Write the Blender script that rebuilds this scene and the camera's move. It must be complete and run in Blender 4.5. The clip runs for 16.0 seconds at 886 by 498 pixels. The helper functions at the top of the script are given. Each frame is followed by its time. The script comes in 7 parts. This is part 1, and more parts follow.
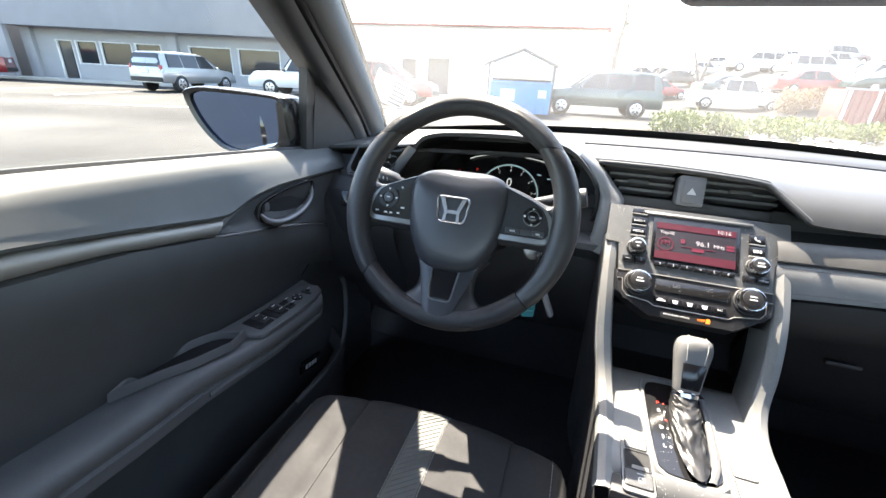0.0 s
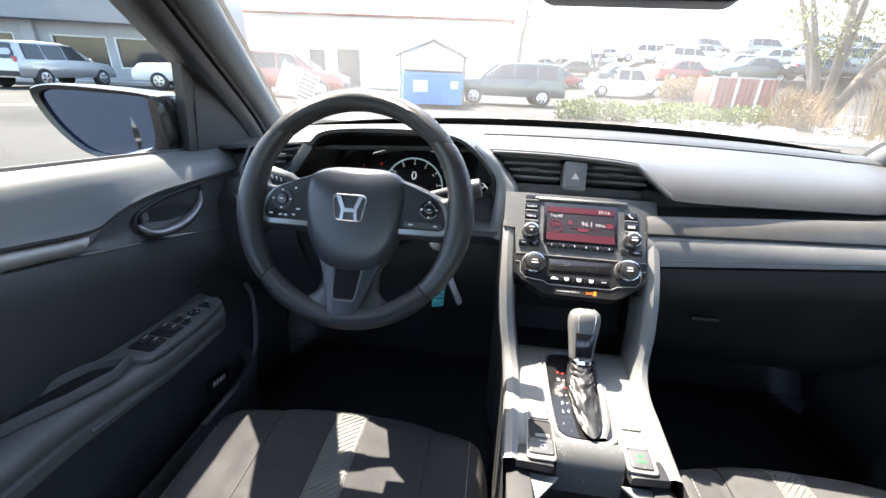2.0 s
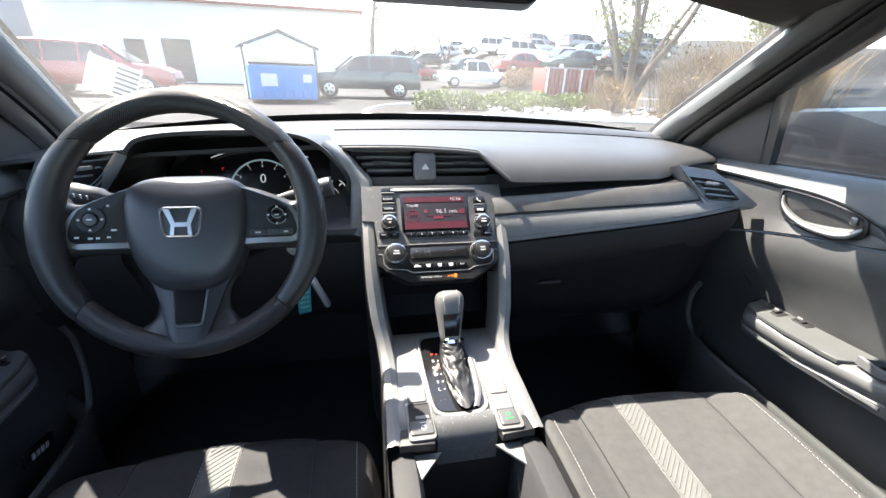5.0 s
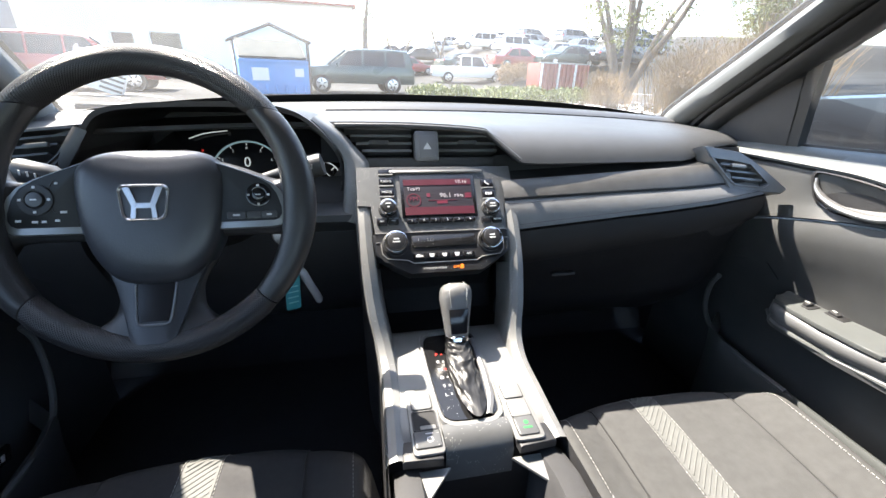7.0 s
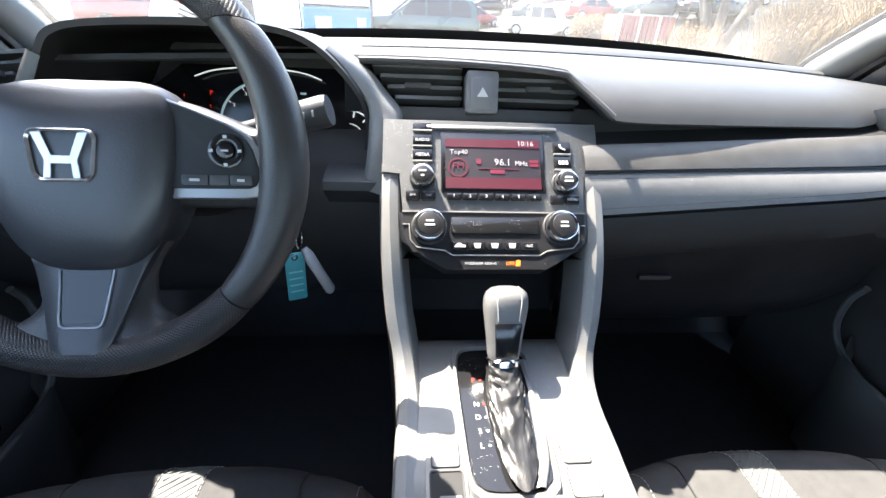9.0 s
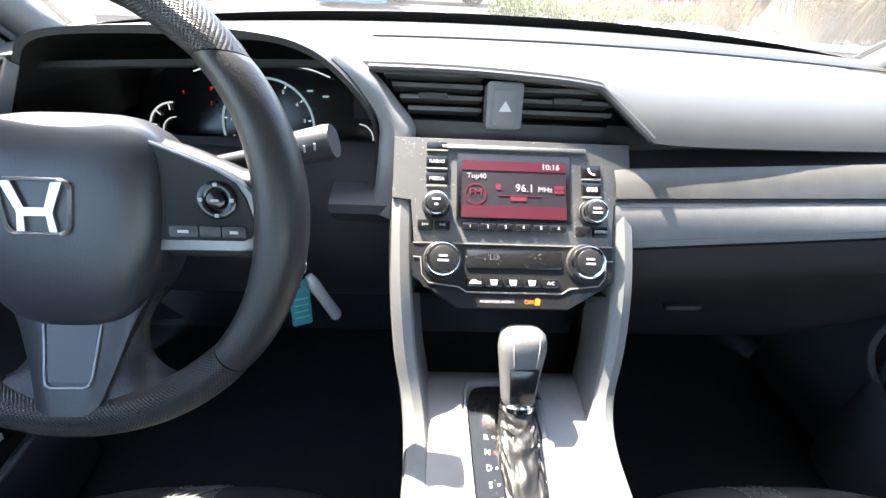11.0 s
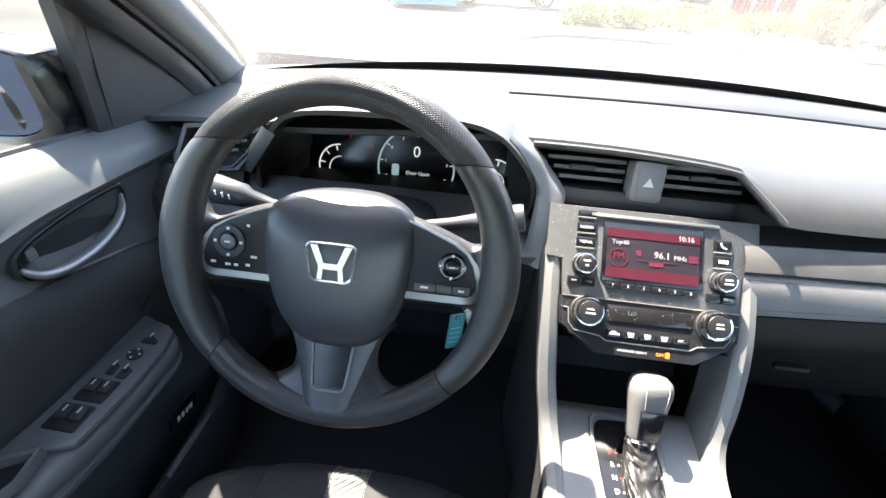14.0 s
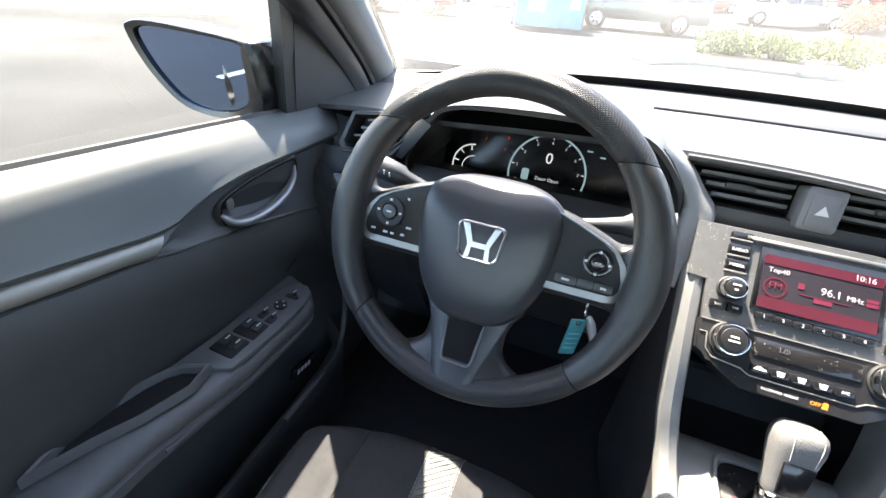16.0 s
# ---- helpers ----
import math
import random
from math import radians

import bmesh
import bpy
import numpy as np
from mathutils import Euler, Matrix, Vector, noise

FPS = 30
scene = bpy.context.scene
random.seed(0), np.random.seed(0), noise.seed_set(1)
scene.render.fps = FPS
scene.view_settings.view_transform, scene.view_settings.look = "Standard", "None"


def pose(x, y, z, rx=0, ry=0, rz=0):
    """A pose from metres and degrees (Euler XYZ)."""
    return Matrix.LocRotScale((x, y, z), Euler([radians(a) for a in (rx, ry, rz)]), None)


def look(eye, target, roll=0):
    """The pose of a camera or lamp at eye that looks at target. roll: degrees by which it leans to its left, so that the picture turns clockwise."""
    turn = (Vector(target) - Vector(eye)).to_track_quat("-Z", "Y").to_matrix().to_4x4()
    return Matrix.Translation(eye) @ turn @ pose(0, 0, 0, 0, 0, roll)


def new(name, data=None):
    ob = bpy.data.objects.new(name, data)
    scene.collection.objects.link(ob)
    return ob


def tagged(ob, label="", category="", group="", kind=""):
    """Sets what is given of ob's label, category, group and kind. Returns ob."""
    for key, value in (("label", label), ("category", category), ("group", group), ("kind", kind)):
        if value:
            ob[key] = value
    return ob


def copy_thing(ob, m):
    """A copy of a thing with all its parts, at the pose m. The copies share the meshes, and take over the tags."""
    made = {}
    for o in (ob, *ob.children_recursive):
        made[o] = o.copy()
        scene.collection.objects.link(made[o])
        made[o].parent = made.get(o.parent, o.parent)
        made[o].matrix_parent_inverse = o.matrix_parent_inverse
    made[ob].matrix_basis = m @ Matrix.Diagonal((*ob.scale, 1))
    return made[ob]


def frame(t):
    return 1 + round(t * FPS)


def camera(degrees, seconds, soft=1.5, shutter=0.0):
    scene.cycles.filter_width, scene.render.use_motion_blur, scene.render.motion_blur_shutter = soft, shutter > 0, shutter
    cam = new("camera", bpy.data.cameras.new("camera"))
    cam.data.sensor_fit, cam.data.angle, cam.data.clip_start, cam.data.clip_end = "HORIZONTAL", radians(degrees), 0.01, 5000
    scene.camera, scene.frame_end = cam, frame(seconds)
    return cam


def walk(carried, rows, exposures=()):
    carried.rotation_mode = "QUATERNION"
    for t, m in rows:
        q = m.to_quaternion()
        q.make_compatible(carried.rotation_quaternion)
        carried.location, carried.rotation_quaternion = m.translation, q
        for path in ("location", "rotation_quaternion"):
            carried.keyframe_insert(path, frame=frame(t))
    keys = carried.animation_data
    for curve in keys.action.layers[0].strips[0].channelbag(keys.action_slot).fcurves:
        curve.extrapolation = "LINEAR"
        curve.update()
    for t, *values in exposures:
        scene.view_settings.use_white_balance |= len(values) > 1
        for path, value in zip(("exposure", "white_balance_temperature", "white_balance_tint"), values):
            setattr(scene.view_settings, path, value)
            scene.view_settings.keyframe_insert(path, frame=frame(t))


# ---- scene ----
cam = camera(94.6, 16.0)
METRES, EYE, TILT, LEAN, TURN = 0.75, 1.12, -22.6, -2.7, 18.8
X0, Y0 = -0.205, -0.58
ROWS = [
    (0.0, 0.0, 0.0, 0.0, 0.0, -0.0, 0.0),
    (0.5, 0.0179, 0.0013, -0.0016, -1.74, -0.21, 0.8),
    (1.0, 0.0298, -0.0004, 0.0007, -4.12, -0.54, 1.89),
    (1.5, 0.0438, -0.0046, 0.0022, -6.99, -0.94, 3.18),
    (2.0, 0.054, -0.0102, 0.003, -10.2, -1.45, 4.58),
    (2.5, 0.0628, -0.0144, 0.0023, -13.52, -1.99, 6.03),
    (3.0, 0.0782, -0.016, -0.0041, -16.92, -2.59, 7.44),
    (3.5, 0.0801, -0.0157, -0.0042, -20.31, -3.24, 8.85),
    (4.0, 0.0908, -0.0285, -0.0004, -23.63, -3.92, 10.11),
    (4.5, 0.0923, -0.0322, 0.0006, -26.7, -4.57, 11.21),
    (7.0, 0.1142, 0.0745, -0.0227, -28.31, -5.46, 11.58),
    (7.5, 0.1559, 0.1324, -0.0378, -26.0, -6.04, 10.68),
    (8.0, 0.1908, 0.1902, -0.0418, -23.77, -7.04, 9.78),
    (8.5, 0.2177, 0.2427, -0.0249, -21.92, -8.22, 9.05),
    (11.0, 0.2674, 0.3511, 0.0845, -18.64, -13.88, 7.4),
    (11.5, 0.2523, 0.3234, 0.1123, -18.33, -14.38, 7.21),
    (12.0, 0.2119, 0.3128, 0.1404, -17.86, -14.61, 6.96),
    (12.5, 0.1727, 0.3038, 0.1596, -17.12, -14.53, 6.55),
    (13.0, 0.1427, 0.2818, 0.2007, -15.96, -14.22, 6.02),
    (13.5, 0.0907, 0.2935, 0.2126, -14.0, -13.74, 5.23),
    (14.0, 0.0714, 0.294, 0.2139, -11.43, -13.23, 4.05),
    (14.5, 0.0174, 0.3084, 0.2015, -8.1, -12.64, 2.63),
    (15.0, -0.0111, 0.3073, 0.1886, -4.35, -12.02, 1.02),
    (15.5, -0.0061, 0.2942, 0.1797, -0.8, -11.3, -0.56),
    (16.0, -0.015, 0.2678, 0.1771, 2.07, -10.6, -1.83),
]
walk(cam, [(t, pose(X0, Y0, EYE, TILT, LEAN, TURN) @ pose(METRES * x, METRES * y, METRES * z, 90 + pitch, roll, yaw)) for t, x, y, z, yaw, pitch, roll in ROWS], exposures=[(0.0, 3.1, 7400, 10), (3.5, 2.72, 7000, 10), (7.0, 2.6, 7000, 10), (8.5, 3.12, 7000, 10), (11.0, 3.4, 7150, 10), (16.0, 3.33, 7350, 10)])

# ---- light ----
SUN_TO = Vector((-0.366, 0.416, 0.832)).normalized()
world = bpy.data.worlds.new("sky")
scene.world = world
world.use_nodes = True
wn = world.node_tree
sky = wn.nodes.new("ShaderNodeTexSky")
sky.sky_type, sky.sun_disc = "NISHITA", False
sky.sun_elevation = math.asin(SUN_TO.z)
sky.sun_rotation = math.atan2(SUN_TO.x, SUN_TO.y)
wn.links.new(sky.outputs[0], wn.nodes["Background"].inputs[0])
wn.nodes["Background"].inputs[1].default_value = 0.14
sun = new("sun", bpy.data.lights.new("sun", "SUN"))
sun.data.energy, sun.data.angle, sun.data.color = 4.2, radians(0.5), (1.0, 0.95, 0.88)
sun.matrix_world = look((-8, 9, 14), Vector((-8, 9, 14)) - SUN_TO)


# ---- materials ----
def mat(name, color, rough=0.5, metal=0.0, vary=0.15, scale=60.0, bump=0.0, bscale=900.0, spec=0.5, coat=0.0, specks=0.0, voro=False, spread=0.0, jitter=1.0):
    m = bpy.data.materials.new(name)
    m.use_nodes = True
    nt = m.node_tree
    N, L = nt.nodes, nt.links
    b = N["Principled BSDF"]
    b.inputs["Roughness"].default_value = rough
    b.inputs["Metallic"].default_value = metal
    b.inputs["Specular IOR Level"].default_value = spec
    b.inputs["Coat Weight"].default_value = coat
    tc = N.new("ShaderNodeTexCoord")
    n1 = N.new("ShaderNodeTexNoise")
    n1.inputs["Scale"].default_value, n1.inputs["Detail"].default_value = scale, 5
    n2 = N.new("ShaderNodeTexNoise")
    n2.inputs["Scale"].default_value, n2.inputs["Detail"].default_value = scale / 9, 3
    L.new(tc.outputs["Object"], n1.inputs["Vector"])
    L.new(tc.outputs["Object"], n2.inputs["Vector"])
    add = N.new("ShaderNodeMath")
    add.operation = "ADD"
    L.new(n1.outputs[0], add.inputs[0])
    L.new(n2.outputs[0], add.inputs[1])
    val = add.outputs[0]
    if spread:
        oi = N.new("ShaderNodeObjectInfo")
        sp = N.new("ShaderNodeMath")
        sp.operation, sp.inputs[1].default_value = "MULTIPLY_ADD", spread
        L.new(oi.outputs["Random"], sp.inputs[0])
        L.new(val, sp.inputs[2])
        val = sp.outputs[0]
    ramp = N.new("ShaderNodeMapRange")
    ramp.inputs[1].default_value, ramp.inputs[2].default_value = 0.6, 1.4
    ramp.inputs[3].default_value, ramp.inputs[4].default_value = 1 - vary, 1 + vary
    L.new(val, ramp.inputs[0])
    mul = N.new("ShaderNodeVectorMath")
    mul.operation = "SCALE"
    mul.inputs[0].default_value = color
    L.new(ramp.outputs[0], mul.inputs["Scale"])
    col = mul.outputs[0]
    if specks:
        v = N.new("ShaderNodeTexVoronoi")
        v.inputs["Scale"].default_value = 330
        L.new(tc.outputs["Object"], v.inputs["Vector"])
        lt = N.new("ShaderNodeMath")
        lt.operation, lt.inputs[1].default_value = "LESS_THAN", specks
        L.new(v.outputs["Distance"], lt.inputs[0])
        n3 = N.new("ShaderNodeTexNoise")
        n3.inputs["Scale"].default_value = 28
        L.new(tc.outputs["Object"], n3.inputs["Vector"])
        gt = N.new("ShaderNodeMath")
        gt.operation, gt.inputs[1].default_value = "GREATER_THAN", 0.5
        L.new(n3.outputs[0], gt.inputs[0])
        both = N.new("ShaderNodeMath")
        both.operation = "MULTIPLY"
        L.new(lt.outputs[0], both.inputs[0])
        L.new(gt.outputs[0], both.inputs[1])
        mx = N.new("ShaderNodeMix")
        mx.data_type = "RGBA"
        L.new(both.outputs[0], mx.inputs["Factor"])
        L.new(col, mx.inputs["A"])
        mx.inputs["B"].default_value = (0.55, 0.54, 0.5, 1)
        col = mx.outputs["Result"]
    L.new(col, b.inputs["Base Color"])
    if bump:
        if voro:
            t = N.new("ShaderNodeTexVoronoi")
            t.inputs["Randomness"].default_value = jitter
            src = t.outputs["Distance"]
        else:
            t = N.new("ShaderNodeTexNoise")
            t.inputs["Detail"].default_value = 3
            src = t.outputs[0]
        t.inputs["Scale"].default_value = bscale
        L.new(tc.outputs["Object"], t.inputs["Vector"])
        bp = N.new("ShaderNodeBump")
        bp.inputs["Strength"].default_value, bp.inputs["Distance"].default_value = bump, 0.5 / bscale
        L.new(src, bp.inputs["Height"])
        L.new(bp.outputs[0], b.inputs["Normal"])
    rr = N.new("ShaderNodeMapRange")
    rr.inputs[1].default_value, rr.inputs[2].default_value = 0.3, 0.7
    rr.inputs[3].default_value, rr.inputs[4].default_value = max(0.02, rough * 0.85), min(1, rough * 1.15)
    L.new(n2.outputs[0], rr.inputs[0])
    L.new(rr.outputs[0], b.inputs["Roughness"])
    return m


def lit(name, color, strength):
    m = mat(name, color, 0.4)
    b = m.node_tree.nodes["Principled BSDF"]
    b.inputs["Emission Color"].default_value = (*color, 1)
    b.inputs["Emission Strength"].default_value = strength
    return m


def glass(name, tint=(1, 1, 1), gloss=0.05, rough=0.02):
    m = bpy.data.materials.new(name)
    m.use_nodes = True
    nt = m.node_tree
    nt.nodes.remove(nt.nodes["Principled BSDF"])
    tr, gl, mx = nt.nodes.new("ShaderNodeBsdfTransparent"), nt.nodes.new("ShaderNodeBsdfGlossy"), nt.nodes.new("ShaderNodeMixShader")
    tr.inputs[0].default_value = (*tint, 1)
    gl.inputs["Roughness"].default_value = rough
    mx.inputs[0].default_value = gloss
    nt.links.new(tr.outputs[0], mx.inputs[1])
    nt.links.new(gl.outputs[0], mx.inputs[2])
    nt.links.new(mx.outputs[0], nt.nodes["Material Output"].inputs[0])
    return m


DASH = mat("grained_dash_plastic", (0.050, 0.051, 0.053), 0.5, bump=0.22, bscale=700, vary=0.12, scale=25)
# dark plastic, also used to darken faces turned from the sun
DASH_LOW = mat("dark_and_shaded_plastic", (0.027, 0.027, 0.029), 0.55, bump=0.3, bscale=700, vary=0.12)
DOOR_TOP = mat("grey_door_vinyl", (0.084, 0.090, 0.090), 0.5, bump=0.12, bscale=900, vary=0.12, scale=20)
ARMREST = mat("armrest_vinyl", (0.118, 0.121, 0.125), 0.5, bump=0.3, bscale=600, vary=0.15, scale=20)
DOOR_MID = mat("black_door_vinyl", (0.064, 0.066, 0.068), 0.55, bump=0.3, bscale=600, vary=0.15, scale=20)
LEATHER = mat("dash_leather", (0.145, 0.146, 0.148), 0.55, bump=0.18, bscale=800, vary=0.12, specks=0.08, voro=True)
BAND = mat("brushed_dark_band", (0.115, 0.111, 0.106), 0.45, vary=0.2, scale=40, metal=0.3)
SILVER = mat("satin_silver_trim", (0.39, 0.377, 0.3575), 0.42, metal=0.6, vary=0.12, scale=30, bump=0.1, bscale=500)
CONSOLE = mat("satin_grey_console", (0.19, 0.19, 0.187), 0.42, metal=0.2, vary=0.15, scale=30, bump=0.12, bscale=600, specks=0.10)
CHROME = mat("chrome", (0.75, 0.75, 0.76), 0.12, metal=1.0, vary=0.05)
GLOSS = mat("gloss_black", (0.012, 0.012, 0.013), 0.12, vary=0.2, specks=0.12)
GLOSSC = mat("clean_gloss_black", (0.012, 0.012, 0.014), 0.15, vary=0.2)
STACK = mat("stack_dark_grey", (0.080, 0.082, 0.085), 0.42, vary=0.15, specks=0.14, bump=0.15)
RUBBER = mat("matte_black", (0.0168, 0.0168, 0.018), 0.6, vary=0.2)
# near-black colour stands in for the shade inside gaps and recesses
VOID = mat("recess_shade_black", (0.009, 0.009, 0.010), 0.7, vary=0.2)
RIM_S = mat("smooth_wheel_leather", (0.030, 0.030, 0.032), 0.36, bump=0.22, bscale=700, voro=True, vary=0.15)
RIM_T = mat("pebbled_wheel_leather", (0.024, 0.024, 0.027), 0.34, vary=0.15)
# small diamonds pressed into the leather, 3 mm apart
nt = RIM_T.node_tree
uvn, sep = nt.nodes.new("ShaderNodeUVMap"), nt.nodes.new("ShaderNodeSeparateXYZ")
uvn.uv_map = "around"
nt.links.new(uvn.outputs[0], sep.inputs[0])
waves = []
for op in ("ADD", "SUBTRACT"):
    mix_, tri_wave = nt.nodes.new("ShaderNodeMath"), nt.nodes.new("ShaderNodeMath")
    mix_.operation, tri_wave.operation, tri_wave.inputs[1].default_value = op, "PINGPONG", 0.0016
    nt.links.new(sep.outputs[0], mix_.inputs[0])
    nt.links.new(sep.outputs[1], mix_.inputs[1])
    nt.links.new(mix_.outputs[0], tri_wave.inputs[0])
    waves.append(tri_wave)
least, press = nt.nodes.new("ShaderNodeMath"), nt.nodes.new("ShaderNodeBump")
least.operation = "MINIMUM"
nt.links.new(waves[0].outputs[0], least.inputs[0])
nt.links.new(waves[1].outputs[0], least.inputs[1])
nt.links.new(least.outputs[0], press.inputs["Height"])
press.inputs["Strength"].default_value, press.inputs["Distance"].default_value = 0.8, 0.45
nt.links.new(press.outputs[0], nt.nodes["Principled BSDF"].inputs["Normal"])
HUB = mat("airbag_cover_vinyl", (0.040, 0.042, 0.049), 0.34, bump=0.15, bscale=500, vary=0.12, scale=30)
FOB = mat("silver_key_plastic", (0.42, 0.42, 0.43), 0.3, metal=0.3, vary=0.1)
HAZARD = mat("pale_hazard_plastic", (0.15, 0.15, 0.154), 0.4, vary=0.12, scale=40)
POD_FACE = mat("dark_pod_plastic", (0.017, 0.019, 0.023), 0.5, vary=0.12, spec=0.3)
POD_BLACK = mat("black_pod_plastic", (0.007, 0.007, 0.008), 0.45, vary=0.12, spec=0.3)
POD_EDGE = mat("satin_pod_edging", (0.22, 0.222, 0.228), 0.34, metal=0.55, vary=0.08, scale=30)
# dash plastic darkened to paint the shade under the dash and behind the wheel
DASH_SHADE = mat("shaded_dash_plastic", (0.012, 0.012, 0.0135), 0.6, bump=0.3, bscale=700, vary=0.15)
SWITCH = mat("clean_dark_switch", (0.050, 0.053, 0.058), 0.38, vary=0.12)
TRIM = mat("flat_satin_trim", (0.30, 0.285, 0.262), 0.42, metal=0.5, vary=0.1, scale=25, bump=0.08, bscale=500, spec=0.3)
HANDLE = mat("dark_satin_handle", (0.20, 0.20, 0.205), 0.38, metal=0.4, vary=0.1)
CLIMATE = mat("climate_panel_black", (0.018, 0.018, 0.02), 0.35, vary=0.2, specks=0.07)
WHITE = mat("white_print", (0.55, 0.55, 0.55), 0.5, vary=0.03)
# one seat cloth in two tones: darker for shade, lighter for sun
FABRIC = mat("shaded_seat_cloth", (0.027, 0.027, 0.029), 0.85, bump=0.6, bscale=1100, vary=0.2, scale=120)
FABRIC2 = mat("sunlit_seat_cloth", (0.051, 0.0513, 0.0515), 0.92, bump=0.6, bscale=1100, vary=0.22, scale=60)
BOLSTER = mat("black_bolster_cloth", (0.034, 0.034, 0.036), 0.85, bump=0.5, bscale=900, vary=0.15)
STITCH = mat("pale_stitch", (0.38, 0.38, 0.37), 0.8, vary=0.1)
RIB = mat("ribbed_strip_cloth", (0.098, 0.1008, 0.098), 0.75, bump=0.4, bscale=1500, vary=0.15)
BOOT = mat("boot_leather", (0.014, 0.014, 0.015), 0.42, bump=0.25, bscale=500, vary=0.15)
KNOB = mat("shift_knob_leather", (0.154, 0.154, 0.154), 0.36, bump=0.3, bscale=700, voro=True)
CARPET = mat("black_carpet", (0.028, 0.028, 0.031), 0.95, bump=0.8, bscale=500)
HEADLINER = mat("headliner_cloth", (0.30, 0.29, 0.28), 0.95, bump=0.4, bscale=900)
VISOR = mat("taupe_visor_cloth", (0.045, 0.040, 0.035), 0.9, bump=0.5, bscale=700, vary=0.3, scale=70)
PILLAR = mat("pillar_trim", (0.10, 0.105, 0.105), 0.6, bump=0.4, bscale=800, vary=0.1, scale=18)
PILLAR_D = mat("dark_door_frame", (0.02, 0.021, 0.022), 0.5, bump=0.15, vary=0.15)
TAG = mat("teal_key_tag", (0.05, 0.32, 0.36), 0.45, vary=0.12, scale=90)
SCREEN_D = lit("screen_dark_glow", (0.016, 0.013, 0.018), 0.079)
SCREEN_R = lit("screen_red_glow", (0.055, 0.006, 0.014), 0.09)
SCREEN_P = lit("screen_pink_glow", (0.11, 0.014, 0.03), 0.09)
SCREEN_W = lit("screen_white_glow", (0.30, 0.28, 0.30), 0.158)
GAUGE_W = lit("gauge_white_glow", (0.6, 0.65, 0.68), 0.12)
GAUGE_B = lit("gauge_blue_glow", (0.30, 0.45, 0.52), 0.079)
RED_L = lit("red_indicator", (0.7, 0.03, 0.02), 0.135)
ORANGE_L = lit("orange_indicator", (0.85, 0.22, 0.03), 0.135)
GREEN_L = lit("green_indicator", (0.03, 0.22, 0.06), 0.05)
WINDSCREEN = glass("windscreen_glass", (0.97, 0.99, 0.98), 0.03, 0.05)
# thin film of dust on the windscreen, made heavier to imitate glare
nt = WINDSCREEN.node_tree
film, mix2, spots_, coord, span_ = nt.nodes.new("ShaderNodeBsdfTranslucent"), nt.nodes.new("ShaderNodeMixShader"), nt.nodes.new("ShaderNodeTexNoise"), nt.nodes.new("ShaderNodeTexCoord"), nt.nodes.new("ShaderNodeMapRange")
spots_.inputs["Scale"].default_value, spots_.inputs["Detail"].default_value = 3.5, 6
span_.inputs[1].default_value, span_.inputs[2].default_value, span_.inputs[3].default_value, span_.inputs[4].default_value = 0.35, 0.7, 0.028, 0.066
old = nt.nodes["Material Output"].inputs[0].links[0].from_socket
nt.links.new(coord.outputs["Object"], spots_.inputs["Vector"])
nt.links.new(spots_.outputs[0], span_.inputs[0])
nt.links.new(span_.outputs[0], mix2.inputs[0])
nt.links.new(old, mix2.inputs[1])
nt.links.new(film.outputs[0], mix2.inputs[2])
nt.links.new(mix2.outputs[0], nt.nodes["Material Output"].inputs[0])
SIDE_GLASS = glass("side_glass", (0.9, 0.93, 0.92), 0.04, 0.02)
MIRROR = mat("blue_mirror", (0.18, 0.25, 0.39), 0.02, metal=1.0, vary=0.02)
EMBLEM = mat("badge_metal", (0.55, 0.55, 0.57), 0.25, metal=0.8, vary=0.05)
MIRROR_CASE = mat("dark_mirror_case", (0.004, 0.004, 0.005), 0.28, vary=0.2)
CARBLACK = mat("black_car_paint", (0.008, 0.008, 0.010), 0.12, coat=1.0, vary=0.1)


# ---- mesh helpers ----
def thing(name, loc=(0, 0, 0), label="", category="", group="", kind=""):
    ob = new(name)
    ob.location = loc
    ob.empty_display_size = 0.05
    return tagged(ob, label, category, group, kind)


def part(name, bm, material, parent=None, label="", smooth=38):
    bmesh.ops.recalc_face_normals(bm, faces=bm.faces)
    me = bpy.data.meshes.new(name)
    bm.to_mesh(me)
    bm.free()
    for p in me.polygons:
        p.use_smooth = True
    me.set_sharp_from_angle(angle=radians(smooth))
    me.materials.append(material)
    ob = new(name, me)
    attach(ob, parent)
    return tagged(ob, label)


def attach(ob, parent):
    if parent:
        ob.parent = parent
        if parent.data is None:
            ob.matrix_parent_inverse = Matrix.Translation(-parent.location)


def B():
    return bmesh.new()


def skin(bm, rings, closed=False, caps=False, loop=False):
    vs = [[bm.verts.new(p) for p in r] for r in rings]
    k = len(vs[0])
    pairs = list(zip(vs, vs[1:])) + ([(vs[-1], vs[0])] if loop else [])
    for a, b in pairs:
        for i in range(k if closed else k - 1):
            j = (i + 1) % k
            bm.faces.new((a[i], a[j], b[j], b[i]))
    if caps:
        bm.faces.new(vs[0])
        bm.faces.new(vs[-1][::-1])
    return bm


def curve(pts, n=8):
    """A smooth line through the points."""
    P = [Vector(p) for p in pts]
    P = [2 * P[0] - P[1]] + P + [2 * P[-1] - P[-2]]
    out = []
    for i in range(1, len(P) - 2):
        a, b, c, d = P[i - 1:i + 3]
        for s in range(n):
            t = s / n
            out.append(0.5 * (2 * b + (c - a) * t + (2 * a - 5 * b + 4 * c - d) * t * t + (3 * b - a - 3 * c + d) * t ** 3))
    return out + [P[-2]]


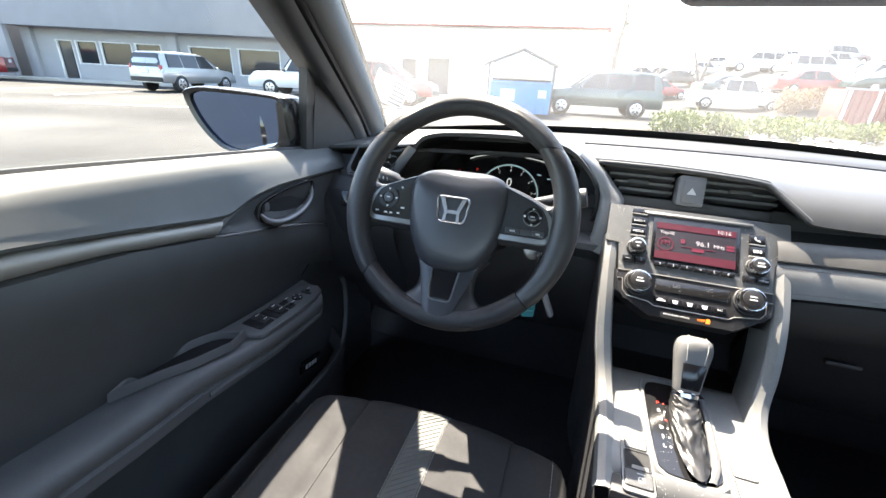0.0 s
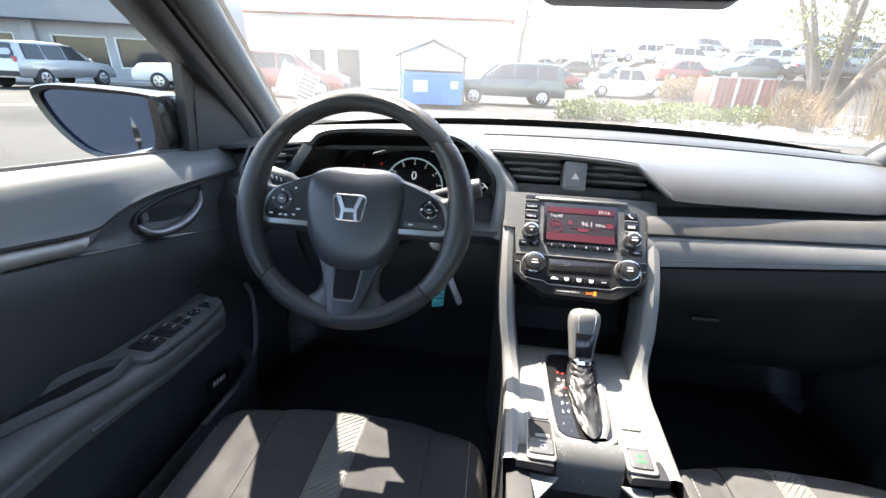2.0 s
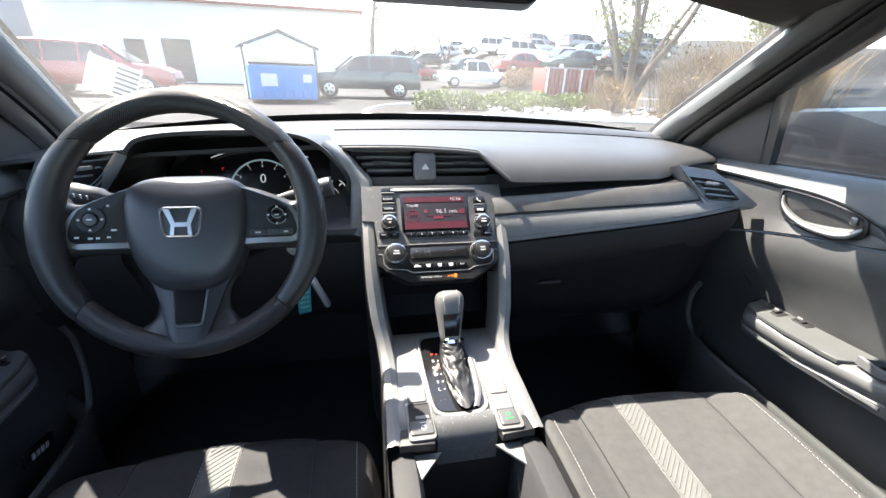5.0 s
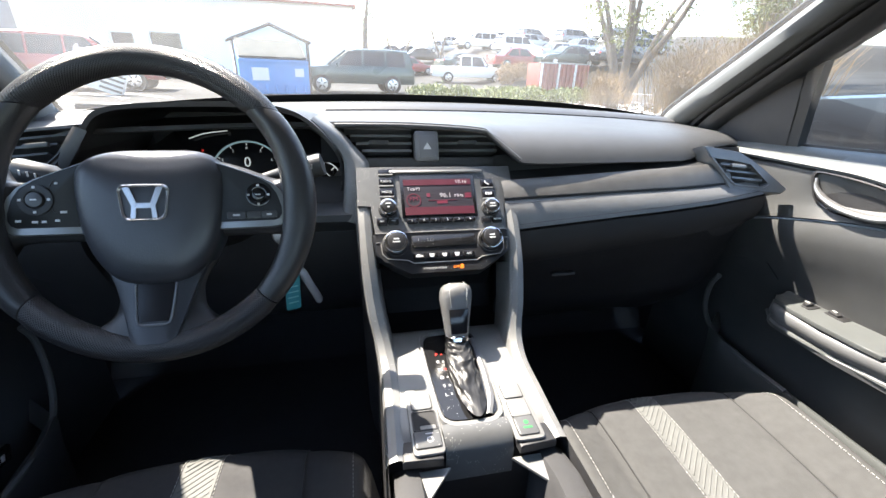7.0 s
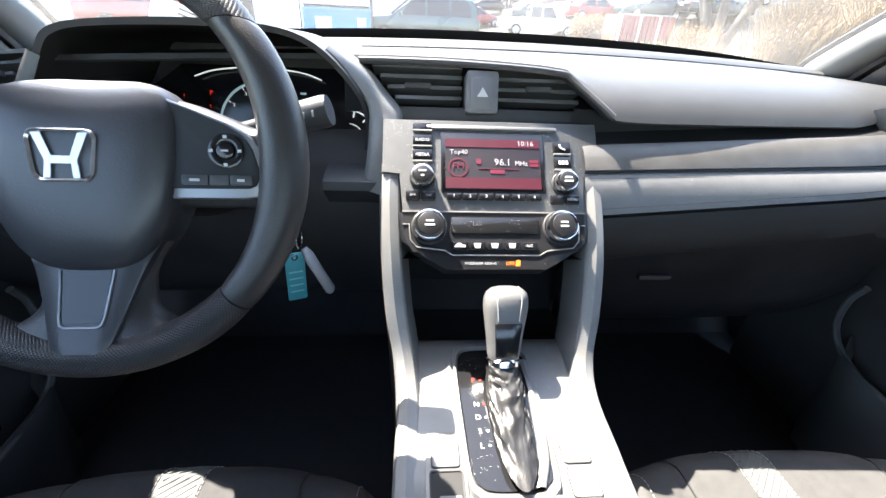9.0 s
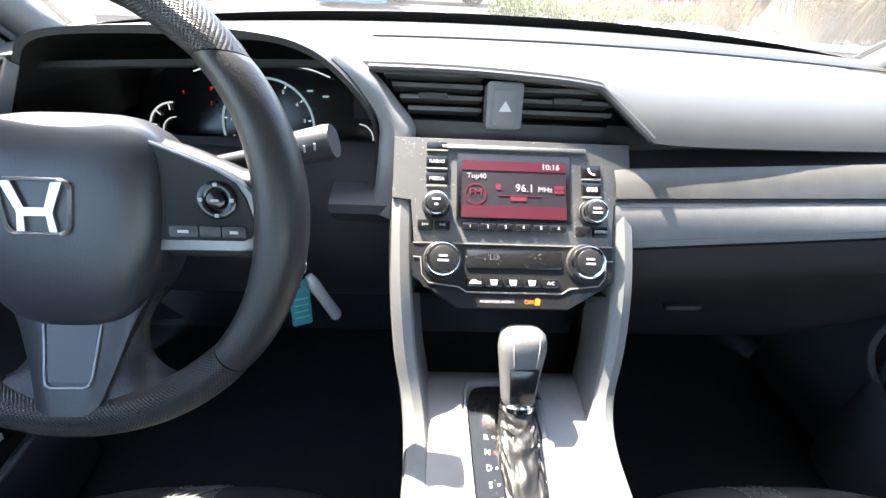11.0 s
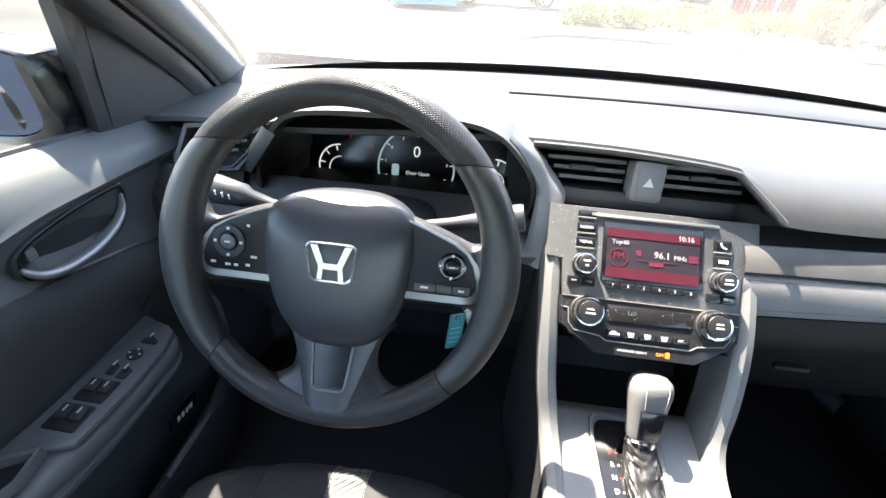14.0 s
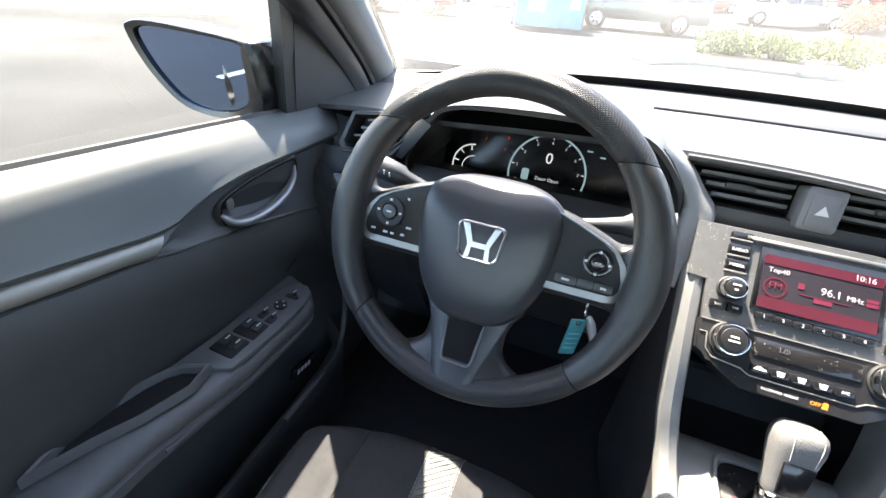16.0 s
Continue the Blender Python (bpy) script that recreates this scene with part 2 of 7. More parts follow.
def tube(bm, pts, r, n=8, loop=False, flat=1.0):
    P = [Vector(p) for p in pts]
    rings, up = [], None
    k = len(P)
    for i, p in enumerate(P):
        d = (P[(i + 1) % k] - P[i - 1]) if loop or 0 < i < k - 1 else (P[1] - P[0] if i == 0 else P[-1] - P[-2])
        d.normalize()
        if up is None:
            up = Vector((0, 0, 1)) if abs(d.z) < 0.9 else Vector((0, 1, 0))
        side = d.cross(up).normalized()
        up = side.cross(d).normalized()
        rad = r[i] if isinstance(r, (list, tuple)) else r
        rings.append([p + rad * (math.cos(2 * math.pi * j / n) * side + flat * math.sin(2 * math.pi * j / n) * up) for j in range(n)])
    return skin(bm, rings, True, not loop, loop)


def rrect(w, h, r, n=4):
    r = min(r, w / 2 - 1e-5, h / 2 - 1e-5)
    out = []
    for cx, cy, a in ((w / 2 - r, h / 2 - r, 0), (-w / 2 + r, h / 2 - r, 90), (-w / 2 + r, -h / 2 + r, 180), (w / 2 - r, -h / 2 + r, 270)):
        out += [(cx + r * math.cos(radians(a + 90 * i / n)), cy + r * math.sin(radians(a + 90 * i / n))) for i in range(n + 1)]
    return out


def plate(bm, outline, h, M=None, bev=0.0, at=(0, 0), base=0.0):
    """A plate of the outline's shape, h thick along local z, its upper edge rounded by bev."""
    M = M or Matrix()
    c = Vector((sum(p[0] for p in outline) / len(outline), sum(p[1] for p in outline) / len(outline)))
    rad = max((Vector(p[:2]) - c).length for p in outline)
    rings = []
    steps = [(0, 0), (h, 0)] if not bev else [(0, 0), (h - bev, 0), (h - bev * 0.3, bev * 0.3), (h, bev)]
    for z, ins in steps:
        f = 1 - ins / rad
        rings.append([M @ Vector((at[0] + c.x + (p[0] - c.x) * f, at[1] + c.y + (p[1] - c.y) * f, base + z)) for p in outline])
    return skin(bm, rings, True, True)


def box(bm, c, s, bev=0.0, M=None):
    x, y, z = s
    T = (M or Matrix()) @ Matrix.Translation((c[0], c[1], c[2] - z / 2))
    return plate(bm, rrect(x, y, max(bev, 1e-4), 2) if bev else [(x / 2, y / 2), (-x / 2, y / 2), (-x / 2, -y / 2), (x / 2, -y / 2)], z, T, bev)


def disc(bm, r, h, M, bev=0.0, n=28, at=(0, 0), base=0.0):
    return plate(bm, [(r * math.cos(2 * math.pi * i / n), r * math.sin(2 * math.pi * i / n)) for i in range(n)], h, M, bev, at, base)


def ring(bm, r0, r1, h, M, at=(0, 0), base=0.0, a0=0, a1=360, n=40):
    full = a1 - a0 >= 360
    rings = []
    for i in range(n if full else n + 1):
        a = radians(a0 + (a1 - a0) * i / n)
        c, s = math.cos(a), math.sin(a)
        rings.append([M @ Vector((at[0] + q * c, at[1] + q * s, base + z)) for q, z in ((r0, 0), (r1, 0), (r1, h * 0.7), ((r0 + r1) / 2, h), (r0, h * 0.7))])
    return skin(bm, rings, True, not full, full)


def frame_of(o, u, v):
    """Local axes at o: u to the right, v up, and out of their plane."""
    u = Vector(u).normalized()
    w = u.cross(Vector(v)).normalized()
    v = w.cross(u)
    m = Matrix((u, v, w)).transposed().to_4x4()
    m.translation = o
    return m


def words(text, size, M, at, material, parent, name="lettering", h=0.0003, base=0.0):
    cu = bpy.data.curves.new(name, "FONT")
    cu.body, cu.size, cu.align_x, cu.align_y, cu.extrude = text, size, "CENTER", "CENTER", h
    cu.resolution_u = 2
    tmp = bpy.data.objects.new("tmp", cu)
    me = bpy.data.meshes.new_from_object(tmp)
    me.name = name
    bpy.data.objects.remove(tmp)
    me.transform(M @ Matrix.Translation((at[0], at[1], base)))
    me.materials.append(material)
    ob = new(name, me)
    attach(ob, parent)
    return ob


def lerp(table, x):
    """A smooth value between the rows of a table."""
    if x <= table[0][0]:
        return table[0][1]
    if x >= table[-1][0]:
        return table[-1][1]
    k = [(q - p) / (c - a) for (a, p), (c, q) in zip(table, table[1:])]
    s = [k[0]] + [0.0 if u * v <= 0 else 2 * u * v / (u + v) for u, v in zip(k, k[1:])] + [k[-1]]
    for i, ((a, p), (c, q)) in enumerate(zip(table, table[1:])):
        if x <= c:
            h = c - a
            t = (x - a) / h
            return p * (1 + 2 * t) * (1 - t) ** 2 + s[i] * h * t * (1 - t) ** 2 + q * t * t * (3 - 2 * t) + s[i + 1] * h * t * t * (t - 1)


def span(a, b, n):
    return [a + (b - a) * i / n for i in range(n + 1)]


# ---- car shell ----
def roof_z(x):
    return 1.345 - 0.06 * (x / 0.6) ** 4


def base_y(x):
    return 0.72 - 0.06 * (x / 0.82) ** 2


def base_z(x):
    return 0.998 - 0.030 * ((x - 0.06) / 0.8) ** 2


bm = B()
skin(bm, [[(x, y, 0.26) for x in span(-0.85, 0.85, 8)] for y in span(-1.5, 0.9, 8)])
skin(bm, [[(x, 0.55 + 0.3 * t, 0.26 + 0.5 * t) for x in span(-0.85, 0.85, 8)] for t in span(0, 1, 4)])
skin(bm, [[(x, 0.845, z) for x in span(-0.88, 0.88, 4)] for z in (0.25, 0.6, 0.965)])
for sx in (-1, 1):
    skin(bm, [[(sx * 0.838, y, z) for y in (0.38, 0.6, 0.88)] for z in (0.25, 0.6, 0.955)])
    skin(bm, [[(sx * x, y, 0.93) for y in (0.66, 0.88)] for x in (0.7, 0.88)])
tagged(part("floor", bm, CARPET), "black carpet in the dark footwells of the car", "floor", kind="structure")
bm = B()
skin(bm, [[(x, y, roof_z(x) + 0.03 * (1 - (y / 1.4) ** 2) - 0.03) for x in span(-0.62, 0.62, 12)] for y in span(-1.5, 0.02, 8)])
skin(bm, [[(x, y, roof_z(x) + 0.06) for x in span(-0.68, 0.68, 12)] for y in span(-1.55, 0.05, 8)])
tagged(part("ceiling", bm, HEADLINER), "pale grey cloth headliner under the car roof", "headliner", kind="structure")
bm = B()
box(bm, (0, -1.56, 0.62), (1.7, 0.05, 0.75), 0.02)
tagged(part("wall_rear", bm, CARPET), "dark rear wall closing the cabin", "wall", kind="structure")


def pillar(sx):
    ob = thing("pillar_left" if sx < 0 else "pillar_right", (sx * 0.8, 0.6, 0.95), "grey moulded windscreen pillar trim beside the windscreen", "pillar", "windscreen pillars", "structure")
    front = curve([(sx * 0.835, 0.70, 0.955), (sx * 0.79, 0.56, 1.045), (sx * 0.672, 0.185, 1.245), (sx * 0.60, -0.01, 1.33)], 8)
    if sx > 0:
        front = curve([(0.835, 0.70, 0.955), (0.790, 0.600, 1.006), (0.722, 0.325, 1.150), (0.673, 0.150, 1.240), (0.640, 0.020, 1.305)], 6)
    back = curve([(sx * 0.80, 0.455, 0.93), (sx * 0.775, 0.335, 1.03), (sx * 0.705, 0.03, 1.215), (sx * 0.65, -0.13, 1.30)], 8)
    n_ = len(front)
    back = [back[round(i * (len(back) - 1) / (n_ - 1))] for i in range(n_)]
    # right trim bulges further in, added to shade the passenger door top
    inn = Vector((-0.046 if sx > 0 else 0.026, -0.012, -0.006))
    # trim, then a black seal, then the dark frame of the door, across the width
    across = [("trim", PILLAR, "", ((0.0, 0.0), (0.08, 0.45), (0.22, 0.9), (0.40, 1.0), (0.52, 0.75), (0.58, 0.35))),
              ("door_seal", RUBBER, "black rubber door seal", ((0.57, 0.30), (0.61, 0.62), (0.66, 0.55), (0.69, 0.15))),
              ("door_frame", PILLAR_D, "dark door window frame", ((0.685, 0.1), (0.72, 0.5), (0.85, 0.5), (0.97, 0.2), (1.0, -0.3)))]
    for nm, m, lab, prof in across:
        rows = [[f + (b - f) * k + inn * h for k, h in prof] for f, b in zip(front, back)]
        if nm == "trim":
            rows = [[f + Vector((sx * 0.03, 0.03, 0.01))] + r for f, r in zip(front, rows)]
        if nm == "door_frame":
            rows = [r + [b + Vector((sx * 0.05, 0.02, 0))] for b, r in zip(back, rows)]
        part(nm, skin(B(), rows), m, ob, lab, 50)
    bm = B()
    tube(bm, [f + Vector((sx * 0.006, 0.012, 0.002)) for f in front], 0.008, 6)
    part("windscreen_edge", bm, RUBBER, ob, "black rubber seal")
    return ob


pillar(-1)
pillar(1)

bm = B()
rows = []
for t in span(0, 1, 6):
    rows.append([(x, base_y(x) * (1 - t) + (-0.005) * t + 0.02, base_z(x) * (1 - t) - 0.02 * (1 - t) + (roof_z(x) + 0.005) * t + 0.05 * math.sin(math.pi * t) * (1 - (x / 0.9) ** 2)) for x in [k * (0.86 * (1 - t) + 0.62 * t) for k in span(-1, 1, 14)]])
ws = part("window_1", skin(bm, rows), WINDSCREEN)
tagged(ws, "clear curved laminated windscreen glass", "windscreen", kind="structure")
ws.visible_shadow = False
bm = B()
skin(bm, [[(x, base_y(x) - 0.005 + d, base_z(x) + e - 0.006) for x in span(-0.86, 0.86, 30)] for d, e in ((0, 0), (0.012, 0.008), (0.05, -0.004), (0.14, -0.05), (0.30, -0.13))])
tagged(part("trim", bm, RUBBER), "black cowl strip along the foot of the windscreen", "trim", kind="structure")
bm = B()
rows = []
for t in (0.015, 0.05, 0.075):
    rows.append([(x, base_y(x) * (1 - t) - 0.005 * t + 0.014, (base_z(x) - 0.02) * (1 - t) + (roof_z(x) + 0.005) * t + 0.05 * math.sin(math.pi * t) * (1 - (x / 0.9) ** 2)) for x in span(-0.84, 0.84, 30)])
tagged(part("trim", skin(bm, rows), RUBBER), "black printed band along the foot of the windscreen", "trim", kind="structure")
bm = B()
tube(bm, curve([(0.02, 0.76, 0.985), (0.10, 0.745, 1.003), (0.20, 0.74, 0.996), (0.5, 0.75, 0.985), (0.75, 0.76, 0.97)], 5), [0.004] + [0.006] * 19 + [0.004], 6)
tagged(part("windscreen_wiper", bm, RUBBER), "black wiper arm resting along the windscreen foot", "wiper")
# bonnet of the car beyond the glass
bm = B()
skin(bm, [[(x, 0.86 + 0.9 * t, 0.925 - 0.12 * t - 0.1 * t * t - 0.05 * (x / 0.8) ** 2) for x in span(-0.85, 0.85, 10)] for t in span(0, 1, 6)])
tagged(part("bonnet", bm, CARBLACK), "black painted bonnet falling away below the windscreen", "bonnet", kind="structure")

# passenger sun visor under the roof
bm = B()
out_ = [Vector(p) for p in ((0.668, 0.162, 1.232), (0.567, 0.141, 1.241), (0.471, 0.122, 1.250), (0.33, 0.094, 1.264), (0.29, -0.10, 1.312), (0.45, -0.12, 1.312), (0.635, -0.10, 1.290))]
mid_ = sum(out_, Vector()) / len(out_)
skin(bm, [[mid_ + (p - mid_) * k + Vector((0, 0, z)) for p in out_] for k, z in ((0.96, 0.014), (1.0, 0.008), (1.0, 0.0), (0.97, -0.006))], True, True)
tagged(part("sun_visor", bm, VISOR, None, "", 50), "dark taupe sun visor folded against the roof", "sun visor")

# inner rear-view mirror
rv = thing("rear_view_mirror", (0, 0.04, 1.245), "black rear-view mirror hanging under the roof", "mirror")
M = frame_of((-0.005, 0.035, 1.254), (1, 0.0, 0), (0, 0.25, 1))
bm = B()
plate(bm, rrect(0.25, 0.068, 0.026, 6), 0.028, M @ Matrix.Translation((0, 0, -0.028)), 0.006)
part("housing", bm, GLOSSC, rv)
bm = B()
plate(bm, rrect(0.238, 0.057, 0.022, 6), 0.003, M)
part("mirror_glass", bm, MIRROR, rv, "mirror glass")
bm = B()
tube(bm, [(0, 0.05, 1.26), (0, 0.09, 1.30), (0, 0.1, 1.33)], 0.012, 8)
part("stem", bm, RUBBER, rv)
bm = B()
box(bm, (-0.085, 0.032, 1.226), (0.012, 0.004, 0.006), 0.001)
part("indicator", bm, RED_L, rv, "small red lamp")


# ---- dashboard ----
dash = thing("dashboard", (0, 0.5, 0.5), "dark grey grained dashboard with a soft leather band and air vents", "dashboard")
LOW_Y = [(-0.82, 0.30), (-0.60, 0.25), (-0.56, 0.23), (-0.30, 0.25), (-0.17, 0.255), (-0.07, 0.25), (0.025, 0.24), (0.098, 0.228), (0.105, 0.224), (0.150, 0.187), (0.157, 0.183), (0.2, 0.182), (0.5, 0.195), (0.60, 0.24), (0.72, 0.30), (0.82, 0.36)]
LOW_Z = [(-0.82, 0.945), (-0.60, 0.972), (-0.17, 0.987), (-0.07, 0.988), (0.025, 0.986), (0.098, 0.981), (0.105, 0.976), (0.150, 0.940), (0.157, 0.934), (0.2, 0.932), (0.5, 0.932), (0.62, 0.948), (0.72, 0.945), (0.82, 0.925)]
rows = []
for x in sorted(set(span(-0.845, 0.845, 54) + span(0.06, 0.18, 30))):
    yb, zb, yl, zl = base_y(x), base_z(x), lerp(LOW_Y, x), lerp(LOW_Z, x)
    zt = zb - 0.008
    ym = yl + 0.25
    rows.append([(x, yb, zb - 0.02), (x, yb - 0.01, zb), (x, yb - 0.06, zb + 0.002), (x, 0.545, zb - 0.002), (x, 0.535, zb - 0.010), (x, 0.525, zb - 0.008),
                 (x, (ym + 0.525) / 2, zb - 0.004 - 0.004), (x, ym, zl + (zt - zl) * 0.97), (x, yl + 0.13, zl + (zt - zl) * 0.93), (x, yl + 0.075, zl + (zt - zl) * 0.84 + 0.002), (x, yl + 0.040, zl + (zt - zl) * 0.66 + 0.003), (x, yl + 0.015, zl + (zt - zl) * 0.38 + 0.003), (x, yl + 0.004, zl + 0.008), (x, yl, zl + 0.002), (x, yl + 0.004, zl - 0.001), (x, yl + 0.05, zl - 0.002)])
part("dash_pad", skin(B(), rows), DASH, dash, smooth=50)
# rolled edge over the middle vents
E1 = [(x, lerp(LOW_Y, x) - 0.004, lerp(LOW_Z, x) + 0.002) for x in span(-0.17, 0.152, 60)]
part("vent_hood_edge", tube(B(), E1, 0.0045, 8), DASH, dash)
# groove line of the upper pad
part("pad_seam", tube(B(), [(x, 0.538, base_z(x) - 0.008) for x in span(-0.2, 0.8, 40)], 0.0025, 6), RUBBER, dash)

# passenger side: black strip for the shade, dark band, leather band, lower bulge
XS = span(0.118, 0.70, 30)


def band_y(x):
    return 0.155 + 0.03 * max(0, (x - 0.45) / 0.25) ** 2


def seam_z(x):
    return 0.878 + 0.018 * (x - 0.13) / 0.5


def low_z(x):
    return 0.826 + 0.045 * (x - 0.13) / 0.55


def gap_z(x):
    return 0.905 + 0.028 * (x - 0.13) / 0.5


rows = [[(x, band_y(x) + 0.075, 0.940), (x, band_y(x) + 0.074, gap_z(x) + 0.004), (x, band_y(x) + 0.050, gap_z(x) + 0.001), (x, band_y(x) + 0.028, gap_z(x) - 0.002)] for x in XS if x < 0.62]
part("shadow_gap", skin(B(), rows), VOID, dash, "black strip painted as the shade under the pad")
rows = [[(x, band_y(x) + 0.036, gap_z(x) - 0.004), (x, band_y(x) + 0.026, gap_z(x)), (x, band_y(x) + 0.020, gap_z(x) - 0.003), (x, band_y(x) + 0.008, (gap_z(x) + seam_z(x)) / 2 + 0.001), (x, band_y(x) - 0.001, seam_z(x) + 0.002), (x, band_y(x) + 0.006, seam_z(x))] for x in XS if x < 0.62]
part("upper_band", skin(B(), rows), BAND, dash, "dark brown-grey patterned band")
rows = []
for x in XS:
    y, z0, z1 = band_y(x), seam_z(x), low_z(x)
    rows.append([(x, y + 0.012, z0 - 0.002), (x, y + 0.001, z0 - 0.002), (x, y - 0.004, z0 - 0.005), (x, y - 0.014, z0 * 0.6 + z1 * 0.4), (x, y - 0.025, z1 + 0.007), (x, y - 0.026, z1 + 0.002), (x, y - 0.020, z1 - 0.001), (x, y - 0.006, z1 - 0.002)])
part("leather_band", skin(B(), rows), LEATHER, dash, "grey grained leather band")
part("leather_seam", tube(B(), [(x, band_y(x) - 0.0005, seam_z(x) - 0.001) for x in XS], 0.0016, 6), RUBBER, dash)
bm = B()
for i in range(150):
    x = 0.125 + i * 0.0038
    for dy, z in ((-0.0055, seam_z(x) - 0.0075), (-0.0238, low_z(x) + 0.0095)):
        tube(bm, [(x, band_y(x) + dy, z), (x + 0.0025, band_y(x) + dy, z)], 0.0006, 4)
tagged(part("stitching", bm, RUBBER, dash, "fine dark stitches"), kind="stuff")
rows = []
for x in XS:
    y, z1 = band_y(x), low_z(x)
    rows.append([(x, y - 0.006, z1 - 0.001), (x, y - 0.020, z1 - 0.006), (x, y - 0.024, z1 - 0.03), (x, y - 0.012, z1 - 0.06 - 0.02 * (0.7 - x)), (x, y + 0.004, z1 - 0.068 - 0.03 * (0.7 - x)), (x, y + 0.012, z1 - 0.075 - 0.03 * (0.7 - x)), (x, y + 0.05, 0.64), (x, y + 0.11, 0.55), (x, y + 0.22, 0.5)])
part("glove_box", skin(B(), rows), DASH_SHADE, dash, "dark lower dash with a closed glove box, shade put into its colour")
bm = B()
box(bm, (0.255, 0.150, 0.722), (0.05, 0.010, 0.006), 0.002)
part("glove_box_latch", bm, DASH_SHADE, dash)

# right end: vent surround in silver
def end_vent(sx):
    """The corner vent: silver surround, black well, three slats and a thumb tab."""
    M = frame_of((0.628, 0.172, 0.919) if sx > 0 else (-0.614, 0.218, 0.953), (1, sx * -0.05 - 0.0, -0.1 * sx), (0, 0.45, 1)) @ Matrix.Diagonal((sx, 1, 1, 1))
    if sx < 0:
        o = [(-0.080, 0.034), (-0.02, 0.034), (0.055, 0.033), (0.078, -0.018), (0.072, -0.034), (0.03, -0.036), (-0.022, -0.036), (-0.045, -0.012)]
        i = [(-0.066, 0.026), (-0.02, 0.027), (0.046, 0.026), (0.064, -0.016), (0.060, -0.026), (0.03, -0.028), (-0.014, -0.028), (-0.036, -0.010)]
    else:
        o = [(-0.094, 0.040), (-0.006, 0.036), (0.040, 0.014), (0.112, -0.030), (0.098, -0.040), (-0.030, -0.041), (-0.050, -0.012), (-0.084, 0.022)]
        i = [(-0.070, 0.016), (-0.02, 0.015), (0.015, 0.012), (0.040, -0.008), (0.058, -0.022), (0.045, -0.030), (-0.018, -0.031), (-0.036, -0.018)]
    bm = B()
    rows = [[M @ Vector((*p, z)) for p in q] for q, z in ((o, -0.03), (o, -0.002), ([(a * 0.97, b * 0.96) for a, b in o], 0.001), ([(a * 1.12, b * 1.12) for a, b in i], 0.001), ([(a * 1.08, b * 1.08) for a, b in i], 0.004), ([(a * 1.02, b * 1.02) for a, b in i], 0.004), (i, 0.0), (i, -0.035))]
    skin(bm, rows, True)
    part("vent_surround", bm, HANDLE if sx > 0 else DASH_LOW, dash, "satin silver vent surround" if sx > 0 else "black vent surround", smooth=25)
    bm = B()
    plate(bm, i, 0.004, M @ Matrix.Translation((0, 0, -0.034)))
    part("vent_well", bm, VOID, dash)
    for k in range(3):
        bm = B()
        v = (0.003 if sx > 0 else 0.014) - 0.0125 * k
        w0, w1 = -0.052 + 0.014 * k, 0.026 + 0.012 * k
        plate(bm, [(w0, -0.002), (w0, 0.002), (w1, 0.002), (w1, -0.002)], 0.026, M @ Matrix.Translation((0, v, -0.026)) @ pose(0, 0, 0, -12), 0.001)
        part("vent_slat", bm, DASH if sx < 0 else HANDLE, dash)
    bm = B()
    box(bm, (-0.012, 0.006, 0.002), (0.034, 0.008, 0.006), 0.002, M)
    part("vent_tab", bm, HANDLE if sx > 0 else DASH, dash)


end_vent(1)
end_vent(-1)
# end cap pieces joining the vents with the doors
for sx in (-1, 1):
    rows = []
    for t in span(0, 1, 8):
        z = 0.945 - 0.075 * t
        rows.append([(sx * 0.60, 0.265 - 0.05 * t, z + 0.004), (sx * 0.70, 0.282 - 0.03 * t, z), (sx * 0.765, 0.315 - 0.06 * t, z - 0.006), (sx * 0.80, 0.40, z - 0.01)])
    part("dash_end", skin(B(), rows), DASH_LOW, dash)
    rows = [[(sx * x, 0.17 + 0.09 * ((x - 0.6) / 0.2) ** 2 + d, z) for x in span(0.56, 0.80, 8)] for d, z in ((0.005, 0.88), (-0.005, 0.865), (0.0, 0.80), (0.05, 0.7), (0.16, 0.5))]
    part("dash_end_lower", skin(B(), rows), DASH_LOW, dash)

# middle vents
MV = frame_of((0, 0.262, 0.957), (1, 0, 0), (0, 0.25, 1))
bm = B()
plate(bm, [(-0.20, -0.032), (0.165, -0.032), (0.165, 0.030), (-0.20, 0.030)], 0.004, MV @ Matrix.Translation((0, 0, -0.05)))
part("vent_well", bm, VOID, dash)
bm = B()
plate(bm, [(-0.165, -0.05), (0.155, -0.05), (0.155, -0.027), (-0.165, -0.027)], 0.05, MV @ Matrix.Translation((0, 0, -0.03)), 0.003)
part("vent_sill", bm, DASH_LOW, dash)
for x0, x1 in ((-0.155, -0.034), (0.012, 0.132)):
    for k in range(4):
        v = 0.0205 - 0.0132 * k
        bm = B()
        a = x0 + (0.010 * k if x0 < 0 else 0)
        b = x1 - (0 if x0 < 0 else (0.012 if k == 0 else 0.0))
        plate(bm, [(a, -0.0028), (a, 0.0022), (b, 0.0022), (b, -0.0028)], 0.034, MV @ Matrix.Translation((0, v, -0.030)) @ pose(0, 0, 0, -10), 0.0012)
        part("vent_slat", bm, HAZARD, dash)
    bm = B()
    box(bm, ((x0 + x1) / 2 + 0.0, 0.0012, 0.006), (0.036, 0.0075, 0.008), 0.002, MV)
    part("vent_tab", bm, DASH, dash)
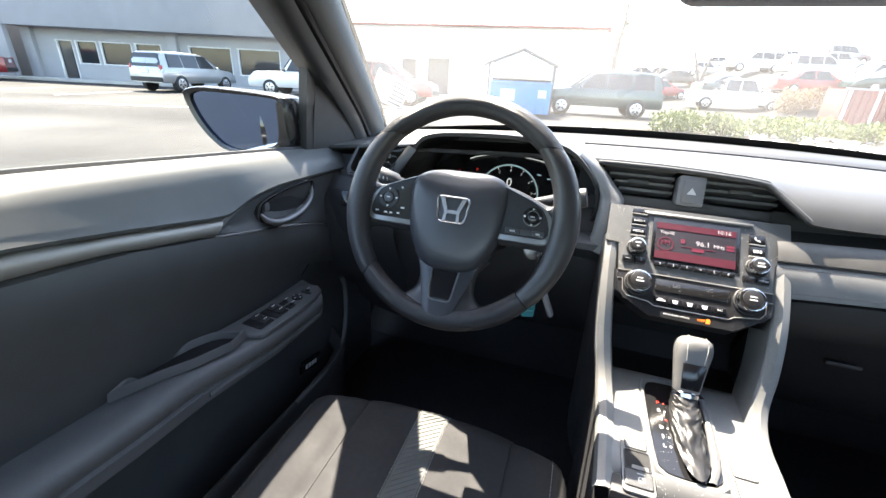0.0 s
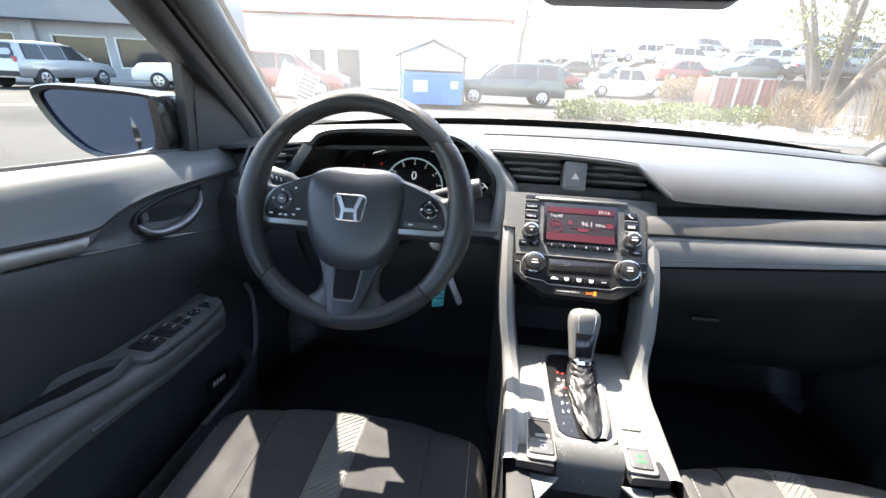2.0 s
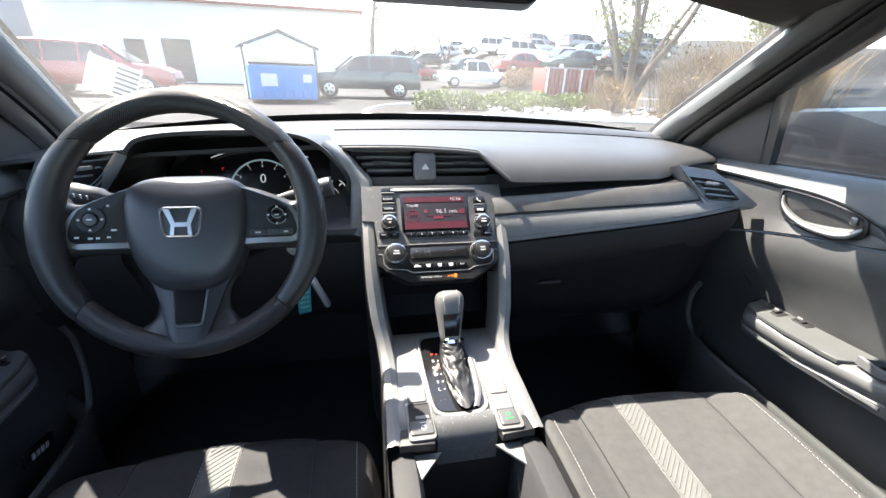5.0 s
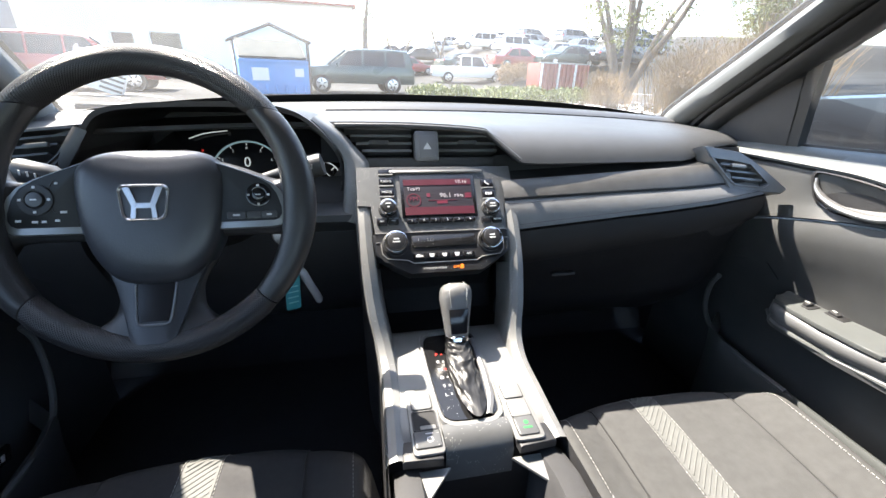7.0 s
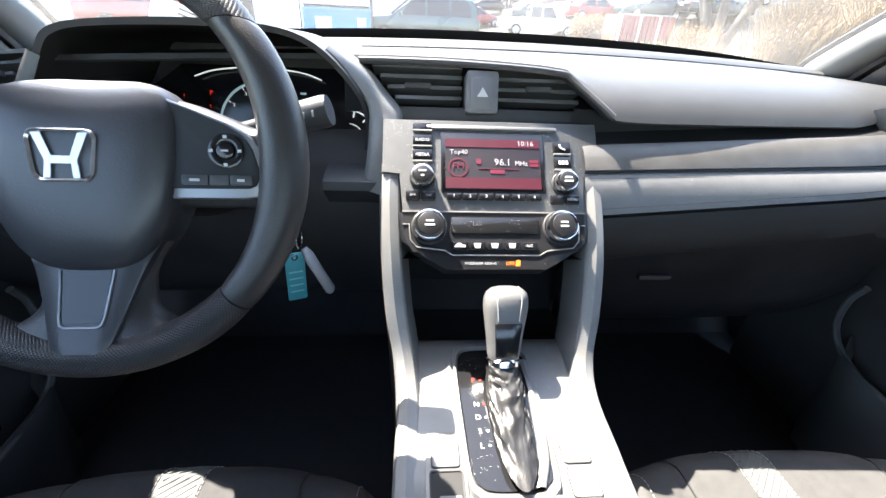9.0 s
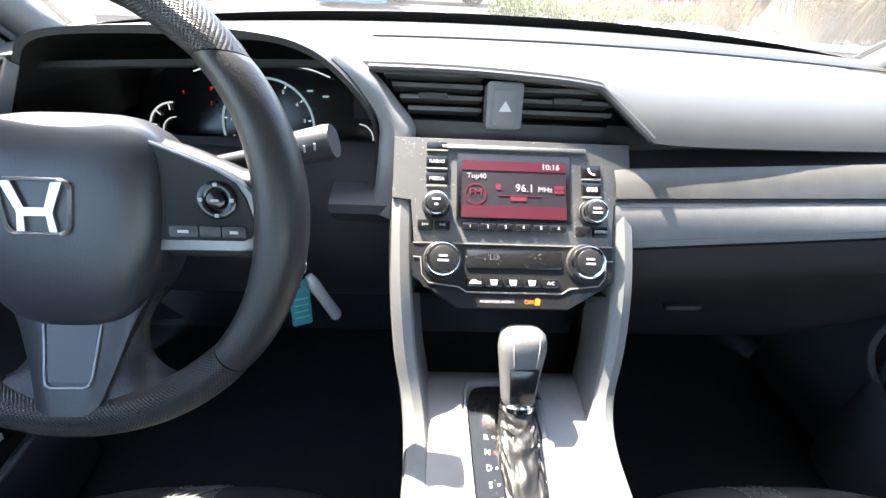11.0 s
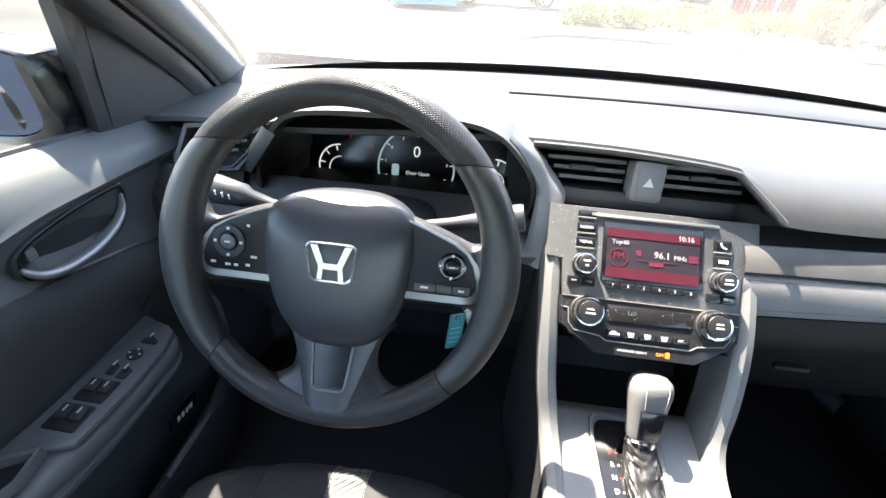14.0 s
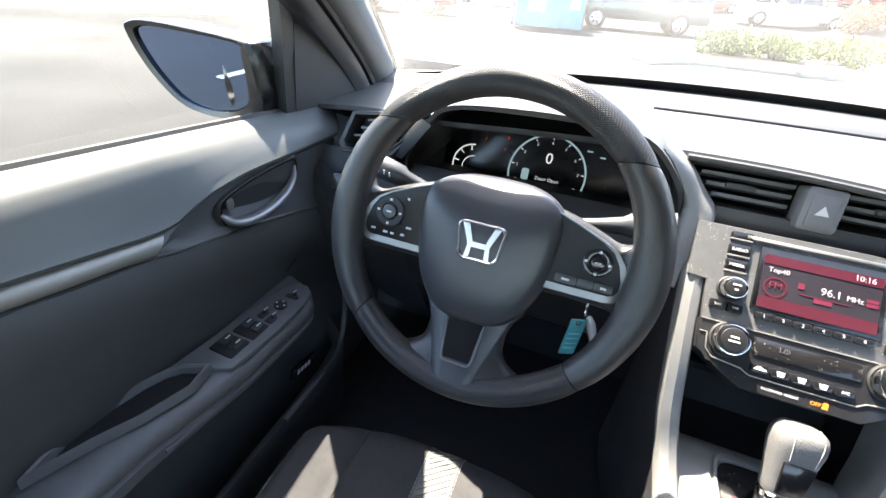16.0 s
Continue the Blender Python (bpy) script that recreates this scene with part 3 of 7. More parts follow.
# hazard switch
HZ = frame_of((-0.010, 0.232, 0.957), (1, 0, 0), (0, 0.35, 1))
bm = B()
plate(bm, rrect(0.043, 0.054, 0.005), 0.03, HZ @ Matrix.Translation((0, 0, -0.026)), 0.003)
hz = part("hazard_switch", bm, HAZARD, dash, "pale grey hazard switch housing")
bm = B()
plate(bm, rrect(0.029, 0.040, 0.003), 0.004, HZ @ Matrix.Translation((0, -0.002, 0.002)), 0.001)
part("button", bm, HAZARD, hz)
bm = B()
plate(bm, [(0, 0.0075), (-0.0075, -0.0045), (0.0075, -0.0045)], 0.0006, HZ @ Matrix.Translation((0, -0.002, 0.0061)))
part("triangle_mark", bm, WHITE, hz)

# cluster: well, lens, hood
bm = B()
rows = []
HOOD = curve([(-0.572, 0.228, 0.885), (-0.568, 0.225, 0.915), (-0.548, 0.215, 0.952), (-0.52, 0.205, 0.992), (-0.495, 0.200, 1.010), (-0.45, 0.198, 1.018), (-0.36, 0.197, 1.022), (-0.29, 0.200, 1.021), (-0.24, 0.205, 1.013), (-0.205, 0.212, 0.991), (-0.172, 0.218, 0.950), (-0.163, 0.222, 0.915), (-0.167, 0.228, 0.880), (-0.182, 0.235, 0.855)], 5)
cx = -0.36
for p in HOOD:
    q = Vector((cx + (p.x - cx) * 1.0, p.y, p.z))
    inner = Vector((cx + (q.x - cx) * 0.98, 0.445, 0.90 + (q.z - 0.90) * 0.85))
    top = Vector((cx + (q.x - cx) * 1.10, 0.47, min(0.985, q.z - 0.02)))
    mid = Vector((cx + (q.x - cx) * 1.075, 0.32, q.z - 0.002))
    near = Vector((cx + (q.x - cx) * 1.05, 0.235, q.z + 0.004))
    rows.append([Vector((inner.x, 0.47, min(inner.z, 0.86))), Vector((inner.x, 0.462, inner.z - 0.004)), inner, q.lerp(inner, 0.5), q.lerp(inner, 0.06), q, q + Vector((0, -0.002, 0.004)) + (q - Vector((cx, 0.2, 0.93))).normalized() * 0.004, near, mid, top])
cut = [i for i, p in enumerate(HOOD) if p.z > 0.945]
part("cluster_hood", skin(bm, rows[cut[0]:cut[-1] + 1]), DASH, dash, "curved hood over the instruments", smooth=55)
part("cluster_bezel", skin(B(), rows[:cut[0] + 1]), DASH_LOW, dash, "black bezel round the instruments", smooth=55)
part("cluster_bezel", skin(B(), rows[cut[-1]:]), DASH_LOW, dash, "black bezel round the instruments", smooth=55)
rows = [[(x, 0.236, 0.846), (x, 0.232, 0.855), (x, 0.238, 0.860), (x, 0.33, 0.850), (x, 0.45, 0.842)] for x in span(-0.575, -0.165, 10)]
part("cluster_sill", skin(B(), rows), DASH_SHADE, dash, "dark sill under the instruments, shade put into its colour")
CL = frame_of((-0.362, 0.42, 0.872), (1, 0, 0), (0, 0.32, 1))
bm = B()
plate(bm, [(-0.215, -0.09), (0.215, -0.09), (0.215, 0.03), (0.13, 0.088), (-0.13, 0.088), (-0.21, 0.03)], 0.004, CL @ Matrix.Translation((0, 0, -0.006)))
cl = part("instrument_display", bm, GLOSSC, dash, "black instrument cluster with lit dials")
bm = B()
ring(bm, 0.072, 0.0755, 0.002, CL, (0, -0.012), 0, -18, 198, 44)
part("dial_ring", bm, GAUGE_B, cl, "pale blue rev counter ring")
bm = B()
for k in range(9):
    a = radians(198 - 27 * k)
    tube(bm, [CL @ Vector((r * math.cos(a), -0.012 + r * math.sin(a), 0.002)) for r in (0.066, 0.071)], 0.0009, 4)
tagged(part("dial_marks", bm, GAUGE_W, cl), kind="stuff")
for k in range(9):
    a = radians(198 - 27 * k)
    words(str(k), 0.008, CL, (0.060 * math.cos(a), -0.012 + 0.060 * math.sin(a)), GAUGE_W, cl, "dial_number", base=0.002)
words("0", 0.030, CL, (0, 0.018), GAUGE_W, cl, "speed_digit", base=0.002)
words("Door Open", 0.0095, CL, (0.004, -0.022), GAUGE_W, cl, "message", base=0.002)
words("10:17", 0.007, CL, (0.035, -0.052), GAUGE_W, cl, "clock", base=0.002)
bm = B()
box(bm, (-0.02, -0.052, 0.002), (0.04, 0.004, 0.0005), 0, CL)
part("odometer", bm, GAUGE_B, cl, "unreadable odometer bar")
bm = B()
plate(bm, rrect(0.014, 0.022, 0.004), 0.001, CL @ Matrix.Translation((-0.04, -0.018, 0.001)))
part("car_symbol", bm, GAUGE_B, cl)
for sx in (-1, 1):
    bm = B()
    ring(bm, 0.040, 0.0425, 0.0015, CL, (sx * 0.150, -0.022), 0, 90 if sx < 0 else -50, 230 if sx < 0 else 90, 20)
    part("side_dial", bm, GAUGE_W, cl, "thin white side gauge")
    bm = B()
    ring(bm, 0.022, 0.0235, 0.0015, CL, (sx * 0.148, -0.026), 0, 90 if sx < 0 else -60, 240 if sx < 0 else 90, 16)
    part("side_dial_arc", bm, GAUGE_W, cl)
    bm = B()
    for k in range(4):
        a = radians((100 + 35 * k) if sx < 0 else (80 - 35 * k))
        tube(bm, [CL @ Vector((sx * 0.150 + r * math.cos(a), -0.022 + r * math.sin(a), 0.002)) for r in (0.030, 0.039)], 0.0013, 4)
    part("side_dial_mark", bm, GAUGE_W, cl)
    bm = B()
    tube(bm, curve([CL @ Vector((sx * a, b, 0.012)) for a, b in ((0.032, 0.082), (0.075, 0.076), (0.105, 0.066))], 5), 0.0012, 5)
    part("light_line", bm, GAUGE_W, cl, "thin white light line")
for u, v, t in ((-0.085, 0.042, "P"), (-0.13, 0.035, "!"), (-0.088, 0.020, "!")):
    words(t, 0.009, CL, (u, v), RED_L, cl, "warning_lamp", base=0.002)
for u in (0.07, 0.095):
    bm = B()
    box(bm, (u, 0.045 - (u - 0.07) * 0.3, 0.002), (0.010, 0.003, 0.0005), 0, CL)
    part("warning_lamp", bm, GAUGE_B, cl)
# silver surround between cluster, vents and stack
rows = []
for p, q in zip(curve([(-0.206, 0.220, 1.001), (-0.190, 0.221, 0.984), (-0.165, 0.220, 0.950), (-0.155, 0.214, 0.932), (-0.154, 0.204, 0.915), (-0.156, 0.188, 0.885), (-0.160, 0.178, 0.860), (-0.172, 0.176, 0.842)], 6), curve([(-0.200, 0.236, 1.006), (-0.166, 0.234, 0.980), (-0.143, 0.228, 0.954), (-0.122, 0.216, 0.931), (-0.121, 0.204, 0.915), (-0.124, 0.184, 0.885), (-0.126, 0.172, 0.860), (-0.130, 0.160, 0.835)], 6)):
    rows.append([p + Vector((-0.004, 0.012, 0)), p + Vector((-0.001, 0.002, 0)), p.lerp(q, 0.12) + Vector((0, -0.002, 0.001)), p.lerp(q, 0.5) + Vector((0, -0.003, 0.002)), p.lerp(q, 0.88) + Vector((0, -0.002, 0.001)), q + Vector((0.001, 0.002, 0)), q + Vector((0.006, 0.02, 0))])
part("cluster_trim", skin(B(), rows), CONSOLE, dash, "satin grey trim beside the instruments", 50)
rows = []
for p, q in zip(curve([(-0.575, 0.212, 0.918), (-0.548, 0.205, 0.950), (-0.520, 0.200, 0.985)], 6), curve([(-0.600, 0.222, 0.922), (-0.572, 0.216, 0.956), (-0.545, 0.215, 0.99)], 6)):
    rows.append([p, p.lerp(q, 0.5) + Vector((0, -0.004, 0.002)), q, q + Vector((-0.003, 0.02, 0))])
part("cluster_trim", skin(B(), rows), DASH_LOW, dash, "satin grey trim beside the instruments")
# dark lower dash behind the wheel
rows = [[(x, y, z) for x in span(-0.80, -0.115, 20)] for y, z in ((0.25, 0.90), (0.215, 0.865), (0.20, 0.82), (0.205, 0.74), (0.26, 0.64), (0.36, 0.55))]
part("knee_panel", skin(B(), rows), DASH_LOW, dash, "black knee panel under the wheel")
# lighter plastic than its neighbours, painting the sun on this panel
rows = [[(x, 0.165 + d, z) for x in span(-0.215, -0.115, 6)] for d, z in ((0.07, 0.862), (0.02, 0.860), (0.004, 0.853), (0.002, 0.842), (0.03, 0.815), (0.075, 0.79))]
part("ignition_side_panel", skin(B(), rows), DASH, dash)
bm = B()
disc(bm, 0.018, 0.012, frame_of((-0.262, 0.165, 0.825), (1, 0.2, 0), (0, 0.3, 1)), 0.003)
part("ignition_lock", bm, SILVER, dash, "round metal ignition lock")
bm = B()
plate(bm, rrect(0.028, 0.034, 0.008), 0.02, frame_of((-0.675, 0.19, 0.865), (1, 0.2, 0), (0, 0.3, 1)), 0.004)
part("mirror_switch", bm, GLOSSC, dash)

# ---- centre stack ----
SP = frame_of((0, 0.160, 0.8825), (1, 0, 0), (0, 0.676, 0.737))
stack = thing("radio_unit", (0, 0.16, 0.78), "dusty dark grey radio and climate unit with a red-lit screen", "radio")
o1 = [(-0.138, 0.060), (-0.138, -0.012), (-0.117, -0.014), (-0.112, -0.062), (0.112, -0.062), (0.117, -0.014), (0.138, -0.012), (0.138, 0.060)]
bm = B()
plate(bm, o1[::-1], 0.03, SP @ Matrix.Translation((0, 0, -0.030)), 0.002)
part("faceplate", bm, STACK, stack)
o2 = [(-0.117, -0.0635), (-0.113, -0.100), (-0.085, -0.120), (-0.06, -0.134), (0.06, -0.134), (0.085, -0.120), (0.113, -0.100), (0.117, -0.0635)]
bm = B()
plate(bm, o2, 0.028, SP @ Matrix.Translation((0, 0, -0.028)), 0.002)
part("climate_panel", bm, CLIMATE, stack, "dark climate panel")
bm = B()
plate(bm, rrect(0.131, 0.080, 0.002), 0.002, SP @ Matrix.Translation((0, 0.002, 0.0)), 0.0006)
part("screen_bezel", bm, GLOSSC, stack)
bm = B()
plate(bm, rrect(0.120, 0.067, 0.001), 0.0006, SP @ Matrix.Translation((0, 0, 0.002)))
scr = part("screen", bm, SCREEN_D, stack, "red and black lit radio display")
for h, v, mt, nm in ((0.011, 0.0275, SCREEN_R, "red_bar"), (0.014, -0.026, SCREEN_R, "red_bar")):
    bm = B()
    box(bm, (0, v, 0.003), (0.1195, h, 0.0006), 0, SP)
    part(nm, bm, mt, scr)
words("10:16", 0.0095, SP, (0.042, 0.0275), SCREEN_W, scr, "clock", base=0.0036)
words("Top40", 0.0085, SP, (-0.043, 0.015), SCREEN_W, scr, "list_text", base=0.0031)
words("96.1", 0.0125, SP, (0.012, 0.002), SCREEN_W, scr, "frequency", base=0.0031)
words("MHz", 0.0085, SP, (0.0355, 0.001), SCREEN_W, scr, "frequency_unit", base=0.0031)
words("FM", 0.012, SP, (-0.044, -0.004), SCREEN_P, scr, "band_text", base=0.0033)
bm = B()
ring(bm, 0.0105, 0.013, 0.0005, SP, (-0.044, -0.006), 0.0028, 0, 360, 24)
part("radio_symbol", bm, SCREEN_R, scr)
for u, v, w, h in ((-0.018, 0.003, 0.006, 0.007), (0.052, 0.004, 0.011, 0.004), (0.052, -0.001, 0.011, 0.004), (0.006, -0.007, 0.05, 0.0006), (0.005, -0.0105, 0.018, 0.005)):
    bm = B()
    box(bm, (u, v, 0.003), (w, h, 0.0006), 0, SP)
    part("display_mark", bm, SCREEN_P, scr)
bm = B()
box(bm, (0.0, 0.049, 0.002), (0.168, 0.004, 0.004), 0.001, SP)
part("chrome_bar", bm, SILVER, stack)


def key(u, v, w, h, text="", size=0.006, m=None, chrome=True):
    bm = B()
    plate(bm, rrect(w, h, 0.002), 0.004, SP @ Matrix.Translation((u, v, 0)), 0.0012)
    k = part("button", bm, m or GLOSSC, stack, "small black button")
    if chrome:
        bm = B()
        box(bm, (u, v - h / 2 - 0.0008, 0.002), (w, 0.0016, 0.004), 0, SP)
        part("edge_line", bm, SILVER, k)
    if text:
        words(text, size, SP, (u, v), WHITE, k, base=0.0043)
    return k


key(-0.0885, 0.049, 0.024, 0.009)
key(-0.0885, 0.030, 0.024, 0.014, "RADIO", 0.0058)
key(-0.0885, 0.010, 0.024, 0.014, "MEDIA", 0.0058)
key(0.0895, 0.024, 0.022, 0.016)
key(0.0895, 0.003, 0.022, 0.016)
for s in (1,):
    bm = B()
    tube(bm, curve([SP @ Vector((0.086, 0.028, 0.0046)), SP @ Vector((0.087, 0.023, 0.0046)), SP @ Vector((0.093, 0.020, 0.0046))], 4), 0.0012, 5)
    part("phone_symbol", bm, WHITE, stack)
for u in (0.085, 0.0895, 0.094):
    bm = B()
    box(bm, (u, 0.003, 0.0045), (0.003, 0.005, 0.0006), 0, SP)
    part("print_bar", bm, WHITE, stack)
for u, v, t in ((-0.100, -0.043, "I<<"), (-0.081, -0.043, ">>I"), (0.079, -0.046, ""), (0.098, -0.046, "MENU")):
    key(u, v, 0.017, 0.012, t, 0.005, chrome=False)
for i in range(6):
    key(-0.050 + 0.020 * i, -0.0435, 0.0185, 0.008, str(i + 1), 0.0055, chrome=False)


def dial(u, v, r, lines):
    bm = B()
    disc(bm, r, 0.016, SP, 0.002, 36, (u, v), 0.0)
    d = part("rotary_knob", bm, CHROME, stack, "round satin chrome knob")
    bm = B()
    disc(bm, r * 0.76, 0.003, SP, 0.001, 30, (u, v), 0.0145)
    part("knob_cap", bm, CLIMATE, d, "dark knob face")
    bm = B()
    ring(bm, r * 1.02, r * 1.18, 0.003, SP, (u, v), 0.0)
    part("knob_collar", bm, RUBBER, d)
    for i, (w, dv) in enumerate(lines):
        bm = B()
        box(bm, (u, v + dv, 0.0178), (w, 0.0022, 0.0006), 0, SP)
        part("print_bar", bm, WHITE, d)


dial(-0.0885, -0.020, 0.0135, ((0.009, 0.003), (0.004, -0.003)))
dial(0.0895, -0.024, 0.0135, ((0.009, 0.002), (0.011, -0.003)))
dial(-0.080, -0.082, 0.0185, ((0.009, 0.003), (0.012, -0.002)))
dial(0.080, -0.082, 0.0185, ((0.009, 0.003), (0.010, -0.002)))
bm = B()
plate(bm, rrect(0.108, 0.020, 0.003), 0.002, SP @ Matrix.Translation((0, -0.080, 0)), 0.0006)
part("climate_display", bm, GLOSS, stack, "dusty black climate display")
words("LO", 0.009, SP, (-0.022, -0.078), STACK, stack, "display_text", base=0.0022)
for i in range(5):
    k = key(-0.044 + 0.021 * i, -0.1055, 0.019, 0.010, "A/C" if i == 4 else "", 0.005, GLOSSC, False)
    if i < 4:
        bm = B()
        if i == 0:
            plate(bm, [(-0.007, -0.002), (0.007, -0.002), (0.0065, 0.0005), (0.003, 0.001), (0.001, 0.0028), (-0.003, 0.0028), (-0.005, 0.0005)], 0.0005, SP @ Matrix.Translation((-0.044, -0.1055, 0.0042)))
        else:
            plate(bm, [(-0.003, -0.003), (0.003, -0.003), (0.0045, 0.003), (-0.0045, 0.003)], 0.0005, SP @ Matrix.Translation((-0.044 + 0.021 * i, -0.1055, 0.0042)))
        part("symbol", bm, WHITE, k)
bm = B()
OUT = [(-0.112, -0.079), (-0.104, -0.079), (-0.1025, -0.098), (-0.095, -0.107), (-0.062, -0.111), (-0.053, -0.1165), (0.053, -0.1165), (0.062, -0.111), (0.095, -0.107), (0.1025, -0.098), (0.104, -0.079), (0.112, -0.079)]
tube(bm, [SP @ Vector((a, b, 0.0008)) for a, b in OUT], 0.0009, 6)
part("silver_outline", bm, SILVER, stack, "thin silver outline")
bm = B()
plate(bm, [(0.112, -0.0635), (-0.112, -0.0635), (-0.110, -0.095), (-0.100, -0.112), (-0.064, -0.1175), (-0.058, -0.133), (0.058, -0.133), (0.064, -0.1175), (0.100, -0.112), (0.110, -0.095)], 0.0012, SP @ Matrix.Translation((0, 0, -0.00105)))
part("climate_panel", bm, CLIMATE, stack, "near-black climate control panel")
bm = B()
box(bm, (0, -0.0628, 0.0), (0.226, 0.0014, 0.003), 0, SP)
part("split_line", bm, SILVER, stack)
words("PASSENGER AIRBAG", 0.0042, SP, (-0.019, -0.1265), WHITE, stack, base=0.0003)
words("OFF", 0.0062, SP, (0.0165, -0.1265), ORANGE_L, stack, "airbag_lamp", base=0.0003)
bm = B()
disc(bm, 0.003, 0.0006, SP, 0, 10, (0.026, -0.1245))
box(bm, (0.0255, -0.128, 0.0), (0.006, 0.003, 0.0006), 0, SP)
part("airbag_symbol", bm, ORANGE_L, stack)

# ---- centre console ----
con = thing("centre_console", (0, 0, 0.26), "satin grey centre console with a shifter and dark storage bin", "console")
for sx in (-1, 1):
    path = curve([(sx * 0.128, 0.166, 0.880), (sx * 0.128, 0.125, 0.838), (sx * 0.125, 0.085, 0.79), (sx * 0.119, 0.050, 0.735), (sx * 0.109, 0.020, 0.690), (sx * 0.104, -0.02, 0.668), (sx * 0.104, -0.08, 0.660), (sx * 0.106, -0.16, 0.648)], 6)
    rows, skirt = [], []
    for i, p in enumerate(path):
        d = (path[min(i + 1, len(path) - 1)] - path[max(i - 1, 0)]).normalized()
        n = d.cross(Vector((1, 0, 0))).normalized()
        if n.z < 0:
            n = -n
        s = Vector((sx, 0, 0))
        f = min(1.0, max(0.0, (0.70 - p.z) / 0.05))
        inner_drop = -0.055 * (1 - f) * n - 0.008 * f * n
        rows.append([p - s * 0.020 + inner_drop, p - s * 0.0125 + n * -0.003, p - s * 0.010, p + n * 0.003, p + s * 0.010, p + s * 0.0125 - n * 0.004, p + s * 0.0135 - n * 0.014])
        skirt.append([p + s * 0.0128 - n * 0.010, p + s * 0.014 - n * 0.03, Vector((p.x + sx * 0.006, p.y + 0.06, 0.42))])
    part("rail_skirt", skin(B(), skirt), DASH_LOW, con, "black console flank")
    part("side_rail", skin(B(), rows), CONSOLE, con, "satin silver-grey side rail", smooth=30)
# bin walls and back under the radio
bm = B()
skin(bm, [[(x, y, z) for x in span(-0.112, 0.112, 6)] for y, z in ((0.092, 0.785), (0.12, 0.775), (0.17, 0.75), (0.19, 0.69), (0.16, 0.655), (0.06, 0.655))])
part("storage_bin", bm, VOID, con, "open storage bin, painted black for its shade")
rows = [[(x, y, z) for x in span(-0.097, 0.097, 8)] for y, z in ((0.085, 0.645), (0.078, 0.667), (0.07, 0.6715), (0.06, 0.671), (-0.02, 0.664), (-0.10, 0.658), (-0.128, 0.656), (-0.137, 0.650))]
part("top_plate", skin(B(), rows), CONSOLE, con, "satin grey top plate")
TP = frame_of((0, -0.03, 0.6645), (1, 0, 0), (0, 1, 0.075))
bm = B()
g = [(-0.047, 0.06), (-0.043, 0.078), (-0.028, 0.086), (0.022, 0.086), (0.038, 0.078), (0.043, 0.06), (0.042, -0.02), (0.040, -0.075), (0.034, -0.088), (0.02, -0.094), (-0.022, -0.094), (-0.036, -0.088), (-0.042, -0.075), (-0.045, -0.02)]
g = [(p.x, p.y) for p in curve([(*p, 0) for p in g + g[:1]], 3)[:-1]]
rows = [[TP @ Vector((a * k, b * k + 0.0, z)) for a, b in g] for k, z in ((1.09, -0.002), (1.06, 0.0045), (1.0, 0.0045), (0.95, -0.001))]
part("gate_rim", skin(B(), rows, True), CONSOLE, con, smooth=30)
bm = B()
plate(bm, [(a * 0.95, b * 0.95) for a, b in g[::-1]], 0.002, TP)
gate = part("shift_gate", bm, GLOSS, con, "dusty gloss black shift gate")
for i, t in enumerate("PRNDSL"):
    words(t, 0.0085, TP, (-0.0275, 0.036 - 0.0162 * i), RED_L if i in (0,) else WHITE, gate, "gear_letter", base=0.0022)
    bm = B()
    disc(bm, 0.0014, 0.0004, TP, 0, 8, (-0.0195, 0.036 - 0.0162 * i), 0.0022)
    part("gear_lamp", bm, RED_L if i in (0, 2) else WHITE, gate)
# left and right switch fields: blank tiles, an open tray, the brake switch
for sx in (-1, 1):
    bm = B()
    plate(bm, rrect(0.040, 0.104, 0.006), 0.004, TP @ Matrix.Translation((sx * 0.066, -0.080, -0.0022)), 0.001)
    sw = part("switch_field", bm, CONSOLE, con)
    for j in range(3):
        u, v, w, h = (sx * 0.066, (-0.053, -0.084, -0.112)[j], 0.033 if sx < 0 and j else 0.027, (0.025, 0.031, 0.024)[j] if sx < 0 else (0.025, 0.027, 0.028)[j])
        if sx < 0 and j == 1:
            out_, in_ = rrect(w, h, 0.004), rrect(w - 0.003, h - 0.003, 0.003)
            rows = [[TP @ Vector((u + a, v + b, z)) for a, b in q] for q, z in ((out_, 0.0017), (out_, 0.0036), (in_, 0.0036), (in_, 0.0020))]
            part("tray_rim", skin(B(), rows, True), DASH_LOW, sw, "dark tray rim", 30)
            bm = B()
            plate(bm, in_, 0.0008, TP @ Matrix.Translation((u, v, 0.0016)))
            part("tray", bm, VOID, sw, "black plate painted as the shade in an open tray")
            bm = B()
            box(bm, (u + 0.003, v - h * 0.36, 0.0030), (w * 0.62, 0.006, 0.002), 0.001, TP)
            part("tray_step", bm, CONSOLE, sw)
            continue
        dark = j == 2
        bm = B()
        plate(bm, rrect(w, h, 0.003), 0.0024, TP @ Matrix.Translation((u, v, 0.0013)), 0.0008)
        part("switch", bm, STACK if dark else CONSOLE, sw, "dark switch" if dark else "blank grey switch")
        out_, in_ = rrect(w + 0.0022, h + 0.0022, 0.0035), rrect(w + 0.0002, h + 0.0002, 0.003)
        rows = [[TP @ Vector((u + a, v + b, 0.0021)) for a, b in q] for q in (out_, in_)]
        part("switch_gap", skin(B(), rows, True), VOID, sw)
bm = B()
disc(bm, 0.0032, 0.0006, TP, 0, 12, (0.067, -0.108), 0.0034)
box(bm, (0.067, -0.116, 0.0038), (0.012, 0.0028, 0.0006), 0, TP)
part("eco_lamp", bm, GREEN_L, con, "green lit mark")
bm = B()
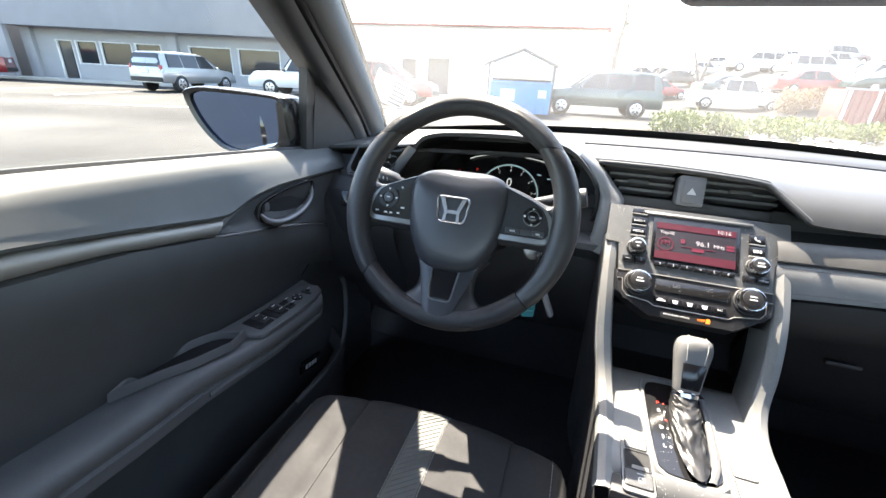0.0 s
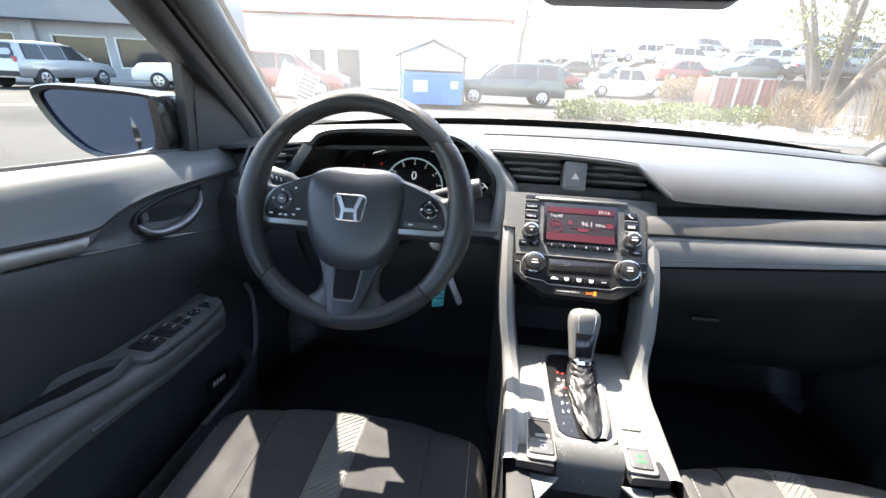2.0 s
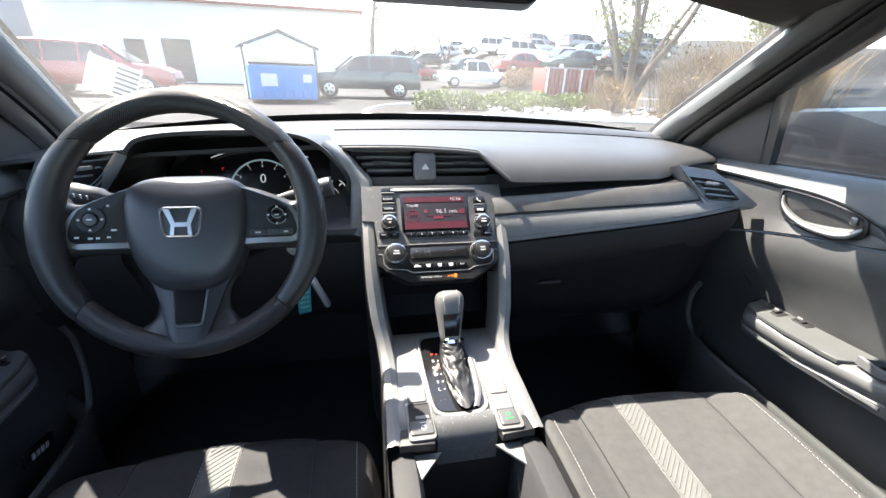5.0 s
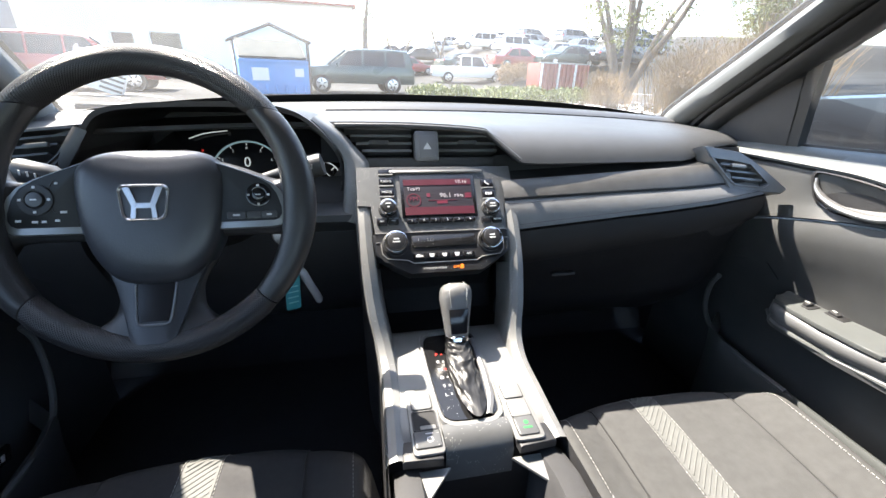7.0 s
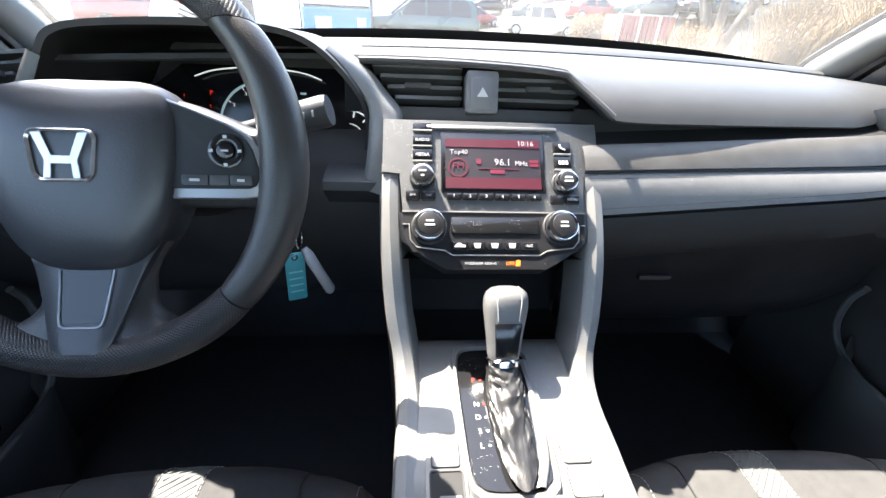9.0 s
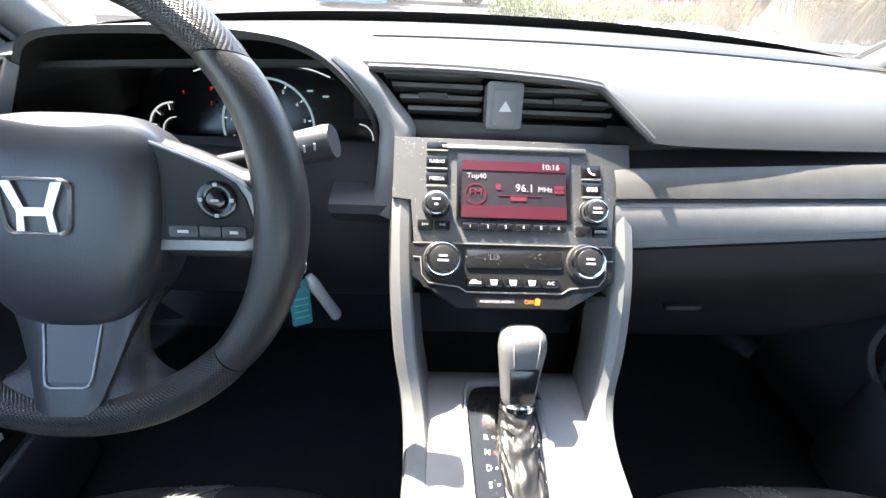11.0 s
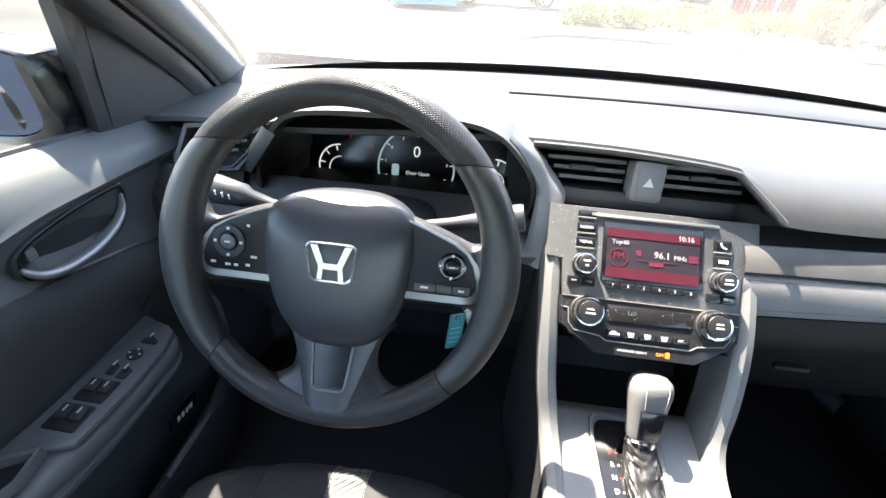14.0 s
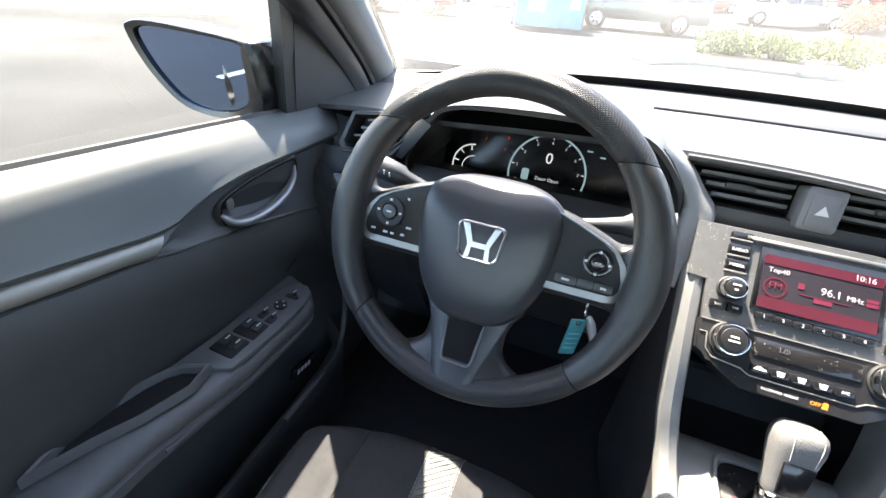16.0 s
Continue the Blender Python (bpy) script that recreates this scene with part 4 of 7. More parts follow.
ring(bm, 0.003, 0.0042, 0.0006, TP, (-0.063, -0.113), 0.0034, 0, 360, 16)
box(bm, (-0.063, -0.1045, 0.0036), (0.010, 0.0014, 0.0006), 0, TP)
part("brake_symbol", bm, WHITE, con)
# shifter
rows = []
for t in span(0, 1, 34):
    g_ = (1 - t) ** 2.1
    rx, ry, y = 0.0075 * (1 - t) + 0.0130, 0.066 * g_ + 0.0135, 0.018 - 0.064 * g_
    loop_ = []
    for k in range(84):
        a = 2 * math.pi * k / 84
        c, s_ = math.cos(a), math.sin(a)
        p = Vector((rx * c, y + ry * s_, 0.668 + 0.030 * t))
        q = Vector((p.x * 38, p.y * 30 + 6 * t, 3.4 * t))
        fold = (1 - 3.0 * abs(noise.noise(q))) + 0.45 * (1 - 3.0 * abs(noise.noise(q * 2.3 + Vector((4, 1, 7)))))
        out_ = 0.0029 * fold * math.sin(math.pi * min(1, 0.10 + t * 0.92)) ** 0.7
        loop_.append((0.006 + p.x + out_ * c, p.y + out_ * s_ * 0.6, p.z + out_ * 0.9))
    rows.append(loop_)
part("shift_boot", skin(B(), rows, True, True), BOOT, con, "wrinkled black leather shifter boot", smooth=60)
# raised edge of the slot in which the boot lies
slot = curve([(0.036, 0.028, 0.0), (0.037, -0.01, 0), (0.036, -0.05, 0), (0.031, -0.095, 0), (0.020, -0.124, 0)], 6)
rows = [[TP @ Vector((p.x + a, p.y + 0.035, z)) for a, z in ((-0.006, -0.001), (-0.003, 0.006), (0.001, 0.0075), (0.006, 0.0055), (0.008, 0.0))] for p in slot]
part("slot_edge", skin(B(), rows), HANDLE, con, "satin edge of the shifter slot")
ax0, ax1 = Vector((0.008, 0.018, 0.690)), Vector((0.011, 0.060, 0.768))
KM = frame_of(ax0, (1, 0, 0), (0, -(ax1 - ax0).z, (ax1 - ax0).y))
KM = Matrix((Vector((1, 0, 0)), (ax1 - ax0).normalized().cross(Vector((1, 0, 0))), (ax1 - ax0).normalized())).transposed().to_4x4()
KM.translation = ax0
kn = []
for z, a, b in ((0.0, 0.0165, 0.0155), (0.006, 0.0185, 0.017), (0.012, 0.0195, 0.0175), (0.03, 0.0215, 0.019), (0.05, 0.0243, 0.0215), (0.064, 0.0262, 0.024), (0.074, 0.0258, 0.024), (0.081, 0.0235, 0.022), (0.0858, 0.018, 0.017), (0.088, 0.009, 0.009)):
    kn.append([KM @ Vector((a * math.copysign(abs(math.cos(t)) ** 0.75, math.cos(t)), b * math.copysign(abs(math.sin(t)) ** 0.75, math.sin(t)), z)) for t in [2 * math.pi * k / 28 for k in range(28)]])
kb = part("shift_knob", skin(B(), kn, True, True), KNOB, con, "grey leather shift knob", smooth=60)
bm = B()
plate(bm, [(-0.0125, 0.008), (0.0125, 0.008), (0.0155, 0.047), (-0.0155, 0.047)], 0.003, KM @ Matrix(((1, 0, 0, 0), (0, 0, -1, -0.0165), (0, 1, 0, 0), (0, 0, 0, 1))) @ pose(0, 0, 0, 4.5), 0.001)
part("knob_insert", bm, GLOSSC, kb, "gloss black insert")
bm = B()
ring(bm, 0.0150, 0.0200, 0.008, KM, (0, 0), -0.004)
part("knob_collar", bm, CHROME, kb, "chrome collar")
for sx in (-1, 1):
    bm = B()
    tube(bm, curve([KM @ Vector((sx * 0.012, -0.0225, 0.05)), KM @ Vector((sx * 0.014, -0.022, 0.075)), KM @ Vector((sx * 0.012, -0.010, 0.089))], 4), 0.0006, 4)
    part("seam", bm, STITCH, kb)
# rear part of the console: grey lip, open bin, padded side walls
rows = [[(x, y, z) for x in span(-0.045, 0.045, 4)] for y, z in ((-0.125, 0.661), (-0.135, 0.662), (-0.150, 0.655), (-0.158, 0.640), (-0.16, 0.60))]
part("front_lip", skin(B(), rows), STACK, con, "dark grey lip", smooth=50)
for sx in (-1, 1):
    # dark plastic paints these blocks as unlit
    bm = B()
    plate(bm, [(sx * 0.045, -0.135), (sx * 0.098, -0.135), (sx * 0.100, -0.165), (sx * 0.050, -0.168)], 0.012, Matrix.Translation((0, 0, 0.640)), 0.003)
    part("corner_block", bm, DASH_LOW, con)
    bm = B()
    plate(bm, [(sx * 0.040, -0.165), (sx * 0.095, -0.165), (sx * 0.082, -0.20), (sx * 0.075, -0.205)], 0.004, Matrix.Translation((0, 0, 0.628)), 0.001)
    part("bin_ledge", bm, CONSOLE, con, "satin grey ledge")
    rows = []
    for y in span(-0.158, -0.62, 10):
        e = 0.012 * math.exp(-(-0.158 - y) / 0.01)
        rows.append([(sx * 0.073, y, 0.45), (sx * 0.073, y, 0.630 - e), (sx * 0.080, y, 0.642 - e), (sx * 0.098, y, 0.645 - e), (sx * 0.112, y, 0.638 - e), (sx * 0.118, y, 0.62 - e), (sx * 0.118, y, 0.4)])
    part("side_wall", skin(B(), rows), BOLSTER, con, "padded black side wall")
    bm = B()
    skin(bm, [[(sx * 0.118, y, 0.645 - 0.0), (sx * 0.120, y, 0.5), (sx * 0.12, y, 0.26)] for y in span(0.06, -0.62, 6)])
    part("outer_side", bm, DASH_LOW, con)
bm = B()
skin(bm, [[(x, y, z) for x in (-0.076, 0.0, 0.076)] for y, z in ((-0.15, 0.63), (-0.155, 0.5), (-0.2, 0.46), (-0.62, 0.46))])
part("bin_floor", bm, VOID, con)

# ---- steering wheel ----
WC = Vector((-0.377, 0.0132, 0.928))
WM = frame_of(WC, (1, 0, 0), (0, 0.397, 0.918))
wheel = thing("steering_wheel", WC, "black leather three-spoke steering wheel with silver-edged switch pods", "steering wheel")


def rim_arc(name, a0, a1, m, r=0.0168, grip=0.0, label="", lean0=0.0, lean1=0.0):
    """A length of the rim; its ends may be cut aslant. The map "around" gives metres along and round it."""
    n, k = max(10, int((a1 - a0) / 3)), 20
    rows = []
    for i in range(n + 1):
        t = i / n
        e = 1.0 - 0.07 * (abs(2 * t - 1) ** 14)
        g = grip * math.sin(math.pi * t) ** 2
        rr, rz = (r + g) * e, (r + g * 0.4 + 0.0012) * e
        R = 0.1704 - g * 0.6
        row = []
        for j in range(k):
            b = 2 * math.pi * j / k
            a = radians(a0 + (a1 - a0) * t + (lean0 * (1 - t) ** 6 + lean1 * t ** 6) * math.cos(b))
            row.append(WM @ Vector(((R + rr * math.cos(b)) * math.cos(a), (R + rr * math.cos(b)) * math.sin(a), rz * math.sin(b))))
        rows.append(row)
    bm = skin(B(), rows, True, True)
    layer = bm.loops.layers.uv.new("around")
    bm.verts.index_update()
    step, girth = radians(a1 - a0) * 0.1704 / n, 2 * math.pi * r / k
    for f in bm.faces:
        js = [lp.vert.index % k for lp in f.loops]
        wrap = max(js) - min(js) > 2 and len(js) == 4
        for lp, j in zip(f.loops, js):
            lp[layer].uv = (step * (lp.vert.index // k), girth * (j + (k if wrap and j == 0 else 0)))
    return part(name, bm, m, wheel, label, 60)


rim_arc("rim_upper", 40.6, 138.6, RIM_T, label="diamond-grained leather rim section", lean0=-4, lean1=5)
rim_arc("rim_grip", 139, 221.6, RIM_S, grip=0.0034, label="smooth leather grip", lean0=5, lean1=2)
rim_arc("rim_grip", -43, 40.2, RIM_S, grip=0.0034, label="smooth leather grip", lean1=-4)
rim_arc("rim_lower", 222, 316.6, RIM_T, label="diamond-grained leather rim section", lean0=2)
# hub
half = [(0.0, 0.0725), (0.034, 0.0705), (0.060, 0.0625), (0.0765, 0.048), (0.0805, 0.030), (0.0785, -0.008), (0.0700, -0.046), (0.0530, -0.077), (0.032, -0.0925), (0.0, -0.0965)]
AB = half + [(-a, b) for a, b in half[-2:0:-1]]
AB = [Vector(p).to_2d() for p in curve([(*p, 0) for p in AB + AB[:1]], 4)[:-1]]
rows = []
for k, z in ((0.95, -0.050), (1.0, -0.030), (1.003, -0.016), (0.992, -0.007), (0.965, -0.001), (0.91, 0.0035), (0.8, 0.0070), (0.62, 0.0092), (0.4, 0.0102), (0.2, 0.0105)):
    row = []
    for p in AB:
        x, y = p.x * k, -0.012 + (p.y + 0.012) * k
        row.append(WM @ Vector((x, y, z - 0.030 * max(0.0, (y - 0.018) / 0.055) ** 1.8 * max(0.15, 1 - (x / 0.078) ** 2))))
    rows.append(row)
part("airbag_cover", skin(B(), rows, True, True), HUB, wheel, "dark blue-grey vinyl hub cover", smooth=60)
bm = B()
for dx, w in ((-0.006, 0.010), (0.004, 0.005), (0.011, 0.006)):
    box(bm, (dx, -0.037, 0.0096), (w, 0.003, 0.0005), 0, WM)
box(bm, (0.002, -0.0425, 0.0094), (0.022, 0.002, 0.0005), 0, WM)
part("moulded_print", bm, RIM_S, wheel, "faint unreadable moulded print")
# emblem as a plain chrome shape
EM = WM @ Matrix.Translation((-0.002, 0.001, 0.0098))
bm = B()
o = rrect(0.0490, 0.0405, 0.008, 5)
o = [(a * (1 + 0.10 * b / 0.02), b) for a, b in o]
rows = [[EM @ Vector((a * k, b * k, z)) for a, b in o] for k, z in ((1.04, 0), (1.04, 0.002), (0.98, 0.0036), (0.905, 0.002), (0.905, 0.0))]
skin(bm, rows, True)
for s in (-1, 1):
    plate(bm, [(s * 0.0215, 0.0180), (s * 0.0140, 0.0180), (s * 0.0072, 0.000), (s * 0.0085, -0.0182), (s * 0.0140, -0.0182), (s * 0.0122, -0.004)], 0.003, EM, 0.0006)
box(bm, (0, -0.0035, 0.0015), (0.0165, 0.0060, 0.003), 0, EM)
part("emblem", bm, EMBLEM, wheel, "chrome badge on the hub", smooth=20)
# switch pods on the side spokes
POD = [(0.058, 0.0560), (0.070, 0.0515), (0.090, 0.0440), (0.120, 0.0325), (0.1365, 0.0235), (0.1465, 0.0120), (0.1530, -0.005), (0.1530, -0.0165), (0.1500, -0.0255), (0.1430, -0.0305), (0.134, -0.0320), (0.060, -0.0325)]
FACE = [(0.058, 0.0540), (0.070, 0.0495), (0.090, 0.0425), (0.118, 0.0310), (0.1330, 0.0215), (0.1405, 0.0100), (0.1455, -0.006), (0.1455, -0.0150), (0.1425, -0.0205), (0.1370, -0.0230), (0.062, -0.0235)]
for sx in (-1, 1):
    S = WM @ Matrix.Diagonal((sx, 1, 1, 1))
    # dark arm behind the pod, running into the rim
    top = [(0.045, 0.060), (0.09, 0.049), (0.12, 0.038), (0.140, 0.031), (0.152, 0.034), (0.160, 0.048), (0.166, 0.062)]
    low = [(0.045, -0.040), (0.09, -0.040), (0.12, -0.040), (0.140, -0.041), (0.152, -0.046), (0.160, -0.060), (0.166, -0.078)]
    rows = []
    for x in span(0.045, 0.166, 18):
        h0, h1 = lerp(top, x), lerp(low, x)
        z = -0.009 + 0.017 * max(0.0, min(1.0, (x - 0.138) / 0.026)) ** 1.5
        rows.append([S @ Vector(p) for p in ((x, h0 - 0.004, -0.034), (x, h0, -0.022), (x, h0 - 0.003, z - 0.006), (x, h0 - 0.011, z), (x, (h0 + h1) / 2, z + 0.001), (x, h1 + 0.011, z), (x, h1 + 0.003, z - 0.006), (x, h1, -0.022), (x, h1 + 0.004, -0.034))])
    spoke = part("spoke", skin(B(), rows, True, True), RIM_S, wheel, "black leather-grained spoke", smooth=60)
    bm = B()
    plate(bm, POD, 0.014, S @ Matrix.Translation((0, 0, -0.018)), 0.0028)
    part("silver_edge", bm, POD_EDGE, spoke, "satin silver edging")
    bm = B()
    plate(bm, FACE, 0.006, S @ Matrix.Translation((0, 0, -0.0085)), 0.0012)
    part("switch_face", bm, POD_BLACK if sx < 0 else POD_FACE, spoke, "black switch panel" if sx < 0 else "dark grey switch panel")
    c = (0.1165, 0.0085) if sx < 0 else (0.1195, 0.0085)
    R2 = 0.0175 if sx < 0 else 0.0145
    bm = B()
    ring(bm, R2 * 0.60, R2, 0.0030, S, c, -0.0026)
    part("rocker_ring", bm, RUBBER if sx < 0 else GLOSSC, spoke)
    bm = B()
    disc(bm, R2 * 0.50, 0.0045, S, 0.0015, 20, c, -0.0026)
    part("rocker_button", bm, SWITCH if sx < 0 else GLOSSC, spoke)
    for k in range(4):
        bm = B()
        a = math.pi / 2 * k
        box(bm, (c[0] + R2 * 0.8 * math.cos(a), c[1] + R2 * 0.8 * math.sin(a), 0.0006), (0.0030, 0.0026, 0.0006), 0, S)
        part("print_bar", bm, WHITE, spoke)
    bm = B()
    box(bm, (c[0], c[1], 0.0022), (0.0062, 0.0016, 0.0006), 0, S)
    part("print_bar", bm, WHITE, spoke)
    if sx < 0:
        for u, v, w in ((0.1345, -0.0150, 0.0055), (0.1185, -0.0165, 0.0055), (0.1095, -0.0165, 0.0045), (0.0900, -0.0060, 0.0065), (0.0960, 0.0270, 0.0030), (0.0965, -0.0155, 0.0045)):
            bm = B()
            box(bm, (u, v, -0.0020), (w, 0.0026, 0.0008), 0, S)
            part("print_bar", bm, WHITE, spoke)
        bm = B()
        tube(bm, [S @ Vector((0.0955 + 0.0085 * math.cos(a), 0.012 + 0.019 * math.sin(a), -0.0024)) for a in [radians(d) for d in range(-75, 80, 15)]], 0.0006, 5)
        part("switch_outline", bm, RUBBER, spoke)
    else:
        for u, w in ((0.0930, 0.022), (0.1130, 0.016), (0.1310, 0.018)):
            bm = B()
            plate(bm, rrect(w, 0.0085, 0.0015), 0.002, S @ Matrix.Translation((u, -0.0160, -0.0026)), 0.0006)
            part("lower_button", bm, SWITCH, spoke, "pale grey button")
        for u, w in ((0.0930, 0.008), (0.1310, 0.006)):
            bm = B()
            box(bm, (u, -0.0160, -0.0003), (w, 0.0022, 0.0005), 0, S)
            part("print_bar", bm, WHITE, spoke)


# lower spoke: flaring webs, a dark cover and a glossy inset in a silver bracket
def spoke_w(v):
    return lerp([(-0.165, 0.0165), (-0.150, 0.0115), (-0.125, 0.0035), (-0.095, -0.004), (-0.06, -0.012)], v)


rows = []
for v in span(-0.070, -0.158, 16):
    w = lerp([(-0.158, 0.100), (-0.150, 0.082), (-0.142, 0.064), (-0.134, 0.0530), (-0.122, 0.0470), (-0.105, 0.0460), (-0.090, 0.0500), (-0.070, 0.064)], v)
    z = spoke_w(v) - 0.005
    zz = min(z, 0.006)
    rows.append([WM @ Vector(p) for p in ((-w, v, -0.022), (-w, v, zz - 0.012), (-w + 0.006, v, zz - 0.003), (-0.030, v, z), (0.030, v, z), (w - 0.006, v, zz - 0.003), (w, v, zz - 0.012), (w, v, -0.022))])
part("lower_spoke", skin(B(), rows), RIM_S, wheel, smooth=60)
rows = []
for v in span(-0.066, -0.1625, 16):
    w = lerp([(-0.163, 0.0190), (-0.158, 0.0232), (-0.140, 0.0292), (-0.118, 0.0365), (-0.092, 0.0455), (-0.066, 0.060)], v)
    z = spoke_w(v)
    rows.append([WM @ Vector(p) for p in ((-w, v, z - 0.012), (-w, v, z - 0.0015), (-w + 0.002, v, z), (-w * 0.5, v, z + 0.0006), (w * 0.5, v, z + 0.0006), (w - 0.002, v, z), (w, v, z - 0.0015), (w, v, z - 0.012))])
part("spoke_cover", skin(B(), rows, False, True), HUB, wheel, "dark satin spoke cover", smooth=40)


def on_spoke(a, v, up):
    return WM @ Vector((a, v, spoke_w(v) + up))


rows = [[on_spoke(k * lerp([(-0.1375, 0.0150), (-0.133, 0.0162), (-0.094, 0.0200)], v), v, 0.0014) for k in (-1, -0.4, 0.4, 1)] for v in span(-0.094, -0.1375, 8)]
part("spoke_inset", skin(B(), rows), GLOSSC, wheel, "gloss black inset")
br = [(-0.0222, -0.094), (-0.0205, -0.110), (-0.0182, -0.134), (-0.0165, -0.1395), (-0.0125, -0.1415), (0.0125, -0.1415), (0.0165, -0.1395), (0.0182, -0.134), (0.0205, -0.110), (0.0222, -0.094)]
part("silver_bracket", tube(B(), [on_spoke(a, b, 0.0010) for a, b in br], 0.0015, 6), POD_EDGE, wheel, "satin silver bracket")
# column and stalks
col = thing("steering_column", (-0.38, 0.2, 0.85), "dark plastic steering column cowl with two stalks, shade put into its colour", "steering column")
rows = []
for y, w, zt, zb in ((0.06, 0.045, 0.925, 0.88), (0.08, 0.07, 0.935, 0.85), (0.13, 0.08, 0.925, 0.82), (0.22, 0.085, 0.90, 0.80), (0.33, 0.085, 0.86, 0.79)):
    zm = (zt + zb) / 2
    rows.append([(-0.38 + w * math.copysign(abs(math.cos(a)) ** 0.6, math.cos(a)), y, zm + (zt - zb) / 2 * math.copysign(abs(math.sin(a)) ** 0.6, math.sin(a))) for a in [2 * math.pi * k / 24 for k in range(24)]])
part("cowl", skin(B(), rows, True, True), DASH_SHADE, col, smooth=60)
for sx, end in ((-1, (-0.560, 0.105, 0.950)), (1, (-0.184, 0.100, 0.955))):
    a = Vector((-0.38 + sx * 0.08, 0.105, 0.925))
    e = Vector(end)
    p = [a.lerp(e, t) for t in (0, 0.3, 0.55, 0.62, 0.95, 1.0)]
    st = part("stalk", tube(B(), p, [0.008, 0.008, 0.0105, 0.0145, 0.0160, 0.0150], 18), SWITCH, col, "dark grey switch stalk", 50)
    for t in (0.72, 0.8, 0.88):
        q = a.lerp(e, t) + Vector((0, -0.0156, 0.003))
        bm = B()
        box(bm, q, (0.0016, 0.0012, 0.006), 0)
        part("print_bar", bm, WHITE, st)
# keys
keys = thing("key_ring", (-0.24, 0.12, 0.80), "car keys with a teal plastic tag hanging from the lock", "keys")
bm = B()
tube(bm, [(-0.242, 0.128 + 0.013 * math.cos(a), 0.792 + 0.013 * math.sin(a)) for a in [2 * math.pi * k / 20 for k in range(20)]], 0.0011, 6, True)
part("ring", bm, CHROME, keys)
bm = B()
box(bm, (-0.248, 0.145, 0.818), (0.006, 0.03, 0.022), 0.002)
part("ignition_key", bm, RUBBER, keys)
TG = frame_of((-0.250, 0.118, 0.742), (1, 0.45, -0.05), (0.10, 0.0, 1))
bm = B()
plate(bm, rrect(0.024, 0.072, 0.003), 0.0018, TG, 0.0005)
tg = part("tag", bm, TAG, keys, "teal plastic tag")
bm = B()
ring(bm, 0.0022, 0.0042, 0.0012, TG, (0.0, 0.030), 0.0016, 0, 360, 18)
part("eyelet", bm, CHROME, tg)
for k in range(4):
    bm = B()
    box(bm, (0, 0.008 - 0.010 * k, 0.0021), (0.017, 0.0022, 0.0004), 0, TG)
    part("print_bar", bm, mat("tag_print", (0.25, 0.6, 0.62), 0.5), tg)
bm = B()
tube(bm, [(-0.236, 0.122, 0.782), (-0.231, 0.120, 0.772), (-0.222, 0.122, 0.748), (-0.210, 0.124, 0.718), (-0.208, 0.124, 0.714)], [0.005, 0.0085, 0.0080, 0.0085, 0.005], 14, flat=0.7)
part("key_fob", bm, FOB, keys, "small silver key")


